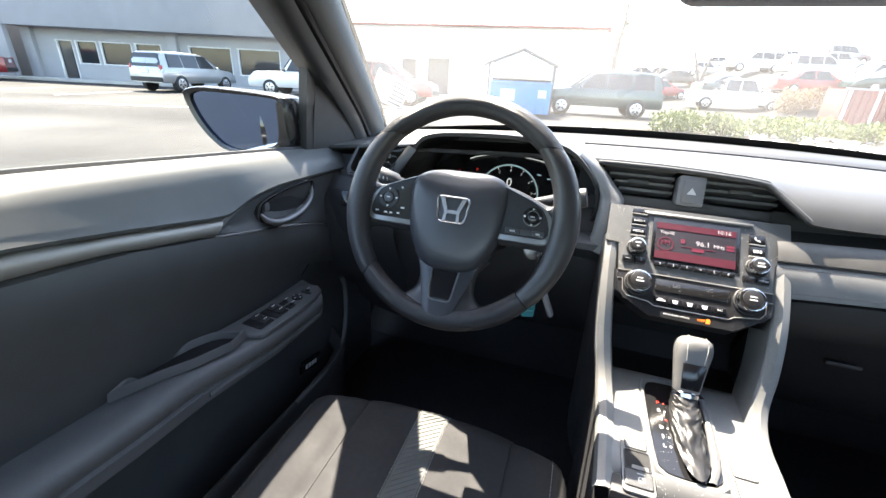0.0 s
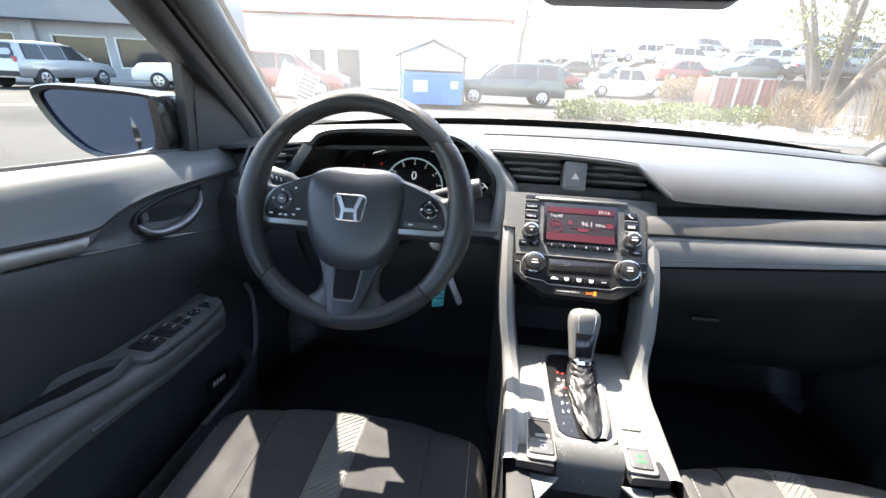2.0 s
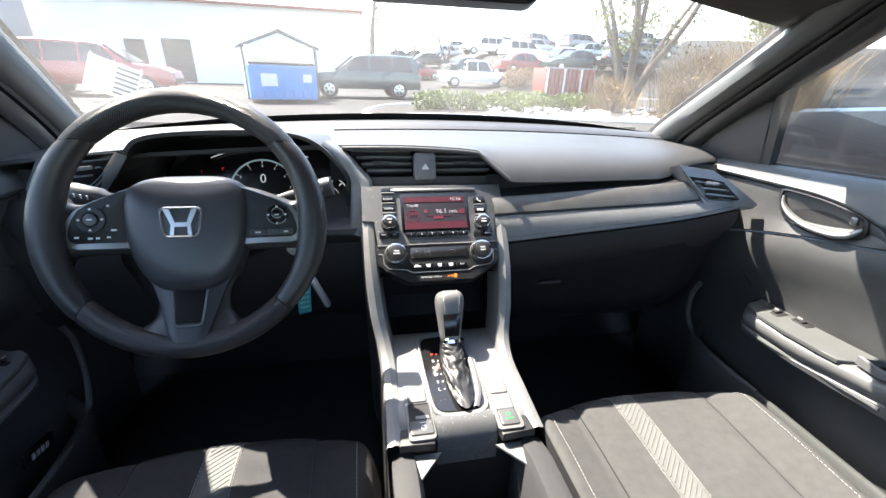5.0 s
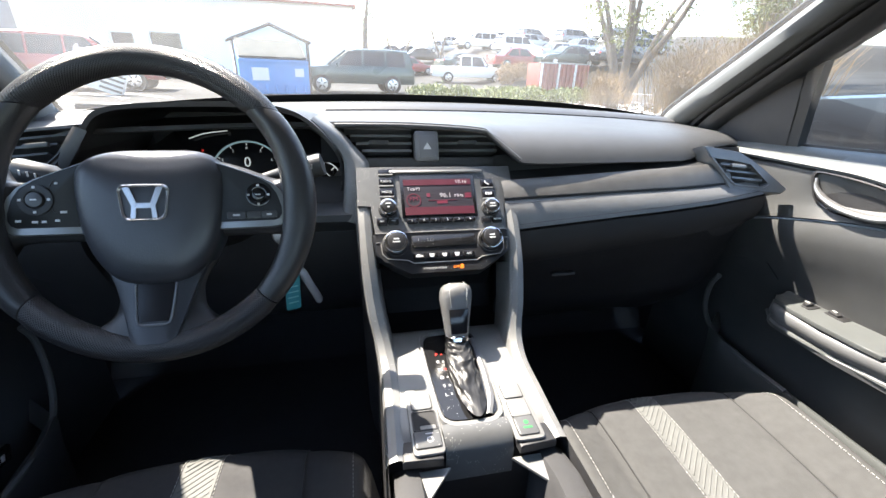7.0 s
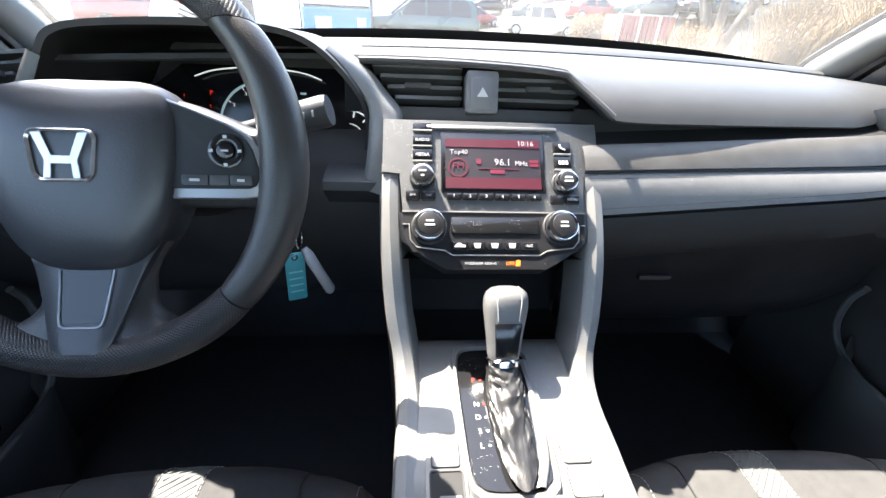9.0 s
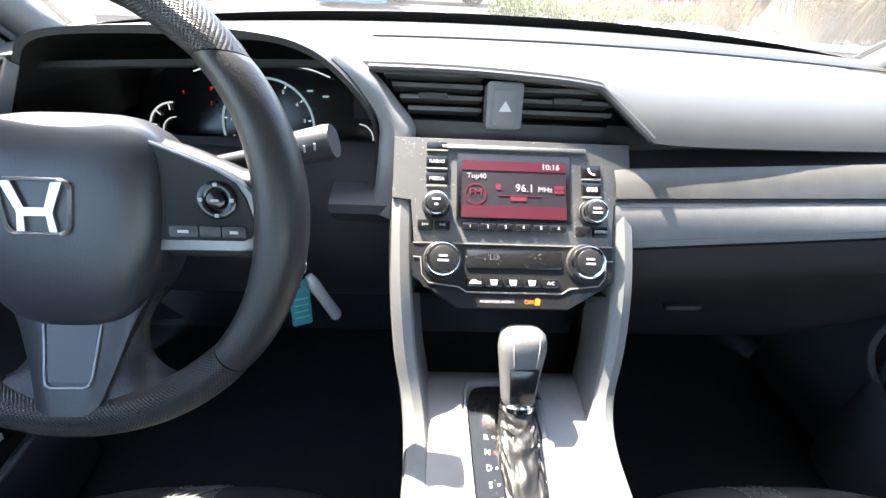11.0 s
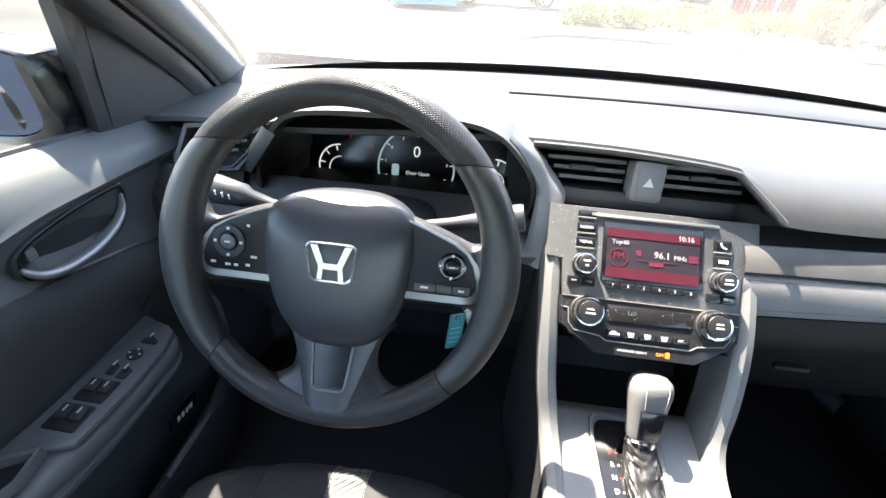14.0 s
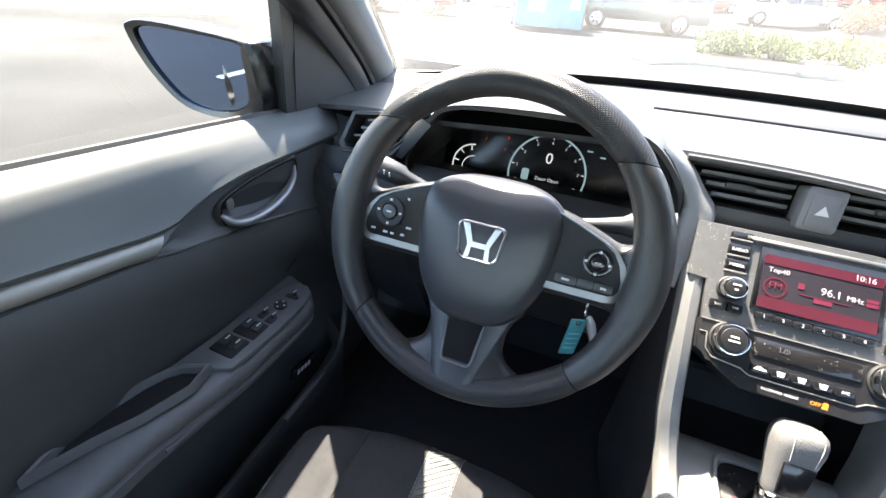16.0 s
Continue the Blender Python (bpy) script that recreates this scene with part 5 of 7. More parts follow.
# ---- doors ----
def door(sx):
    d = thing("door_1" if sx < 0 else "door_2", (sx * 0.80, -0.2, 0.3), "closed car door with grey vinyl top, silver trim strip and black armrest" if sx < 0 else "closed passenger door with grey vinyl panels and a black armrest", "car door", "front doors", "structure")
    X = lambda x: sx * x
    hy, hz, back_ = (0.078, 0.870, 0.0) if sx < 0 else (0.035, 0.893, -0.035)

    def belt(y):
        return 0.975 - 0.078 * (y + 0.0) if y > -0.3 else 0.9984 + 0.02 * (-0.3 - y)

    lift = 0.0 if sx < 0 else 0.018

    def swoosh(y):
        return lerp([(-1.0, 0.975), (-0.40, 0.938), (-0.236, 0.915), (-0.167, 0.903), (-0.073, 0.890), (-0.040, 0.900), (-0.005, 0.908), (0.06, 0.913), (0.157, 0.911), (0.27, 0.908), (0.5, 0.900)], y) + lift

    def under(y):
        return lerp([(-1.0, 0.945), (-0.25, 0.892), (-0.175, 0.878), (-0.109, 0.867), (-0.08, 0.859), (0.035, 0.837), (0.167, 0.804), (0.246, 0.777), (0.45, 0.735)], y) + lift * 0.6

    ys = sorted(set(span(-1.0, 0.46, 40) + span(-0.12, 0.10, 16)))
    rows = []
    for y in ys:
        b, s = belt(y), swoosh(y)
        rows.append([(X(0.83), y, b - 0.004), (X(0.805), y, b + 0.002), (X(0.79), y, b), (X(0.774), y, b - 0.006), (X(0.764), y, b - 0.016), (X(0.757), y, b * 0.6 + s * 0.4), (X(0.7475), y, s + 0.016), (X(0.7415), y, s + 0.006), (X(0.744), y, s + 0.001), (X(0.756), y, s)])
    part("upper_panel", skin(B(), rows), DOOR_TOP, d, "grey grained vinyl upper panel", 55)
    bm = B()
    tube(bm, [(X(0.806), y, belt(y) + 0.001) for y in ys], 0.006, 6)
    part("window_seal", bm, RUBBER, d, "black rubber window seal")
    # silver strip
    rows = []
    for y in [v for v in ys if v <= -0.075]:
        s, u2 = swoosh(y), under(y) + 0.004
        rows.append([(X(q), y - 0.030 * k, s + (u2 - s) * k) for q, k in ((0.764, 0.0), (0.7525, 0.05), (0.7490, 0.12), (0.7445, 0.32), (0.7425, 0.55), (0.7440, 0.80), (0.7490, 0.95), (0.762, 1.0))])
    part("trim_strip", skin(B(), rows), TRIM if sx < 0 else DOOR_MID, d, "satin silver trim strip" if sx < 0 else "dark trim strip", 40)
    # dark bezel round the handle
    rows = []
    for y in [v for v in ys if v >= -0.125]:
        s, u = swoosh(y), under(y)
        if y < -0.072:
            k = min(1.0, (-0.072 - y) / 0.030)
            s = s + (u + 0.004 - s) * k
        c = 0.014 * math.exp(-((y - hy) / 0.07) ** 2)
        rows.append([(X(0.762), y, s - 0.001), (X(0.750), y, s - 0.005), (X(0.749 + c * 0.3), y, s * 0.75 + u * 0.25), (X(0.752 + c), y, s * 0.5 + u * 0.5), (X(0.747 + c * 0.4), y, s * 0.25 + u * 0.75), (X(0.742), y, u + 0.004), (X(0.752), y, u)])
    part("handle_bezel", skin(B(), rows), DOOR_MID, d, "black moulded handle surround", 50)
    H = frame_of((X(0.751), hy, hz), (0, 1, 0), (-0.05 * sx, 0, 1))
    flip = 1 if (H.to_3x3() @ Vector((0, 0, 1))).x * -sx > 0 else -1
    Hs = H @ Matrix.Diagonal((1, 1, flip, 1))
    cup = [(-0.081, 0.003), (-0.074, 0.020), (-0.043, 0.029), (0.012, 0.035), (0.072, 0.035), (0.084, 0.028), (0.081, 0.008), (0.066, -0.018), (0.036, -0.031), (-0.024, -0.033), (-0.062, -0.025), (-0.079, -0.010)]
    cup = [(p.x, p.y) for p in curve([(*p, 0) for p in cup + cup[:1]], 4)[:-1]]
    rr = [[Hs @ Vector((a * k, b * k, z)) for a, b in cup] for k, z in ((1.07, -0.006), (1.06, 0.004), (1.0, 0.005), (0.96, -0.002), (0.92, -0.012), (0.55, -0.016), (0.2, -0.017))]
    part("handle_cup", skin(B(), rr, True, True), DASH_LOW, d, "dark scooped handle cup", 40)
    part("cup_edge", tube(B(), [Hs @ Vector((a * 0.985, b * 0.985, 0.0042)) for a, b in cup], 0.0016, 5, True), GLOSSC, d, "thin black edge")
    lv = curve([(-0.080, 0.004, 0.004), (-0.066, -0.012, 0.009), (-0.037, -0.021, 0.012), (0.008, -0.021, 0.012), (0.046, -0.012, 0.010), (0.070, 0.003, 0.007), (0.080, 0.022, 0.003)], 5)
    bm = B()
    tube(bm, [Hs @ p for p in lv], [0.0030 + 0.0075 * math.sin(math.pi * (i / (len(lv) - 1)) ** 0.6) ** 0.9 for i in range(len(lv))], 12, flat=0.6)
    part("door_handle", bm, POD_EDGE, d, "curved satin silver door handle", 60)
    bm = B()
    box(bm, (-0.060, 0.012, -0.002), (0.013, 0.016, 0.014), 0.003, Hs)
    part("lock_button", bm, POD_EDGE, d)
    # middle panel down to the armrest
    rows = []
    for y in ys:
        u = under(y)
        f = max(0.0, min(1.0, (y - 0.0) / 0.3))
        rows.append([(X(0.757), y, u), (X(0.7455), y, u - 0.003), (X(0.7405), y, u - 0.020), (X(0.741), y, u - 0.05), (X(0.757), y, u - 0.10), (X(0.772), y, 0.70), (X(0.778), y, 0.665), (X(0.780 + 0.01 * f), y, 0.60), (X(0.778), y, 0.50), (X(0.775), y, 0.42), (X(0.775), y, 0.27), (X(0.80), y, 0.235)])
    part("lower_panel", skin(B(), rows), DOOR_MID, d, "black vinyl door panel" if sx < 0 else "dark grey vinyl door panel", 55)
    bm = B()
    tube(bm, curve([(X(0.744), 0.205, 0.785), (X(0.757), 0.19, 0.74), (X(0.775), 0.13, 0.68)], 5), 0.0012, 5)
    part("panel_seam", bm, RUBBER, d)
    # armrest with pull pocket
    rows = []
    for y in sorted(set(span(-0.9, 0.135 + back_, 36) + span(0.085 + back_, 0.135 + back_, 8))):
        e = max(0.0, 1 - max(0.0, (y - back_ - 0.075) / 0.06) ** 2) ** 0.5
        back = max(0.0, min(1.0, (-0.06 - y) / 0.16))
        w = 0.775 - (0.775 - (0.690 + 0.020 * back)) * e
        top = 0.667 + 0.012 * back + 0.02 * max(0, min(1, (-0.3 - y) / 0.3))
        bot = top - 0.055 - 0.012 * back
        rows.append([(X(0.785), y, top), (X(0.770), y, top), (X(w * 0.5 + 0.385), y, top - 0.001), (X(w + 0.008), y, top - 0.004), (X(w + 0.001), y, top - 0.010), (X(w), y, top - 0.026), (X(w + 0.007), y, top - 0.034), (X(w + 0.008), y, top - 0.038), (X(w + 0.003), y, top - 0.042), (X(w + 0.005), y, bot + 0.004), (X(w + 0.02), y, bot), (X(0.785), y, bot - 0.012)])
    part("armrest", skin(B(), rows), ARMREST, d, "padded black armrest", 55)
    # pull pocket: a boat shape with raised lip, its floor painted shade-black
    pk = [(-0.106, -0.024), (-0.120, 0.004), (-0.135, 0.017), (-0.163, 0.027), (-0.213, 0.034), (-0.262, 0.032), (-0.300, 0.020), (-0.24, 0.000), (-0.2, -0.018), (-0.142, -0.033)]
    pk = [(a + back_, b) for a, b in pk]
    pc = -0.19 + back_
    PM = frame_of((X(0.745), 0, 0.682), (0, 1, -0.045), (sx, 0, 0.0))
    if (PM.to_3x3() @ Vector((0, 0, 1))).z < 0:
        PM = PM @ Matrix.Diagonal((1, 1, -1, 1))
    rr = [[PM @ Vector((pc + (a - pc) * k, b * k, z)) for a, b in pk] for k, z in ((1.06, -0.012), (1.045, 0.003), (1.0, 0.005), (0.95, 0.003), (0.92, -0.012))]
    part("pocket_lip", skin(B(), rr, True), ARMREST, d, "raised pocket lip", 40)
    bm = B()
    plate(bm, [(pc + (a - pc) * 0.95, b * 0.95) for a, b in pk], 0.003, PM @ Matrix.Translation((0, 0, -0.012)))
    part("pull_pocket", bm, VOID, d, "black plate painted as the shade in the pull pocket")
    # switch panel
    SM = frame_of((X(0.745), 0.015 + back_, 0.668), (0, 1, -0.02), (sx, 0, 0.05))
    if (SM.to_3x3() @ Vector((0, 0, 1))).z < 0:
        SM = SM @ Matrix.Diagonal((1, 1, -1, 1))
    sp = [(-0.150, 0.030), (-0.085, 0.024), (-0.03, 0.021), (0.03, 0.016), (0.080, 0.008), (0.100, -0.004), (0.104, -0.022), (0.092, -0.040), (0.055, -0.050), (-0.01, -0.053), (-0.07, -0.050), (-0.104, -0.046), (-0.118, -0.014), (-0.138, 0.012)]
    bm = B()
    plate(bm, sp, 0.008, SM, 0.003)
    panel = part("switch_panel", bm, ARMREST if sx < 0 else DOOR_TOP, d, "black window switch panel" if sx < 0 else "grey window switch panel", 45)
    if sx < 0:
        spots = [(-0.072, -0.012, 0.038, 0.044, True), (-0.030, -0.014, 0.036, 0.042, True), (0.002, -0.027, 0.018, 0.015, False), (0.005, -0.008, 0.018, 0.013, False), (0.064, -0.020, 0.010, 0.024, False)]
    else:
        spots = [(0.046, -0.006, 0.018, 0.030, False), (0.006, 0.008, 0.036, 0.022, True)]
    for u, v, w, h, win in spots:
        bm = B()
        plate(bm, rrect(w, h, 0.003), 0.002, SM @ Matrix.Translation((u, v, 0.0072)), 0.0006)
        k = part("window_switch" if win else "lock_switch", bm, VOID if win else RUBBER, panel, "black recessed switch")
        for q in ((-0.4, 0.4) if win and sx < 0 else (0,)):
            bm = B()
            plate(bm, rrect(w * 0.52, h * 0.36 if sx < 0 else h * 0.6, 0.002), 0.006, SM @ Matrix.Translation((u + 0.006, v + h * 0.55 * q, 0.0082)) @ pose(0, 0, 0, 0, -9), 0.0012)
            part("switch_lever", bm, DASH_LOW, k)
            bm = B()
            box(bm, (u + 0.008, v + h * 0.55 * q, 0.0152), (0.009, 0.0026, 0.0006), 0, SM)
            part("print_bar", bm, WHITE, k)
    if sx < 0:
        bm = B()
        disc(bm, 0.011, 0.004, SM, 0.001, 24, (0.036, -0.018), 0.0078)
        k = part("mirror_dial", bm, RUBBER, panel, "round mirror control")
        for j in range(4):
            bm = B()
            box(bm, (0.036 + 0.0078 * math.cos(j * math.pi / 2), -0.018 + 0.0078 * math.sin(j * math.pi / 2), 0.0121), (0.0028, 0.0028, 0.0005), 0, SM)
            part("print_bar", bm, WHITE, k)
    bm = B()
    tube(bm, curve([(X(0.712), -0.20, 0.628), (X(0.702), -0.09, 0.626), (X(0.696), 0.02 + back_, 0.624), (X(0.700), 0.085 + back_, 0.623), (X(0.735), 0.132 + back_, 0.624)], 6), 0.0050, 8)
    part("armrest_edge", bm, ARMREST if sx < 0 else DOOR_TOP, d, "moulded lower edge")
    # lower map pocket
    rows = []
    for y in span(-0.75, 0.24, 20):
        e = max(0.0, 1 - max(0.0, (y - 0.14) / 0.10) ** 2) ** 0.5
        top = 0.455 + (0.048 if sx > 0 else 0.0) + 0.10 * max(0, (y - 0.0)) ** 1.2 - 0.02 * (y < -0.4)
        w = 0.775 - 0.075 * e
        rows.append([(X(w + 0.03), y, top - 0.03), (X(w + 0.008), y, top), (X(w), y, top + 0.002), (X(w - 0.004), y, top - 0.006), (X(w + 0.004), y, top - 0.06), (X(w + 0.01), y, 0.28)])
    part("map_pocket", skin(B(), rows), DOOR_MID if sx < 0 else DOOR_TOP, d, "moulded door pocket", 50)
    bm = B()
    rz = 0.0 if sx < 0 else 0.048
    tube(bm, curve([(X(0.735), 0.235, 0.64), (X(0.735), 0.250, 0.60), (X(0.732), 0.242, 0.52 + rz * 0.5), (X(0.715), 0.19, 0.465 + rz), (X(0.702), 0.10, 0.456 + rz), (X(0.700), -0.02, 0.456 + rz)], 6), 0.006, 8)
    part("pocket_rim", bm, ARMREST, d, "curved pocket rim")
    if sx < 0:
        SPK = frame_of((X(0.738), 0.088, 0.474), (0, 1, -0.2), (0.1, 0, 1))
        bm = B()
        box(bm, (0, 0, 0.0), (0.07, 0.03, 0.006), 0.003, SPK)
        fs = part("fuse_label", bm, GLOSSC, d, "black badge with pale print")
        for j in range(4):
            bm = B()
            box(bm, (-0.018 + 0.011 * j, 0, 0.0035), (0.007, 0.012, 0.001), 0, SPK)
            part("print_bar", bm, WHITE, fs)
    # sail plate ahead of the window
    bm = B()
    tri_ = [(X(0.795), 0.465, 0.935), (X(0.790), 0.232, 0.950), (X(0.772), 0.232, 1.095), (X(0.768), 0.27, 1.085)]
    vs = [[Vector(p) + Vector((o, 0, 0)) for p in tri_] for o in (X(0.03), X(0.0))]
    skin(bm, vs, True, True)
    part("sail_plate", bm, DASH_LOW, d, "dark mirror sail plate", 30)
    bm = B()
    skin(bm, [[Vector(p) + Vector((X(a), b, 0)) for a, b in ((0.014, -0.014), (-0.006, -0.014), (-0.006, 0.014), (0.014, 0.014))] for p in ((X(0.797), 0.222, 0.945), (X(0.788), 0.222, 1.04), (X(0.765), 0.205, 1.14))], True, True)
    part("sail_post", bm, PILLAR_D, d)
    # window glass
    bm = B()
    skin(bm, [[(X(0.812 - 0.10 * t - 0.05 * t * t), y, 0.95 + 0.37 * t) for y in span(-1.0, 0.21, 6)] for t in span(0, 1, 5)])
    g = part("pane", bm, SIDE_GLASS, d, "clear side window glass")
    g.visible_shadow = False
    # roof rail over the window, thickened on the right to shade the door
    bm = B()
    tube(bm, [(X(0.655), y, 1.305) for y in span(-1.5, -0.10, 6)], 0.04 if sx < 0 else 0.052, 12)
    part("roof_rail", bm, HEADLINER, d)
    # rear quarter
    bm = B()
    box(bm, (X(0.79), -1.28, 0.62), (0.06, 0.56, 0.72), 0.02)
    part("rear_panel", bm, DOOR_MID, d)
    bm = B()
    rows = [[(X(0.80 - 0.13 * t), -0.98 - 0.05 * t, 0.96 + 0.36 * t), (X(0.77 - 0.13 * t), -1.0 - 0.05 * t, 0.96 + 0.36 * t), (X(0.77 - 0.13 * t), -1.10 - 0.05 * t, 0.96 + 0.36 * t), (X(0.80 - 0.13 * t), -1.12 - 0.05 * t, 0.96 + 0.36 * t)] for t in span(0, 1, 4)]
    part("centre_pillar", skin(bm, rows, True, True), PILLAR, d)
    return d


door(-1)
door(1)

# ---- outer mirrors ----
def outer_mirror(sx):
    ob = thing("door_mirror", (sx * 0.84, 0.24, 0.96), "black door mirror with bluish glass outside the window", "mirror", "door mirrors")
    C = frame_of((sx * 0.978, 0.200, 1.014), (1, sx * 0.12, 0), (0, -0.05, 1))
    S = C @ Matrix.Diagonal((-sx * 1.2, 1.12, 1, 1))
    # outlines with the outer end at negative u
    o = [(0.145, 0.040), (0.12, 0.052), (-0.05, 0.058), (-0.112, 0.051), (-0.124, 0.036), (-0.105, -0.008), (-0.070, -0.046), (-0.03, -0.068), (0.03, -0.073), (0.11, -0.066), (0.145, -0.045)]
    gl = [(0.120, 0.034), (0.108, 0.045), (-0.05, 0.048), (-0.094, 0.043), (-0.105, 0.029), (-0.088, -0.008), (-0.058, -0.040), (-0.025, -0.058), (0.03, -0.062), (0.085, -0.052), (0.115, -0.028)]
    o = [(p.x, p.y) for p in curve([(*p, 0) for p in o + o[:1]], 4)[:-1]]
    gl = [(p.x, p.y) for p in curve([(*p, 0) for p in gl + gl[:1]], 4)[:-1]]
    rows = [[S @ Vector((a * k, b * k, z)) for a, b in o] for k, z in ((0.35, -0.115), (0.7, -0.10), (0.92, -0.06), (1.0, -0.01), (1.0, 0.006), (0.97, 0.010))]
    rows.append([S @ Vector((a * 1.02, b * 1.02, 0.006)) for a, b in gl])
    rows.append([S @ Vector((a, b, -0.006)) for a, b in gl])
    part("housing", skin(B(), rows, True, True), MIRROR_CASE, ob, "dark mirror housing", 45)
    bm = B()
    plate(bm, [(a * 0.995, b * 0.995) for a, b in gl], 0.003, S @ Matrix.Translation((0, 0, -0.002)))
    part("mirror_glass", bm, MIRROR, ob, "bluish mirror glass")
    bm = B()
    rows = []
    for t in span(0, 1, 6):
        x = sx * (0.815 + 0.075 * t)
        yc, zc = 0.255 - 0.01 * t, 0.985 + 0.012 * t
        hy, hz = 0.05 + 0.01 * t, 0.040 + 0.024 * t
        rows.append([(x, yc + hy * math.copysign(abs(math.cos(a)) ** 0.7, math.cos(a)), zc + hz * math.copysign(abs(math.sin(a)) ** 0.7, math.sin(a))) for a in [2 * math.pi * k / 20 for k in range(20)]])
    part("mirror_arm", skin(bm, rows, True, True), CARBLACK, ob, "gloss black mirror foot", 60)
    return ob


outer_mirror(-1)


# ---- seats ----
def seat(cx, main):
    st = thing("car_seat", (cx, -0.28, 0.27), "grey cloth driver seat in a shaded tone with ribbed strip and pale stitching" if cx < 0 else "grey cloth passenger seat in a sunlit tone with a ribbed strip and pale stitching", "car seat", "front seats")
    W = 0.252

    def surf(u, y):
        """Height of the cushion at u across and y along."""
        a = abs(u) / W
        front = max(0.0, (y + 0.055) / 0.055)
        z = 0.526 - 0.05 * max(0, (-0.12 - y)) - 0.065 * front ** 2.2
        z += 0.022 * max(0, (a - 0.55) / 0.35) ** 1.5 * (1 if a < 0.9 else 1)
        z -= 0.09 * max(0, (a - 0.86) / 0.14) ** 2.5
        z -= 0.004 * math.exp(-((a - 0.60) / 0.03) ** 2)
        return z

    def yend(u):
        return 0.036 - 0.075 * (abs(u) / W) ** 3.2

    def pt(u, y, up=0.0):
        return (cx + u, min(y, yend(u)), surf(u, min(y, yend(u)) - yend(u) + 0.0) + up)

    us = span(-W, W, 44)
    rows = []
    for u in us:
        ye = yend(u)
        col_ = [(cx + u, y + ye, surf(u, y)) for y in (-0.62, -0.5, -0.4, -0.3, -0.22, -0.16, -0.12, -0.09, -0.065, -0.045, -0.028, -0.014, -0.004)]
        zf = surf(u, -0.004)
        col_ += [(cx + u, ye + 0.001, zf - 0.012), (cx + u, ye - 0.006, zf - 0.04), (cx + u, ye - 0.03, 0.33)]
        rows.append(col_)
    part("cushion", skin(B(), rows), main, st, smooth=70)
    # side faces
    for s in (-1, 1):
        bm = B()
        skin(bm, [[(cx + s * W, y + yend(W), surf(W, y) + 0.002), (cx + s * (W + 0.004), y + yend(W), 0.40), (cx + s * (W - 0.01), y + yend(W), 0.30)] for y in (-0.62, -0.4, -0.2, -0.08, -0.03, -0.004)])
        part("seat_side", bm, BOLSTER, st)

    def on(u, y, up):
        return Vector((cx + u, y + yend(u), surf(u, y) + up))

    # ribbed strip
    x0 = -0.034 if cx < 0 else -0.056
    wd = 0.052 if cx < 0 else 0.045
    rows = [[on(x0 + wd * t, y, 0.0012) for t in (0, 0.25, 0.5, 0.75, 1)] for y in span(-0.6, -0.004, 30)]
    part("centre_strip", skin(B(), rows), RIB, st, "ribbed patterned strip")
    for k in range(52):
        y = -0.006 - 0.0105 * k
        bm = B()
        tube(bm, [on(x0 + 0.004 + (wd - 0.008) * t, y - 0.035 * (1 - t) * (1 if cx < 0 else 1), 0.0010) for t in (0, 0.33, 0.66, 1) if y - 0.035 * (1 - t) > -0.6], 0.0018, 5, flat=0.7)
        part("rib", bm, RIB, st)
    # stitches and seams
    for u in (x0 - 0.002, x0 + wd + 0.002, -0.232 if cx < 0 else -0.205, 0.214):
        bm = B()
        y = -0.006
        while y > -0.58:
            tube(bm, [on(u, y, 0.0012), on(u, y - 0.0040, 0.0010)], 0.0005, 4)
            y -= 0.0068
        tagged(part("stitching", bm, STITCH, st, "pale dotted stitching"), kind="stuff")
    for u in (-0.142, 0.142):
        bm = B()
        tube(bm, [on(u, y, 0.0004) for y in span(-0.004, -0.6, 30)], 0.0013, 5)
        part("seam", bm, RUBBER, st)
    return st


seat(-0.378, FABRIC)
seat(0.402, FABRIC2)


# ---- outside: ground ----
def rise(x, y):
    """Height of the ground: level round the car, climbing to the upper car park."""
    far = max(0.0, min(1.0, (y - 26) / 30)) * max(0.0, min(1.0, (x + 12) / 22))
    east = max(0.0, min(1.0, (x - 16) / 30)) * max(0.0, min(1.0, (y + 5) / 20))
    a, c = max(0.0, min(1.0, (y - 26) / 4)), max(0.0, min(1.0, (x - 9.5) / 4))
    bank = 1.3 * a * a * (3 - 2 * a) * c * c * (3 - 2 * c)
    return 2.4 * far * far * (3 - 2 * far) + 2.6 * east + bank


ASPHALT = mat("sun_bleached_asphalt", (0.0122, 0.0113, 0.0104), 0.9, vary=0.32, scale=2.2, bump=0.5, bscale=60)
PAINTW = mat("worn_white_line", (0.62, 0.61, 0.58), 0.7, vary=0.3, scale=8)
WALLW = mat("white_stucco", (0.78, 0.77, 0.75), 0.85, vary=0.08, scale=3, bump=0.3, bscale=80)
WALLG = mat("grey_painted_wall", (0.33, 0.33, 0.34), 0.8, vary=0.12, scale=2, bump=0.3, bscale=60)
WALLD = mat("grey_fascia", (0.27, 0.27, 0.285), 0.75, vary=0.1, scale=2)
PANE = mat("dark_window_pane", (0.02, 0.024, 0.028), 0.08, vary=0.2, scale=1.5)
PANED = mat("door_pane", (0.05, 0.05, 0.055), 0.15, vary=0.2)
MULCH = mat("dark_mulch", (0.022, 0.018, 0.015), 0.95, vary=0.5, scale=14, bump=1.0, bscale=25)
STONE = mat("pale_bed_stone", (0.50, 0.48, 0.45), 0.8, vary=0.2, scale=9, spread=0.5, bump=0.4, bscale=40)
HEDGE = mat("hedge_leaf", (0.11, 0.135, 0.03), 0.6, vary=0.5, scale=3)
LEAF = mat("tree_leaf", (0.12, 0.13, 0.035), 0.6, vary=0.5, scale=1.5)
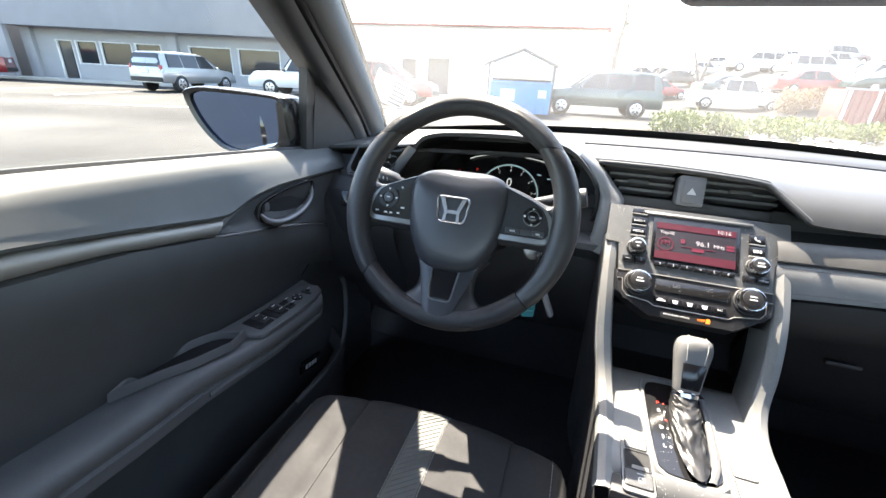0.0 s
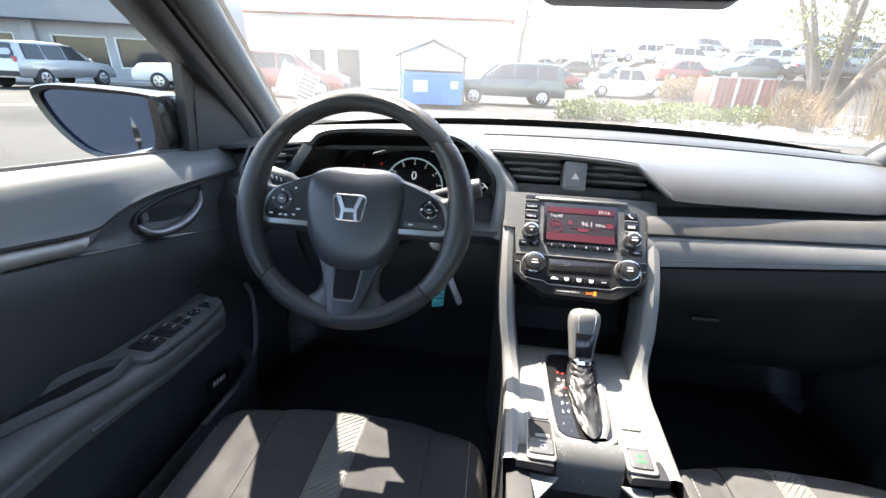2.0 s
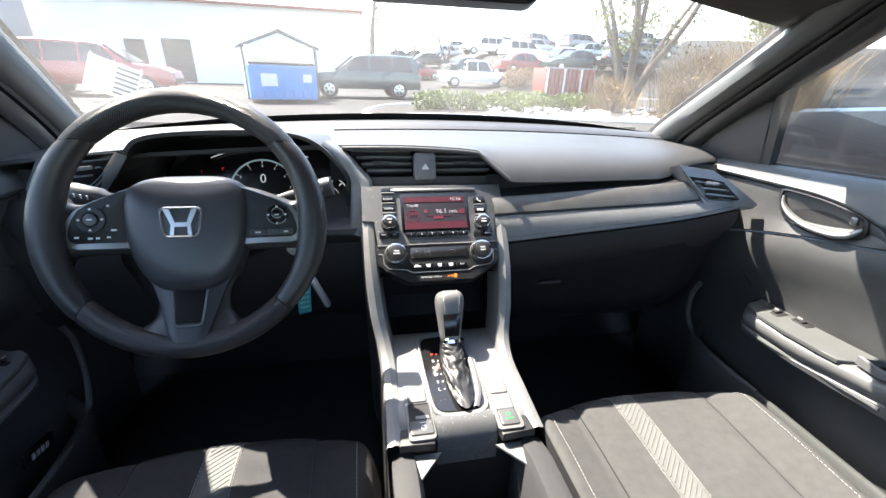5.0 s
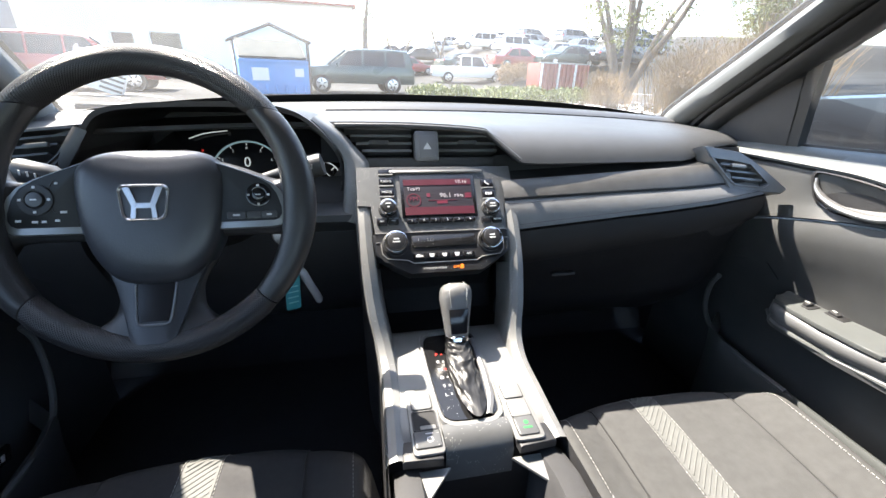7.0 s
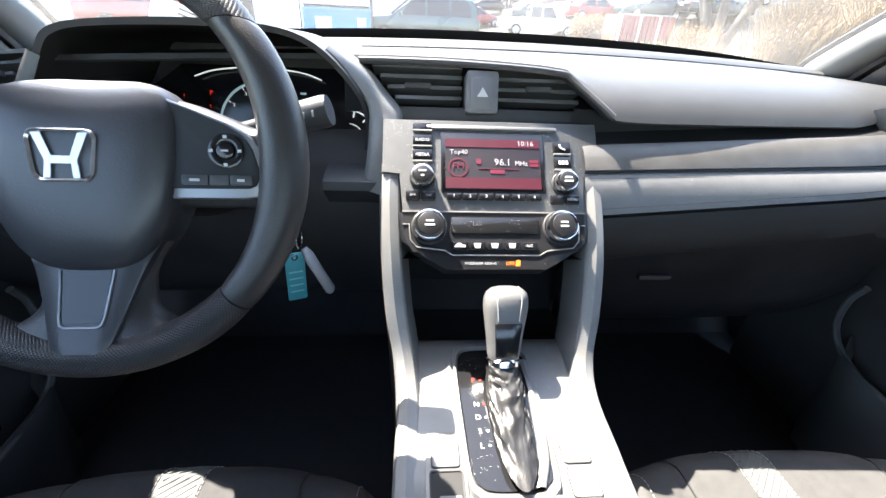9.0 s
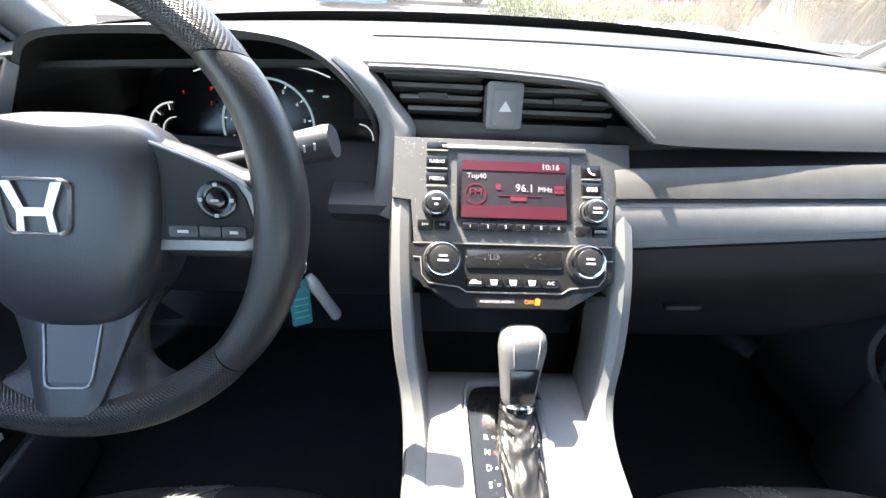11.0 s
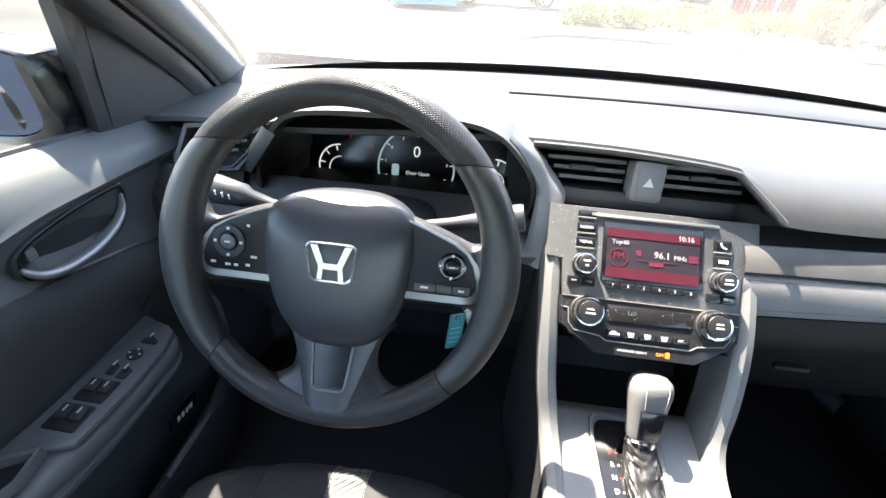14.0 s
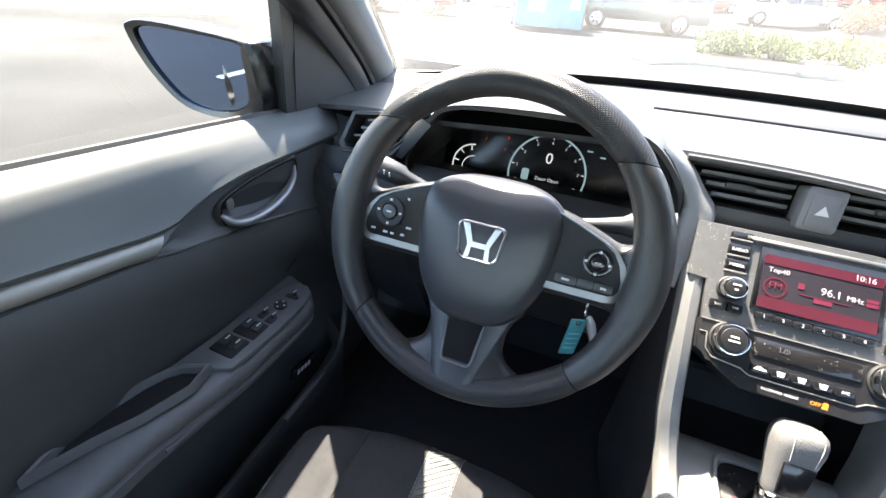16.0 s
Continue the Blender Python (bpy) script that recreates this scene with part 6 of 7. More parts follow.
STRAW = mat("dry_grass", (0.20, 0.135, 0.07), 0.8, vary=0.4, scale=2)
BARK = mat("grey_brown_bark", (0.12, 0.10, 0.085), 0.9, vary=0.35, scale=9, bump=0.9, bscale=30)
BLUE = mat("blue_dumpster_paint", (0.05, 0.20, 0.46), 0.5, vary=0.2, scale=4)
RUSTRED = mat("red_brown_sheet", (0.28, 0.075, 0.06), 0.6, vary=0.2, scale=3)
KERB = mat("kerb_concrete", (0.42, 0.41, 0.39), 0.85, vary=0.15, scale=5, bump=0.3, bscale=50)
TYRE = mat("tyre_rubber", (0.02, 0.02, 0.02), 0.8)
ALLOY = mat("alloy_wheel", (0.55, 0.55, 0.56), 0.3, metal=0.8)
LAMP_R = mat("red_tail_lens", (0.35, 0.02, 0.02), 0.2)
LAMP_W = mat("clear_lamp_lens", (0.6, 0.6, 0.6), 0.15)
PLATE = mat("pale_plate", (0.6, 0.62, 0.66), 0.5)

bm = B()
gx = [-900, -300, -120, -60, -40, -30] + span(-25, 45, 35) + [52, 60, 80, 120, 300, 900]
gy = [-900, -300, -100, -50, -25, -12] + span(-6, 62, 34) + [70, 90, 120, 200, 400, 900]
skin(bm, [[(x, y, rise(x, y)) for x in gx] for y in gy])
tagged(part("ground", bm, ASPHALT), "pale worn asphalt car park under strong sun", "ground", kind="structure")


def stripe(a, b, w, name="road_line"):
    a, b = Vector(a), Vector(b)
    n = (b - a).normalized().cross(Vector((0, 0, 1))) * w / 2
    bm = B()
    skin(bm, [[p - n + Vector((0, 0, 0.006)), p + n + Vector((0, 0, 0.006))] for p in (a, a.lerp(b, 0.33), a.lerp(b, 0.66), b)])
    tagged(part(name, bm, PAINTW), "worn white painted parking line on asphalt", "road line", "parking lines", "structure")


stripe((-24, 3.0, 0), (-5.5, 11.8, 0), 0.16)
for i in range(6):
    stripe((-12.2 + 0.95 * i, 13.2 + 0.45 * i, 0), (-10.2 + 0.95 * i, 11.6 + 0.45 * i, 0), 0.12)
for i in range(3):
    stripe((-25 + 3.1 * i, 11.0 + 1.0 * i, 0), (-23.6 + 3.1 * i, 7.2 + 1.0 * i, 0), 0.12)
stripe((-1.6, -12, 0), (-1.6, -1.2, 0), 0.12)
stripe((-4.4, -12, 0), (-4.4, -1.6, 0), 0.12)


# ---- vehicles ----
def vehicle(name, paint, L, W, H, style, label, group="parked cars"):
    """A parked vehicle with its nose to +x, its middle over the origin."""
    v = thing(name, (0, 0, 0), label, "pickup" if style == "pickup" else "car", group)
    zb = 0.30 if style == "sedan" else 0.38
    belt = H * (0.60 if style != "pickup" else 0.58)
    if style == "suv":
        prof = [(-0.5, belt * 0.92, 0), (-0.485, H * 0.80, 1), (-0.44, H * 0.975, 1), (-0.25, H, 1), (0.0, H * 0.985, 1), (0.08, H * 0.94, 1), (0.25, belt * 1.02, 0), (0.42, belt * 0.94, 0), (0.49, belt * 0.78, 0), (0.5, belt * 0.6, 0)]
    elif style == "sedan":
        prof = [(-0.5, belt * 0.9, 0), (-0.48, belt * 1.0, 0), (-0.34, belt * 1.06, 0), (-0.2, H * 0.95, 1), (-0.08, H, 1), (0.04, H * 0.96, 1), (0.2, belt * 1.03, 0), (0.40, belt * 0.90, 0), (0.49, belt * 0.72, 0), (0.5, belt * 0.55, 0)]
    else:
        prof = [(-0.5, belt * 0.97, 0), (-0.495, belt, 0), (-0.16, belt, 0), (-0.15, H * 0.93, 1), (-0.12, H, 1), (0.08, H * 0.985, 1), (0.12, H * 0.93, 1), (0.20, belt * 1.03, 0), (0.44, belt * 0.98, 0), (0.5, belt * 0.7, 0)]
    rows = []
    for fx, z, cab in prof:
        x, w = fx * L, W / 2 * (1 - 0.25 * max(0, abs(fx) - 0.4) ** 1.0 / 0.1 * 0.3)
        wr = w * (0.74 if cab else 0.88)
        b = min(belt, z - 0.02)
        half = [(w * 0.92, zb), (w, zb + 0.12), (w * 1.0, b * 0.72), (w * 0.97, b), (wr + (w * 0.02), z - 0.04 * (H / 1.6)), (wr * 0.9, z)]
        rows.append([(x, p, q) for p, q in half] + [(x, -p, q) for p, q in half[::-1]])
    part("body", skin(B(), rows, True, True), paint, v, smooth=42)

    def side_pane(x0, x1, x2, x3, s):
        zt, z0 = H * 0.93, belt * 1.03
        w0, w1 = W / 2 * 0.955, W / 2 * 0.79
        bm = B()
        q = [Vector((x0 * L, s * w0, z0)), Vector((x1 * L, s * w0, z0)), Vector((x2 * L, s * w1, zt)), Vector((x3 * L, s * w1, zt))]
        skin(bm, [[p + Vector((0, s * 0.02, 0.0)) for p in q], [p - Vector((0, s * 0.05, 0)) for p in q]], True, True)
        part("side_window", bm, PANE, v, "dark side window", 20)

    if style == "suv":
        sets = [(-0.42, -0.25, -0.25, -0.40), (-0.235, -0.05, -0.05, -0.235), (-0.035, 0.17, 0.07, -0.035)]
        front, rear = ((0.245, belt * 1.04), (0.095, H * 0.93)), ((-0.492, belt * 1.02), (-0.462, H * 0.93))
    elif style == "sedan":
        sets = [(-0.29, -0.09, -0.10, -0.20), (-0.075, 0.14, 0.04, -0.075)]
        front, rear = ((0.19, belt * 1.05), (0.05, H * 0.94)), ((-0.33, belt * 1.08), (-0.215, H * 0.93))
    else:
        sets = [(-0.145, -0.02, -0.02, -0.135), (-0.005, 0.16, 0.10, -0.005)]
        front, rear = ((0.195, belt * 1.06), (0.125, H * 0.92)), ((-0.158, belt * 1.04), (-0.153, H * 0.9))
    for s in (-1, 1):
        for q in sets:
            side_pane(*q, s)
    for nm, (lo, hi), o in (("windscreen", front, 0.03), ("rear_window", rear, -0.03)):
        bm = B()
        w0, w1 = W / 2 * 0.86, W / 2 * 0.66
        q = [Vector((lo[0] * L, -w0, lo[1])), Vector((lo[0] * L, w0, lo[1])), Vector((hi[0] * L, w1, hi[1])), Vector((hi[0] * L, -w1, hi[1]))]
        skin(bm, [[p + Vector((o, 0, 0.03 if o > 0 else 0.01)) for p in q], [p - Vector((o, 0, 0.02)) for p in q]], True, True)
        part(nm, bm, PANE, v, "dark window glass", 20)
    R = 0.36 if style != "sedan" else 0.32
    for fx in (-0.30, 0.31):
        for s in (-1, 1):
            T = Matrix.Translation((fx * L, s * (W / 2 - 0.10), R)) @ pose(0, 0, 0, -90 * s)
            bm = B()
            disc(bm, R, 0.22, T @ Matrix.Translation((0, 0, -0.11)), 0.04, 28)
            wh = part("wheel", bm, TYRE, v, "black tyre on a bright rim", 40)
            bm = B()
            disc(bm, R * 0.62, 0.02, T @ Matrix.Translation((0, 0, 0.10)), 0.006, 20)
            part("rim", bm, ALLOY, wh, "silver wheel rim")
            for k in range(5):
                bm = B()
                box(bm, (0, R * 0.36, 0.124), (0.05, R * 0.34, 0.012), 0.004, T @ pose(0, 0, 0, 0, 0, 72 * k + 36))
                part("rim_gap", bm, RUBBER, wh)
    for s in (-1, 1):
        bm = B()
        box(bm, (-0.488 * L, s * W * 0.41, belt * 0.93), (0.09, 0.16, 0.34 if style == "suv" else 0.2), 0.03)
        part("tail_lamp", bm, LAMP_R, v, "red tail lamp")
        bm = B()
        box(bm, (0.475 * L, s * W * 0.36, belt * 0.74), (0.14, 0.34, 0.14), 0.04)
        part("headlamp", bm, LAMP_W, v, "clear headlamp")
        bm = B()
        box(bm, (0.17 * L, s * (W / 2 + 0.09), belt * 1.06), (0.10, 0.18, 0.13), 0.03)
        part("side_mirror", bm, paint if style != "pickup" else RUBBER, v)
    bm = B()
    box(bm, (-0.502 * L, 0, zb + 0.14), (0.06, W * 0.9, 0.18), 0.03)
    part("rear_bumper", bm, RUBBER if style != "sedan" else paint, v)
    bm = B()
    box(bm, (0.5 * L, 0, zb + 0.14), (0.06, W * 0.86, 0.20), 0.03)
    part("front_bumper", bm, RUBBER if style == "suv" else ALLOY if style == "pickup" else paint, v)
    bm = B()
    box(bm, (-0.502 * L, 0, belt * 0.86), (0.05, 0.32, 0.16), 0.01)
    part("plate", bm, PLATE, v, "blank pale plate")
    return v


def paint(name, c, metal=0.3):
    return mat(name, c, 0.3, metal=metal, coat=0.6, vary=0.06, scale=2)


def put(v, x, y, deg):
    v.matrix_basis = pose(x, y, rise(x, y), 0, 0, deg)
    return v


P_SIL, P_WHITE, P_RED = paint("silver_paint", (0.36, 0.37, 0.38), 0.5), paint("white_paint", (0.75, 0.75, 0.74), 0.0), paint("red_paint", (0.20, 0.015, 0.02), 0.1)
P_DGRN, P_BLK, P_GREY = paint("dark_green_paint", (0.015, 0.045, 0.048), 0.2), paint("black_paint", (0.012, 0.012, 0.014), 0.1), paint("grey_paint", (0.16, 0.17, 0.18), 0.4)
put(vehicle("suv", P_SIL, 4.55, 1.82, 1.66, "suv", "silver compact sport utility car parked before the grey building"), -18.6, 15.6, 96)
wt = put(vehicle("pickup_truck", P_WHITE, 5.6, 1.95, 1.85, "pickup", "white work pickup with dark bars on its door"), -13.4, 18.1, 196)
bm = B()
box(bm, (0.5, 0.985, 0.88), (0.9, 0.01, 0.12), 0)
part("door_print", bm, RUBBER, wt, "unreadable dark lettering bar")
put(vehicle("pickup_truck", P_RED, 5.6, 1.95, 1.85, "pickup", "red pickup parked by the grey building"), -30.8, 12.1, 230)
put(vehicle("suv", P_DGRN, 4.7, 1.85, 1.72, "suv", "dark green estate car parked past the dumpster"), 0.05, 18.8, 186)
white_pick = put(vehicle("pickup_truck", P_WHITE, 5.7, 1.95, 1.85, "pickup", "white crew cab pickup parked across the lot"), 8.4, 31.0, -6)
dk = put(vehicle("suv", P_RED, 4.8, 1.9, 1.75, "suv", "dark red car parked beside the leaning sign panel"), -9.0, 17.0, 10)
bk = put(vehicle("suv", P_BLK, 4.9, 1.95, 1.8, "suv", "black sport utility car parked alongside"), 2.95, -0.75, 90)
protos = [vehicle("sedan", P_SIL, 4.7, 1.8, 1.45, "sedan", "silver saloon parked on the upper lot", "upper lot cars"), vehicle("suv", P_WHITE, 4.6, 1.85, 1.7, "suv", "white sport utility car parked on the upper lot", "upper lot cars"), vehicle("sedan", P_BLK, 4.7, 1.8, 1.45, "sedan", "black saloon parked on the upper lot", "upper lot cars"), vehicle("suv", P_GREY, 4.6, 1.85, 1.7, "suv", "grey sport utility car parked on the upper lot", "upper lot cars"), vehicle("sedan", P_RED, 4.6, 1.8, 1.45, "sedan", "red saloon parked on the upper lot", "upper lot cars"), vehicle("sedan", P_DGRN, 4.8, 1.82, 1.5, "sedan", "dark green saloon parked on the upper lot", "upper lot cars")]
spots = [(12.2, 31.5, 8), (15.6, 30.6, 188), (19.4, 29.6, 5), (17.0, 34.5, 10), (22.0, 33.0, 184), (4.6, 37.0, 20), (9.6, 38.5, 200), (15.0, 39.0, 12), (20.5, 38.2, 186), (26.0, 36.5, 4)]
for r, (y0, x0, n, dx) in enumerate(((46, 2, 6, 5.4), (54, 5, 6, 5.6), (62, 8, 6, 5.8))):
    for i in range(n):
        spots.append((x0 + dx * i + random.uniform(-0.5, 0.5), y0 - 0.3 * i, 10 + 8 * (r % 2) + random.uniform(-6, 6)))
order = [4, 5, 2, 0, 3, 4, 5, 1, 0, 3, 5, 2, 1, 0, 3, 1, 2, 0, 1, 3]
used = set()
for i, (x, y, a) in enumerate(spots):
    k = order[i % len(order)]
    if k not in used:
        put(protos[k], x, y, a)
        used.add(k)
    else:
        copy_thing(protos[k], pose(x, y, rise(x, y), 0, 0, a + (180 if i % 3 == 0 else 0)))


# ---- buildings ----
def window(parent, M, w, h, m=None, frame_m=None):
    bm = B()
    plate(bm, [(w / 2, h / 2), (-w / 2, h / 2), (-w / 2, -h / 2), (w / 2, -h / 2)], 0.04, M @ Matrix.Translation((0, 0, -0.10)))
    wn_ = part("window", bm, m or PANE, parent, "dark window pane")
    for a, b, c, d in ((0, h / 2, w + 0.12, 0.07), (0, -h / 2, w + 0.12, 0.07), (w / 2, 0, 0.07, h), (-w / 2, 0, 0.07, h)):
        bm = B()
        box(bm, (a, b, 0.0), (c, d, 0.12), 0.01, M)
        part("window_frame", bm, frame_m or WALLW, wn_)


lb = thing("shop_building", (-24, 19, 0), "long grey single-storey building with a strip of dark windows", "building")
FM = frame_of((-34.0, 15.6, 0), (0.95, 0.30, 0), (0, 0, 1))


def wall_with_holes(parent, M, x0, x1, z0, z1, holes, depth, m):
    """A wall from x0 to x1 with openings (xa, xb, za, zb) that go through it, joined as one mesh."""
    xs = sorted({x0, x1, *[h[0] for h in holes], *[h[1] for h in holes]})
    bm = B()
    for a, b in zip(xs, xs[1:]):
        cuts = [h for h in holes if h[0] <= a + 1e-6 and h[1] >= b - 1e-6]
        zs = z0
        for h in sorted(cuts, key=lambda q: q[2]):
            if h[2] > zs:
                box(bm, ((a + b) / 2, (zs + h[2]) / 2, -depth / 2), (b - a, h[2] - zs, depth), 0, M)
            zs = h[3]
        if zs < z1:
            box(bm, ((a + b) / 2, (zs + z1) / 2, -depth / 2), (b - a, z1 - zs, depth), 0, M)
    part("wall", bm, m, parent, smooth=20)


holes = [(4.6, 5.5, 0.0, 2.15), (5.7, 6.9, 0.95, 2.15), (7.1, 8.9, 0.95, 2.15), (9.1, 10.6, 0.95, 2.15), (12.2, 14.6, 0.75, 2.15), (15.0, 17.4, 0.75, 2.15)]
wall_with_holes(lb, FM, 3.0, 19.5, 0, 2.75, holes, 0.25, WALLG)
for a, b, c, d in holes:
    window(lb, FM @ Matrix.Translation(((a + b) / 2, (c + d) / 2, -0.06)), b - a, d - c, PANED if c == 0 else PANE)
bm = B()
box(bm, (11.2, 4.3, 0.35), (17.4, 3.1, 1.3), 0.03, FM)
part("fascia", bm, WALLD, lb, "deep grey fascia")
bm = B()
box(bm, (-6, 3.0, 0.9), (17.5, 6.0, 0.3), 0.02, FM)
part("wing_wall", bm, WALLG, lb, "plain grey end wall")
for x in (3.2, 11.4, 19.0):
    bm = B()
    box(bm, (x, 1.38, 0.08), (0.55, 2.76, 0.35), 0.02, FM)
    part("pier", bm, WALLG, lb)
bm = B()
box(bm, (6, 0.07, 0.9), (28, 0.14, 1.6), 0.03, FM)
tagged(part("pavement", bm, KERB), "raised concrete walk along the grey building", "pavement", kind="structure")
bm = B()
box(bm, (6.5, 2.8, -4), (26, 5.8, 7), 0.02, FM)
part("rear_block", bm, WALLD, lb)

wb = thing("warehouse", (-9, 30, 0), "tall white rendered warehouse with a dark doorway", "building")
WMX = frame_of((-26, 29.0, 0), (1, 0.06, 0), (0, 0, 1))
wall_with_holes(wb, WMX, 0, 26.2, 0, 4.5, [(14.2, 15.9, 0, 2.5), (12.2, 13.4, 0.3, 2.4), (6.0, 8.0, 0.9, 2.2)], 0.3, WALLW)
for a, b, c, d in ((14.2, 15.9, 0, 2.5), (12.2, 13.4, 0.3, 2.4), (6.0, 8.0, 0.9, 2.2)):
    window(wb, WMX @ Matrix.Translation(((a + b) / 2, (c + d) / 2, -0.06)), b - a, d - c, PANED)
bm = B()
box(bm, (13, 2.1, -5.2), (26.0, 4.3, 9.6), 0.02, WMX)
part("rear_block", bm, WALLW, wb)
bm = B()
box(bm, (13.1, 4.55, -4.8), (26.6, 0.12, 10.4), 0.02, WMX)
part("roof", bm, RUSTRED, wb, "thin red roof edge")

# shed behind the dumpster
sh = thing("timber_shed", (-3.0, 16.8, 0), "weathered pale gabled shed behind the dumpster", "shed")
SHM = frame_of((-2.9, 16.8, 0), (1, 0.3, 0), (0, 0, 1))
bm = B()
plate(bm, [(1.25, 0), (1.25, 1.75), (0, 2.25), (-1.25, 1.75), (-1.25, 0)], 1.6, SHM @ Matrix.Translation((0, 0, -1.6)))
part("walls", bm, WALLW, sh, smooth=20)
for s in (-1, 1):
    bm = B()
    box(bm, (0, 0, 0), (1.55, 0.07, 1.9), 0.01, SHM @ Matrix.Translation((s * 0.66, 2.04, -0.8)) @ pose(0, 0, 0, 0, 0, -s * 21.8))
    part("roof_slope", bm, BARK, sh, "dark brown roof edge")
    bm = B()
    box(bm, (s * 1.25, 0.9, 0.05), (0.09, 1.8, 0.09), 0.01, SHM)
    part("post", bm, BARK, sh)

# dumpster
du = thing("dumpster", (-2.6, 15.0, 0), "blue steel dumpster with dark plastic lid and white sticker", "dumpster")
DM = frame_of((-2.55, 14.75, 0.12), (1, 0.28, 0), (0, 0, 1))
bm = B()
rows = [[DM @ Vector((x, z, -y)) for y, z in ((0.0, 0.0), (-0.05, 1.02), (0.35, 1.10), (1.25, 1.56), (1.3, 0.0))] for x in (-1.05, -1.0, 0, 1.0, 1.05)]
part("tank", skin(bm, rows, True, True), BLUE, du, smooth=20)
bm = B()
rows = [[DM @ Vector((x, z, -y)) for y, z in ((0.02, 1.06), (0.02, 1.12), (1.22, 1.66), (1.22, 1.60))] for x in (-1.02, 0.0, 1.02)]
part("lid", skin(bm, rows, True, True), mat("green_black_lid", (0.016, 0.024, 0.026), 0.85), du, "dark plastic lid", 20)
for k in range(7):
    bm = B()
    box(bm, (-0.9 + 0.3 * k, 0.14, 0.03), (0.07, 0.28, 0.06), 0.01, DM)
    part("rib", bm, BLUE, du)
bm = B()
box(bm, (-0.45, 0.60, 0.03), (0.50, 0.38, 0.02), 0, DM)
part("sticker", bm, WHITE, du, "white sticker")
bm = B()
box(bm, (0.75, 0.66, 0.03), (0.28, 0.25, 0.02), 0, DM)
part("sticker", bm, WHITE, du, "small pale sticker")
bm = B()
box(bm, (0, 0.99, 0.05), (2.12, 0.09, 0.08), 0.01, DM)
part("rim_bar", bm, BLUE, du)

# leaning sign panel
sg = thing("sign_panel", (-7.6, 14.6, 0), "white leaning sign panel with black bars in a frame", "sign")
SGM = frame_of((-7.4, 14.4, 0.62), (1, 0.35, -0.45), (0.42, 0.0, 1))
bm = B()
box(bm, (0, 0, 0), (1.3, 1.0, 0.03), 0.01, SGM)
part("panel", bm, WHITE, sg)
for k in range(6):
    bm = B()
    box(bm, (0.32, 0.38 - 0.15 * k, 0.02), (0.55, 0.06, 0.01), 0, SGM)
    part("print_bar", bm, RUBBER, sg, "black bar")
for s in (-1, 1):
    bm = B()
    tube(bm, [SGM @ Vector((s * 0.6, -0.62, 0)), SGM @ Vector((s * 0.6, 0.55, -0.02))], 0.03, 8)
    part("frame_post", bm, ALLOY, sg)

# red slatted container
ct = thing("slatted_container", (13.2, 25.0, 0.3), "red-brown ribbed steel container at the planting bed", "container")
CTM = frame_of((12.6, 24.6, rise(12.6, 24.6)), (1, 0.15, 0), (0, 0, 1))
bm = B()
box(bm, (0, 0.78, -0.7), (3.5, 1.56, 1.4), 0.02, CTM)
part("box_body", bm, RUSTRED, ct)
for k in range(12):
    bm = B()
    box(bm, (-1.65 + 0.3 * k, 0.80, 0.05), (0.10, 1.5, 0.10), 0.02, CTM)
    part("rib", bm, RUSTRED if k % 4 else WALLW, ct)
bm = B()
box(bm, (0, 1.58, 0), (3.6, 0.08, 0.2), 0.02, CTM)
part("top_rail", bm, WALLG, ct)

# ---- planting bed ----
bed = [(0.4, 9.6), (1.2, 10.4), (3.0, 10.5), (6, 10.2), (12, 8.6), (17, 6.0), (20, 8), (20, 16), (14, 22), (7, 16.5), (3.0, 14.8), (0.8, 13.4), (0.0, 11.0)]
bl = [Vector(p).to_2d() for p in curve([(*p, 0) for p in bed + bed[:1]], 5)[:-1]]
bm = B()
plate(bm, bl, 0.10, None, 0.02)
tagged(part("planting_bed", bm, MULCH), "dark mulch planting bed strewn with pale stones", "planting bed", kind="structure")
bm = B()
tube(bm, [(p.x, p.y, 0.05) for p in bl], 0.10, 6, True)
tagged(part("kerb", bm, KERB), "pale concrete kerb round the planting bed", "kerb", kind="structure")


def leaf_cloud(bm, centre, radii, n, size, rnd, shell=0.55):
    """n small bent leaves scattered through an uneven ellipsoid."""
    for _ in range(n):
        d = Vector((rnd.gauss(0, 1), rnd.gauss(0, 1), rnd.gauss(0, 1))).normalized()
        r = (shell + (1 - shell) * rnd.random()) * (0.75 + 0.45 * noise.noise(d * 2.2 + Vector(centre)))
        c = Vector(centre) + Vector((d.x * radii[0], d.y * radii[1], d.z * radii[2])) * r
        q = Euler((rnd.uniform(0, 6.3), rnd.uniform(0, 6.3), rnd.uniform(0, 6.3))).to_matrix()
        s = size * rnd.uniform(0.6, 1.4)
        a, b = q @ Vector((s, 0, 0)), q @ Vector((0, s * 0.45, 0))
        v = [bm.verts.new(c - a), bm.verts.new(c + b), bm.verts.new(c + a), bm.verts.new(c - b)]
        bm.faces.new(v)


rnd = random.Random(4)


def leaves(name, bm, m, parent, label=""):
    me = bpy.data.meshes.new(name)
    bm.to_mesh(me)
    bm.free()
    me.materials.append(m)
    ob = new(name, me)
    attach(ob, parent)
    return tagged(ob, label)


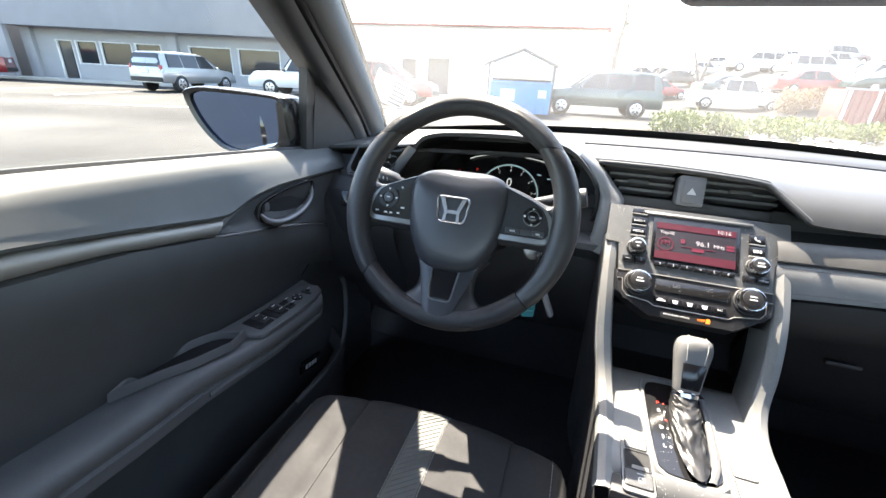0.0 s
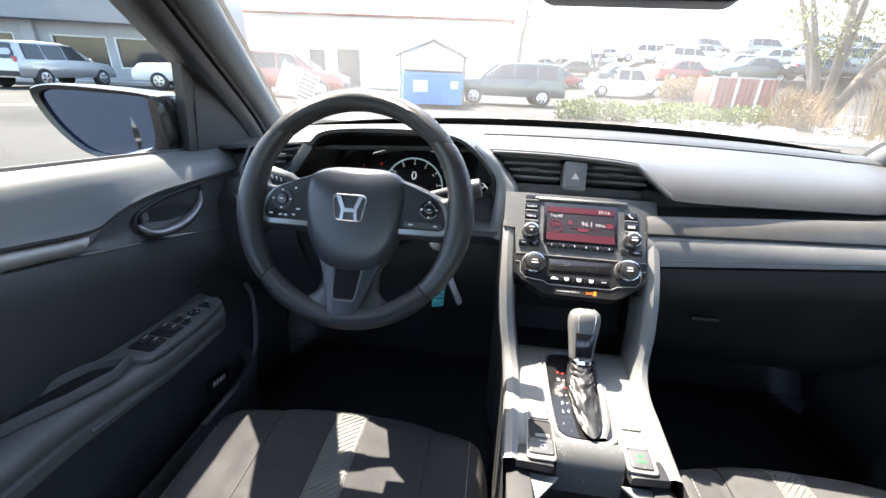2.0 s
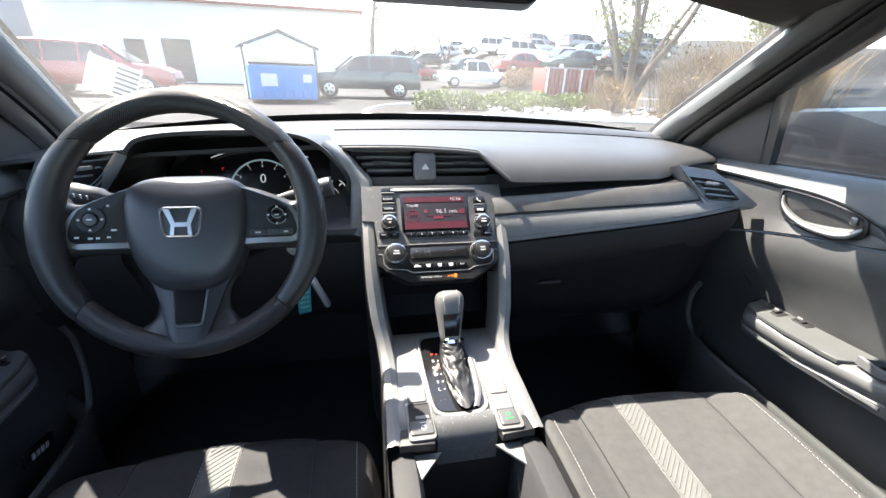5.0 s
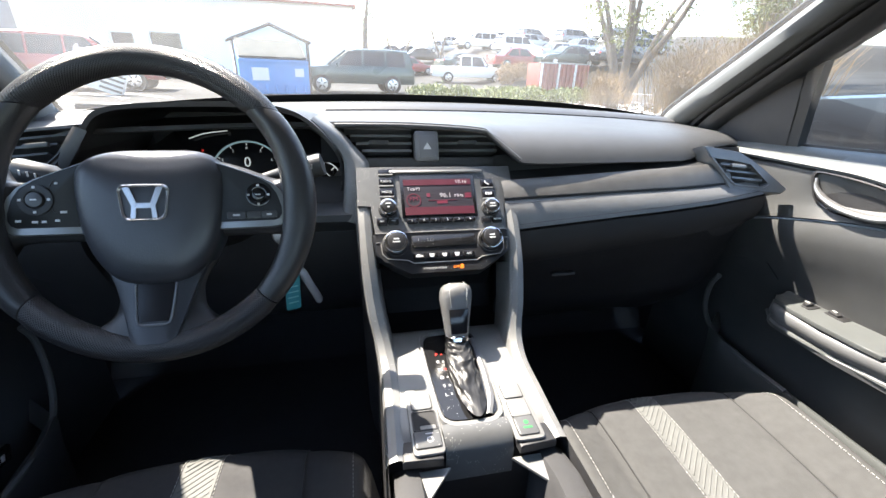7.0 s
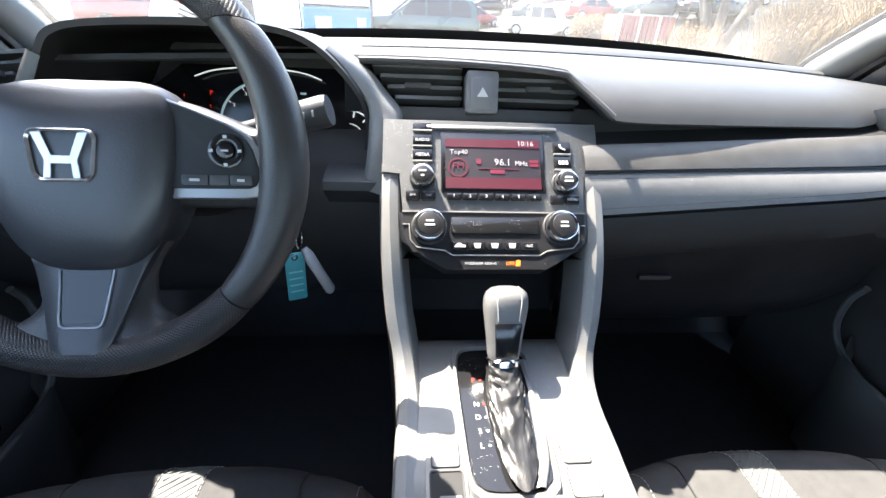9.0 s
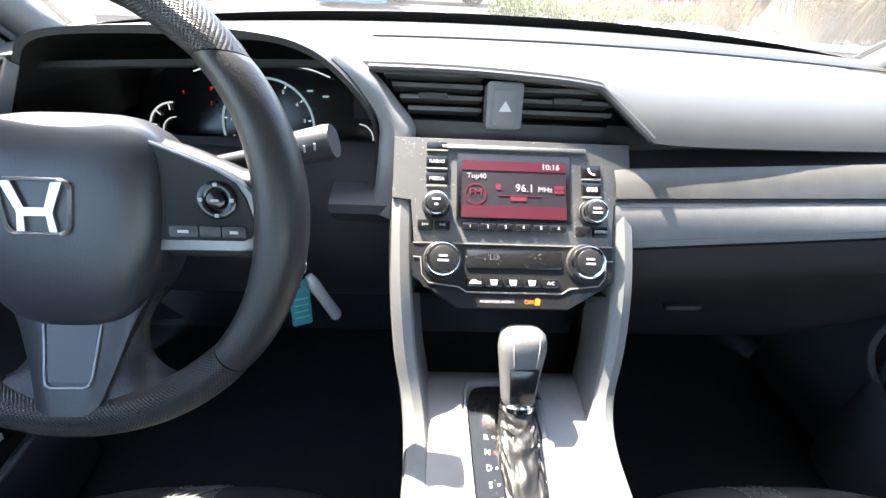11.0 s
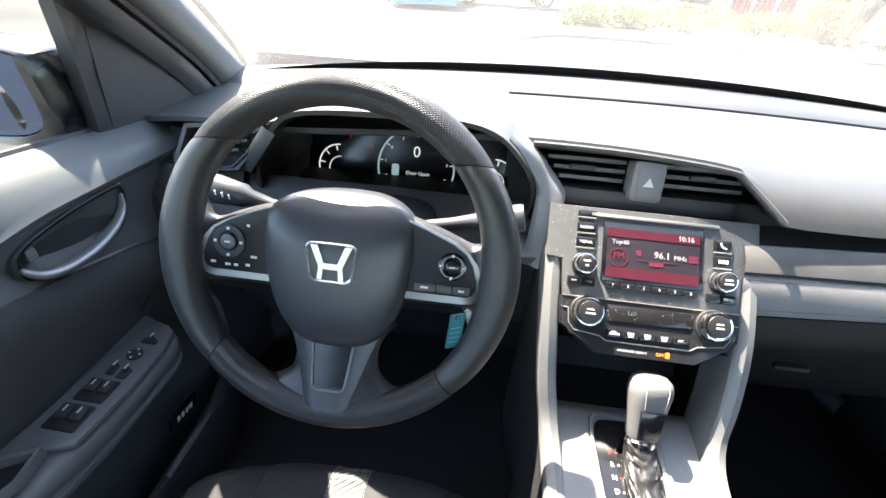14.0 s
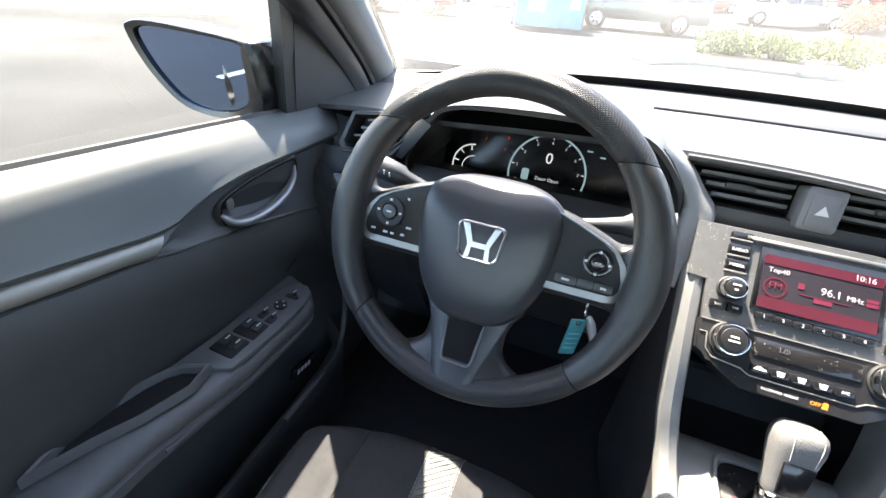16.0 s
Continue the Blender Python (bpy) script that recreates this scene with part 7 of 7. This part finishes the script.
for i in range(11):
    x, y = 1.9 + 0.62 * i, 12.3 + 0.6 * math.sin(i * 2.1) + 0.18 * i
    hg = thing("hedge_shrub", (x, y, 0.1), "low yellow-green shrub in the planting bed", "shrub", "bed shrubs")
    bm = B()
    for k in range(5):
        leaf_cloud(bm, (x + rnd.uniform(-0.45, 0.45), y + rnd.uniform(-0.5, 0.5), 0.30 + rnd.uniform(-0.05, 0.12)), (0.45, 0.5, 0.34), 260, 0.045, rnd)
    leaves("foliage", bm, HEDGE, hg)
    bm = B()
    for k in range(5):
        tube(bm, [(x, y, 0.05), (x + rnd.uniform(-0.3, 0.3), y + rnd.uniform(-0.3, 0.3), 0.42)], [0.02, 0.008], 5)
    part("stem", bm, BARK, hg)

# dry grasses
for i, (x, y, h, n) in enumerate(((7.9, 12.1, 0.8, 240), (8.6, 9.9, 1.5, 500), (9.3, 10.2, 2.0, 700), (10.2, 9.4, 2.2, 700), (11.2, 10.4, 2.5, 700), (9.9, 11.6, 2.1, 600), (12.3, 10.0, 2.7, 700), (13.5, 11.4, 3.0, 700), (8.0, 12.6, 1.3, 420), (11.8, 12.8, 2.6, 600), (15, 13, 3.4, 700))):
    gr = thing("grass_clump", (x, y, 0.1), "tall dry straw-coloured grass clump in the bed", "grass", "dry grasses")
    bm = B()
    for _ in range(int(n * 0.8)):
        a, r = rnd.uniform(0, 6.28), abs(rnd.gauss(0, 0.35))
        hh = h * rnd.uniform(0.45, 1.05)
        lean = Vector((math.cos(a), math.sin(a), 0)) * rnd.uniform(0.05, 0.95) * hh * 0.6
        p0 = Vector((x + r * math.cos(a), y + r * math.sin(a), 0.08))
        p1, p2 = p0 + lean * 0.35 + Vector((0, 0, hh * 0.6)), p0 + lean + Vector((0, 0, hh))
        w = Vector((-math.sin(a + 1), math.cos(a + 1), 0)) * 0.007
        v = [bm.verts.new(p) for p in (p0 - w, p0 + w, p1 + w, p1 - w)]
        bm.faces.new(v)
        t = bm.verts.new(p2)
        bm.faces.new((v[3], v[2], t))
    leaf_cloud(bm, (x, y, h * 0.60), (0.75, 0.75, h * 0.45), int(n * 2.6), 0.036, rnd, 0.15)
    leaves("blades", bm, STRAW, gr)

# stones
stone_meshes = []
for k in range(5):
    bm = B()
    bmesh.ops.create_icosphere(bm, subdivisions=1, radius=1)
    for v in bm.verts:
        v.co *= 0.8 + 0.35 * noise.noise(v.co * 1.3 + Vector((k * 7, 0, 0)))
        v.co.z *= 0.6
    me = bpy.data.meshes.new("stone")
    bm.to_mesh(me)
    bm.free()
    me.materials.append(STONE)
    stone_meshes.append(me)
rb = thing("stone_bed", (7, 10, 0.1), "loose pale stones strewn over the dark mulch", "stones")
for i in range(300):
    x = 3.2 + 9 * rnd.random() ** 1.1
    y = 10.4 - 0.09 * max(0, x - 5) ** 1.4 + rnd.random() ** 1.3 * 4.6
    s = rnd.uniform(0.07, 0.19)
    ob = new("stone", stone_meshes[i % 5])
    ob.matrix_basis = Matrix.LocRotScale((x, y, 0.11), Euler((rnd.uniform(-0.3, 0.3), 0, rnd.uniform(0, 6))), (s * 1.3, s, s))
    attach(ob, rb)


# trees
def tree(x, y, stems, h, crown, m, label, bare=False, lean=1.0):
    tr = thing("tree", (x, y, rise(x, y)), label, "tree", "trees")
    z0 = rise(x, y)
    tips = []
    for k in range(stems):
        a = 2 * math.pi * k / stems + rnd.uniform(-0.4, 0.4)
        out = lean * rnd.uniform(0.35, 0.75)
        p = [Vector((x + 0.10 * math.cos(a), y + 0.10 * math.sin(a), z0))]
        for q in range(1, 5):
            f = q / 4
            p.append(Vector((x + math.cos(a) * out * h * 0.55 * f ** 1.15 + rnd.uniform(-0.1, 0.1), y + math.sin(a) * out * h * 0.55 * f ** 1.15 + rnd.uniform(-0.1, 0.1), z0 + h * 0.85 * f)))
        c = curve(p, 5)
        part("limb", tube(B(), c, [0.21 * h / 5 * (1 - 0.85 * i / (len(c) - 1)) / max(1, stems ** 0.25) for i in range(len(c))], 8), BARK, tr, smooth=60)
        tips += c[8:]
    if stems > 1:
        part("trunk", tube(B(), [(x, y, z0 - 0.1), (x, y, z0 + 0.35 * h / 5), (x, y, z0 + 0.8 * h / 5)], [0.36 * h / 5, 0.30 * h / 5, 0.2 * h / 5], 10), BARK, tr, smooth=60)
    bm = B()
    for i in range(110):
        b = tips[rnd.randrange(len(tips))]
        d = Vector((rnd.gauss(0, 1), rnd.gauss(0, 1), rnd.uniform(-0.1, 1.0))).normalized() * rnd.uniform(0.3, 1.0) * h * 0.2
        mid = b + d * 0.5 + Vector((rnd.uniform(-0.1, 0.1), rnd.uniform(-0.1, 0.1), 0))
        tube(bm, [b, mid, b + d], [0.022, 0.013, 0.005], 4)
        tips.append(b + d)
    tagged(part("twigs", bm, BARK, tr), kind="stuff")
    if crown:
        bm = B()
        for i in range(crown):
            b = tips[rnd.randrange(len(tips))]
            leaf_cloud(bm, b + Vector((rnd.gauss(0, 0.3), rnd.gauss(0, 0.3), rnd.gauss(0, 0.2))), (0.5, 0.5, 0.35), 22, 0.055, rnd, 0.1)
        leaves("crown", bm, m, tr)
    return tr


tree(9.2, 13.4, 7, 6.0, 240, LEAF, "spreading many-stemmed tree with sparse spring leaves", lean=1.25)
tree(16.5, 14.5, 3, 6.5, 420, LEAF, "leafy yellow-green tree behind the dry grass")
tree(19.5, 17.5, 3, 7.0, 460, LEAF, "leafy yellow-green tree behind the dry grass")
tree(24, 21, 3, 7.5, 420, LEAF, "leafy yellow-green tree behind the dry grass")
tree(4.0, 40, 2, 4.5, 0, LEAF, "small bare tree on the upper lot")
tree(8.5, 43, 2, 5.0, 0, LEAF, "small bare tree on the upper lot")
tree(1.2, 45, 1, 9.0, 260, mat("conifer_needle", (0.04, 0.06, 0.04), 0.7), "dark green tree standing behind the warehouse", lean=0.3)
for i, (x, y) in enumerate(((9.8, 27), (11.2, 28.0), (10.4, 29))):
    sb = thing("round_shrub", (x, y, rise(x, y)), "brownish round shrub beside the container", "shrub", "far shrubs")
    bm = B()
    for k in range(5):
        leaf_cloud(bm, (x + rnd.uniform(-0.5, 0.5), y + rnd.uniform(-0.5, 0.5), rise(x, y) + 0.8), (0.75, 0.75, 0.75), 260, 0.07, rnd)
    leaves("foliage", bm, STRAW, sb)
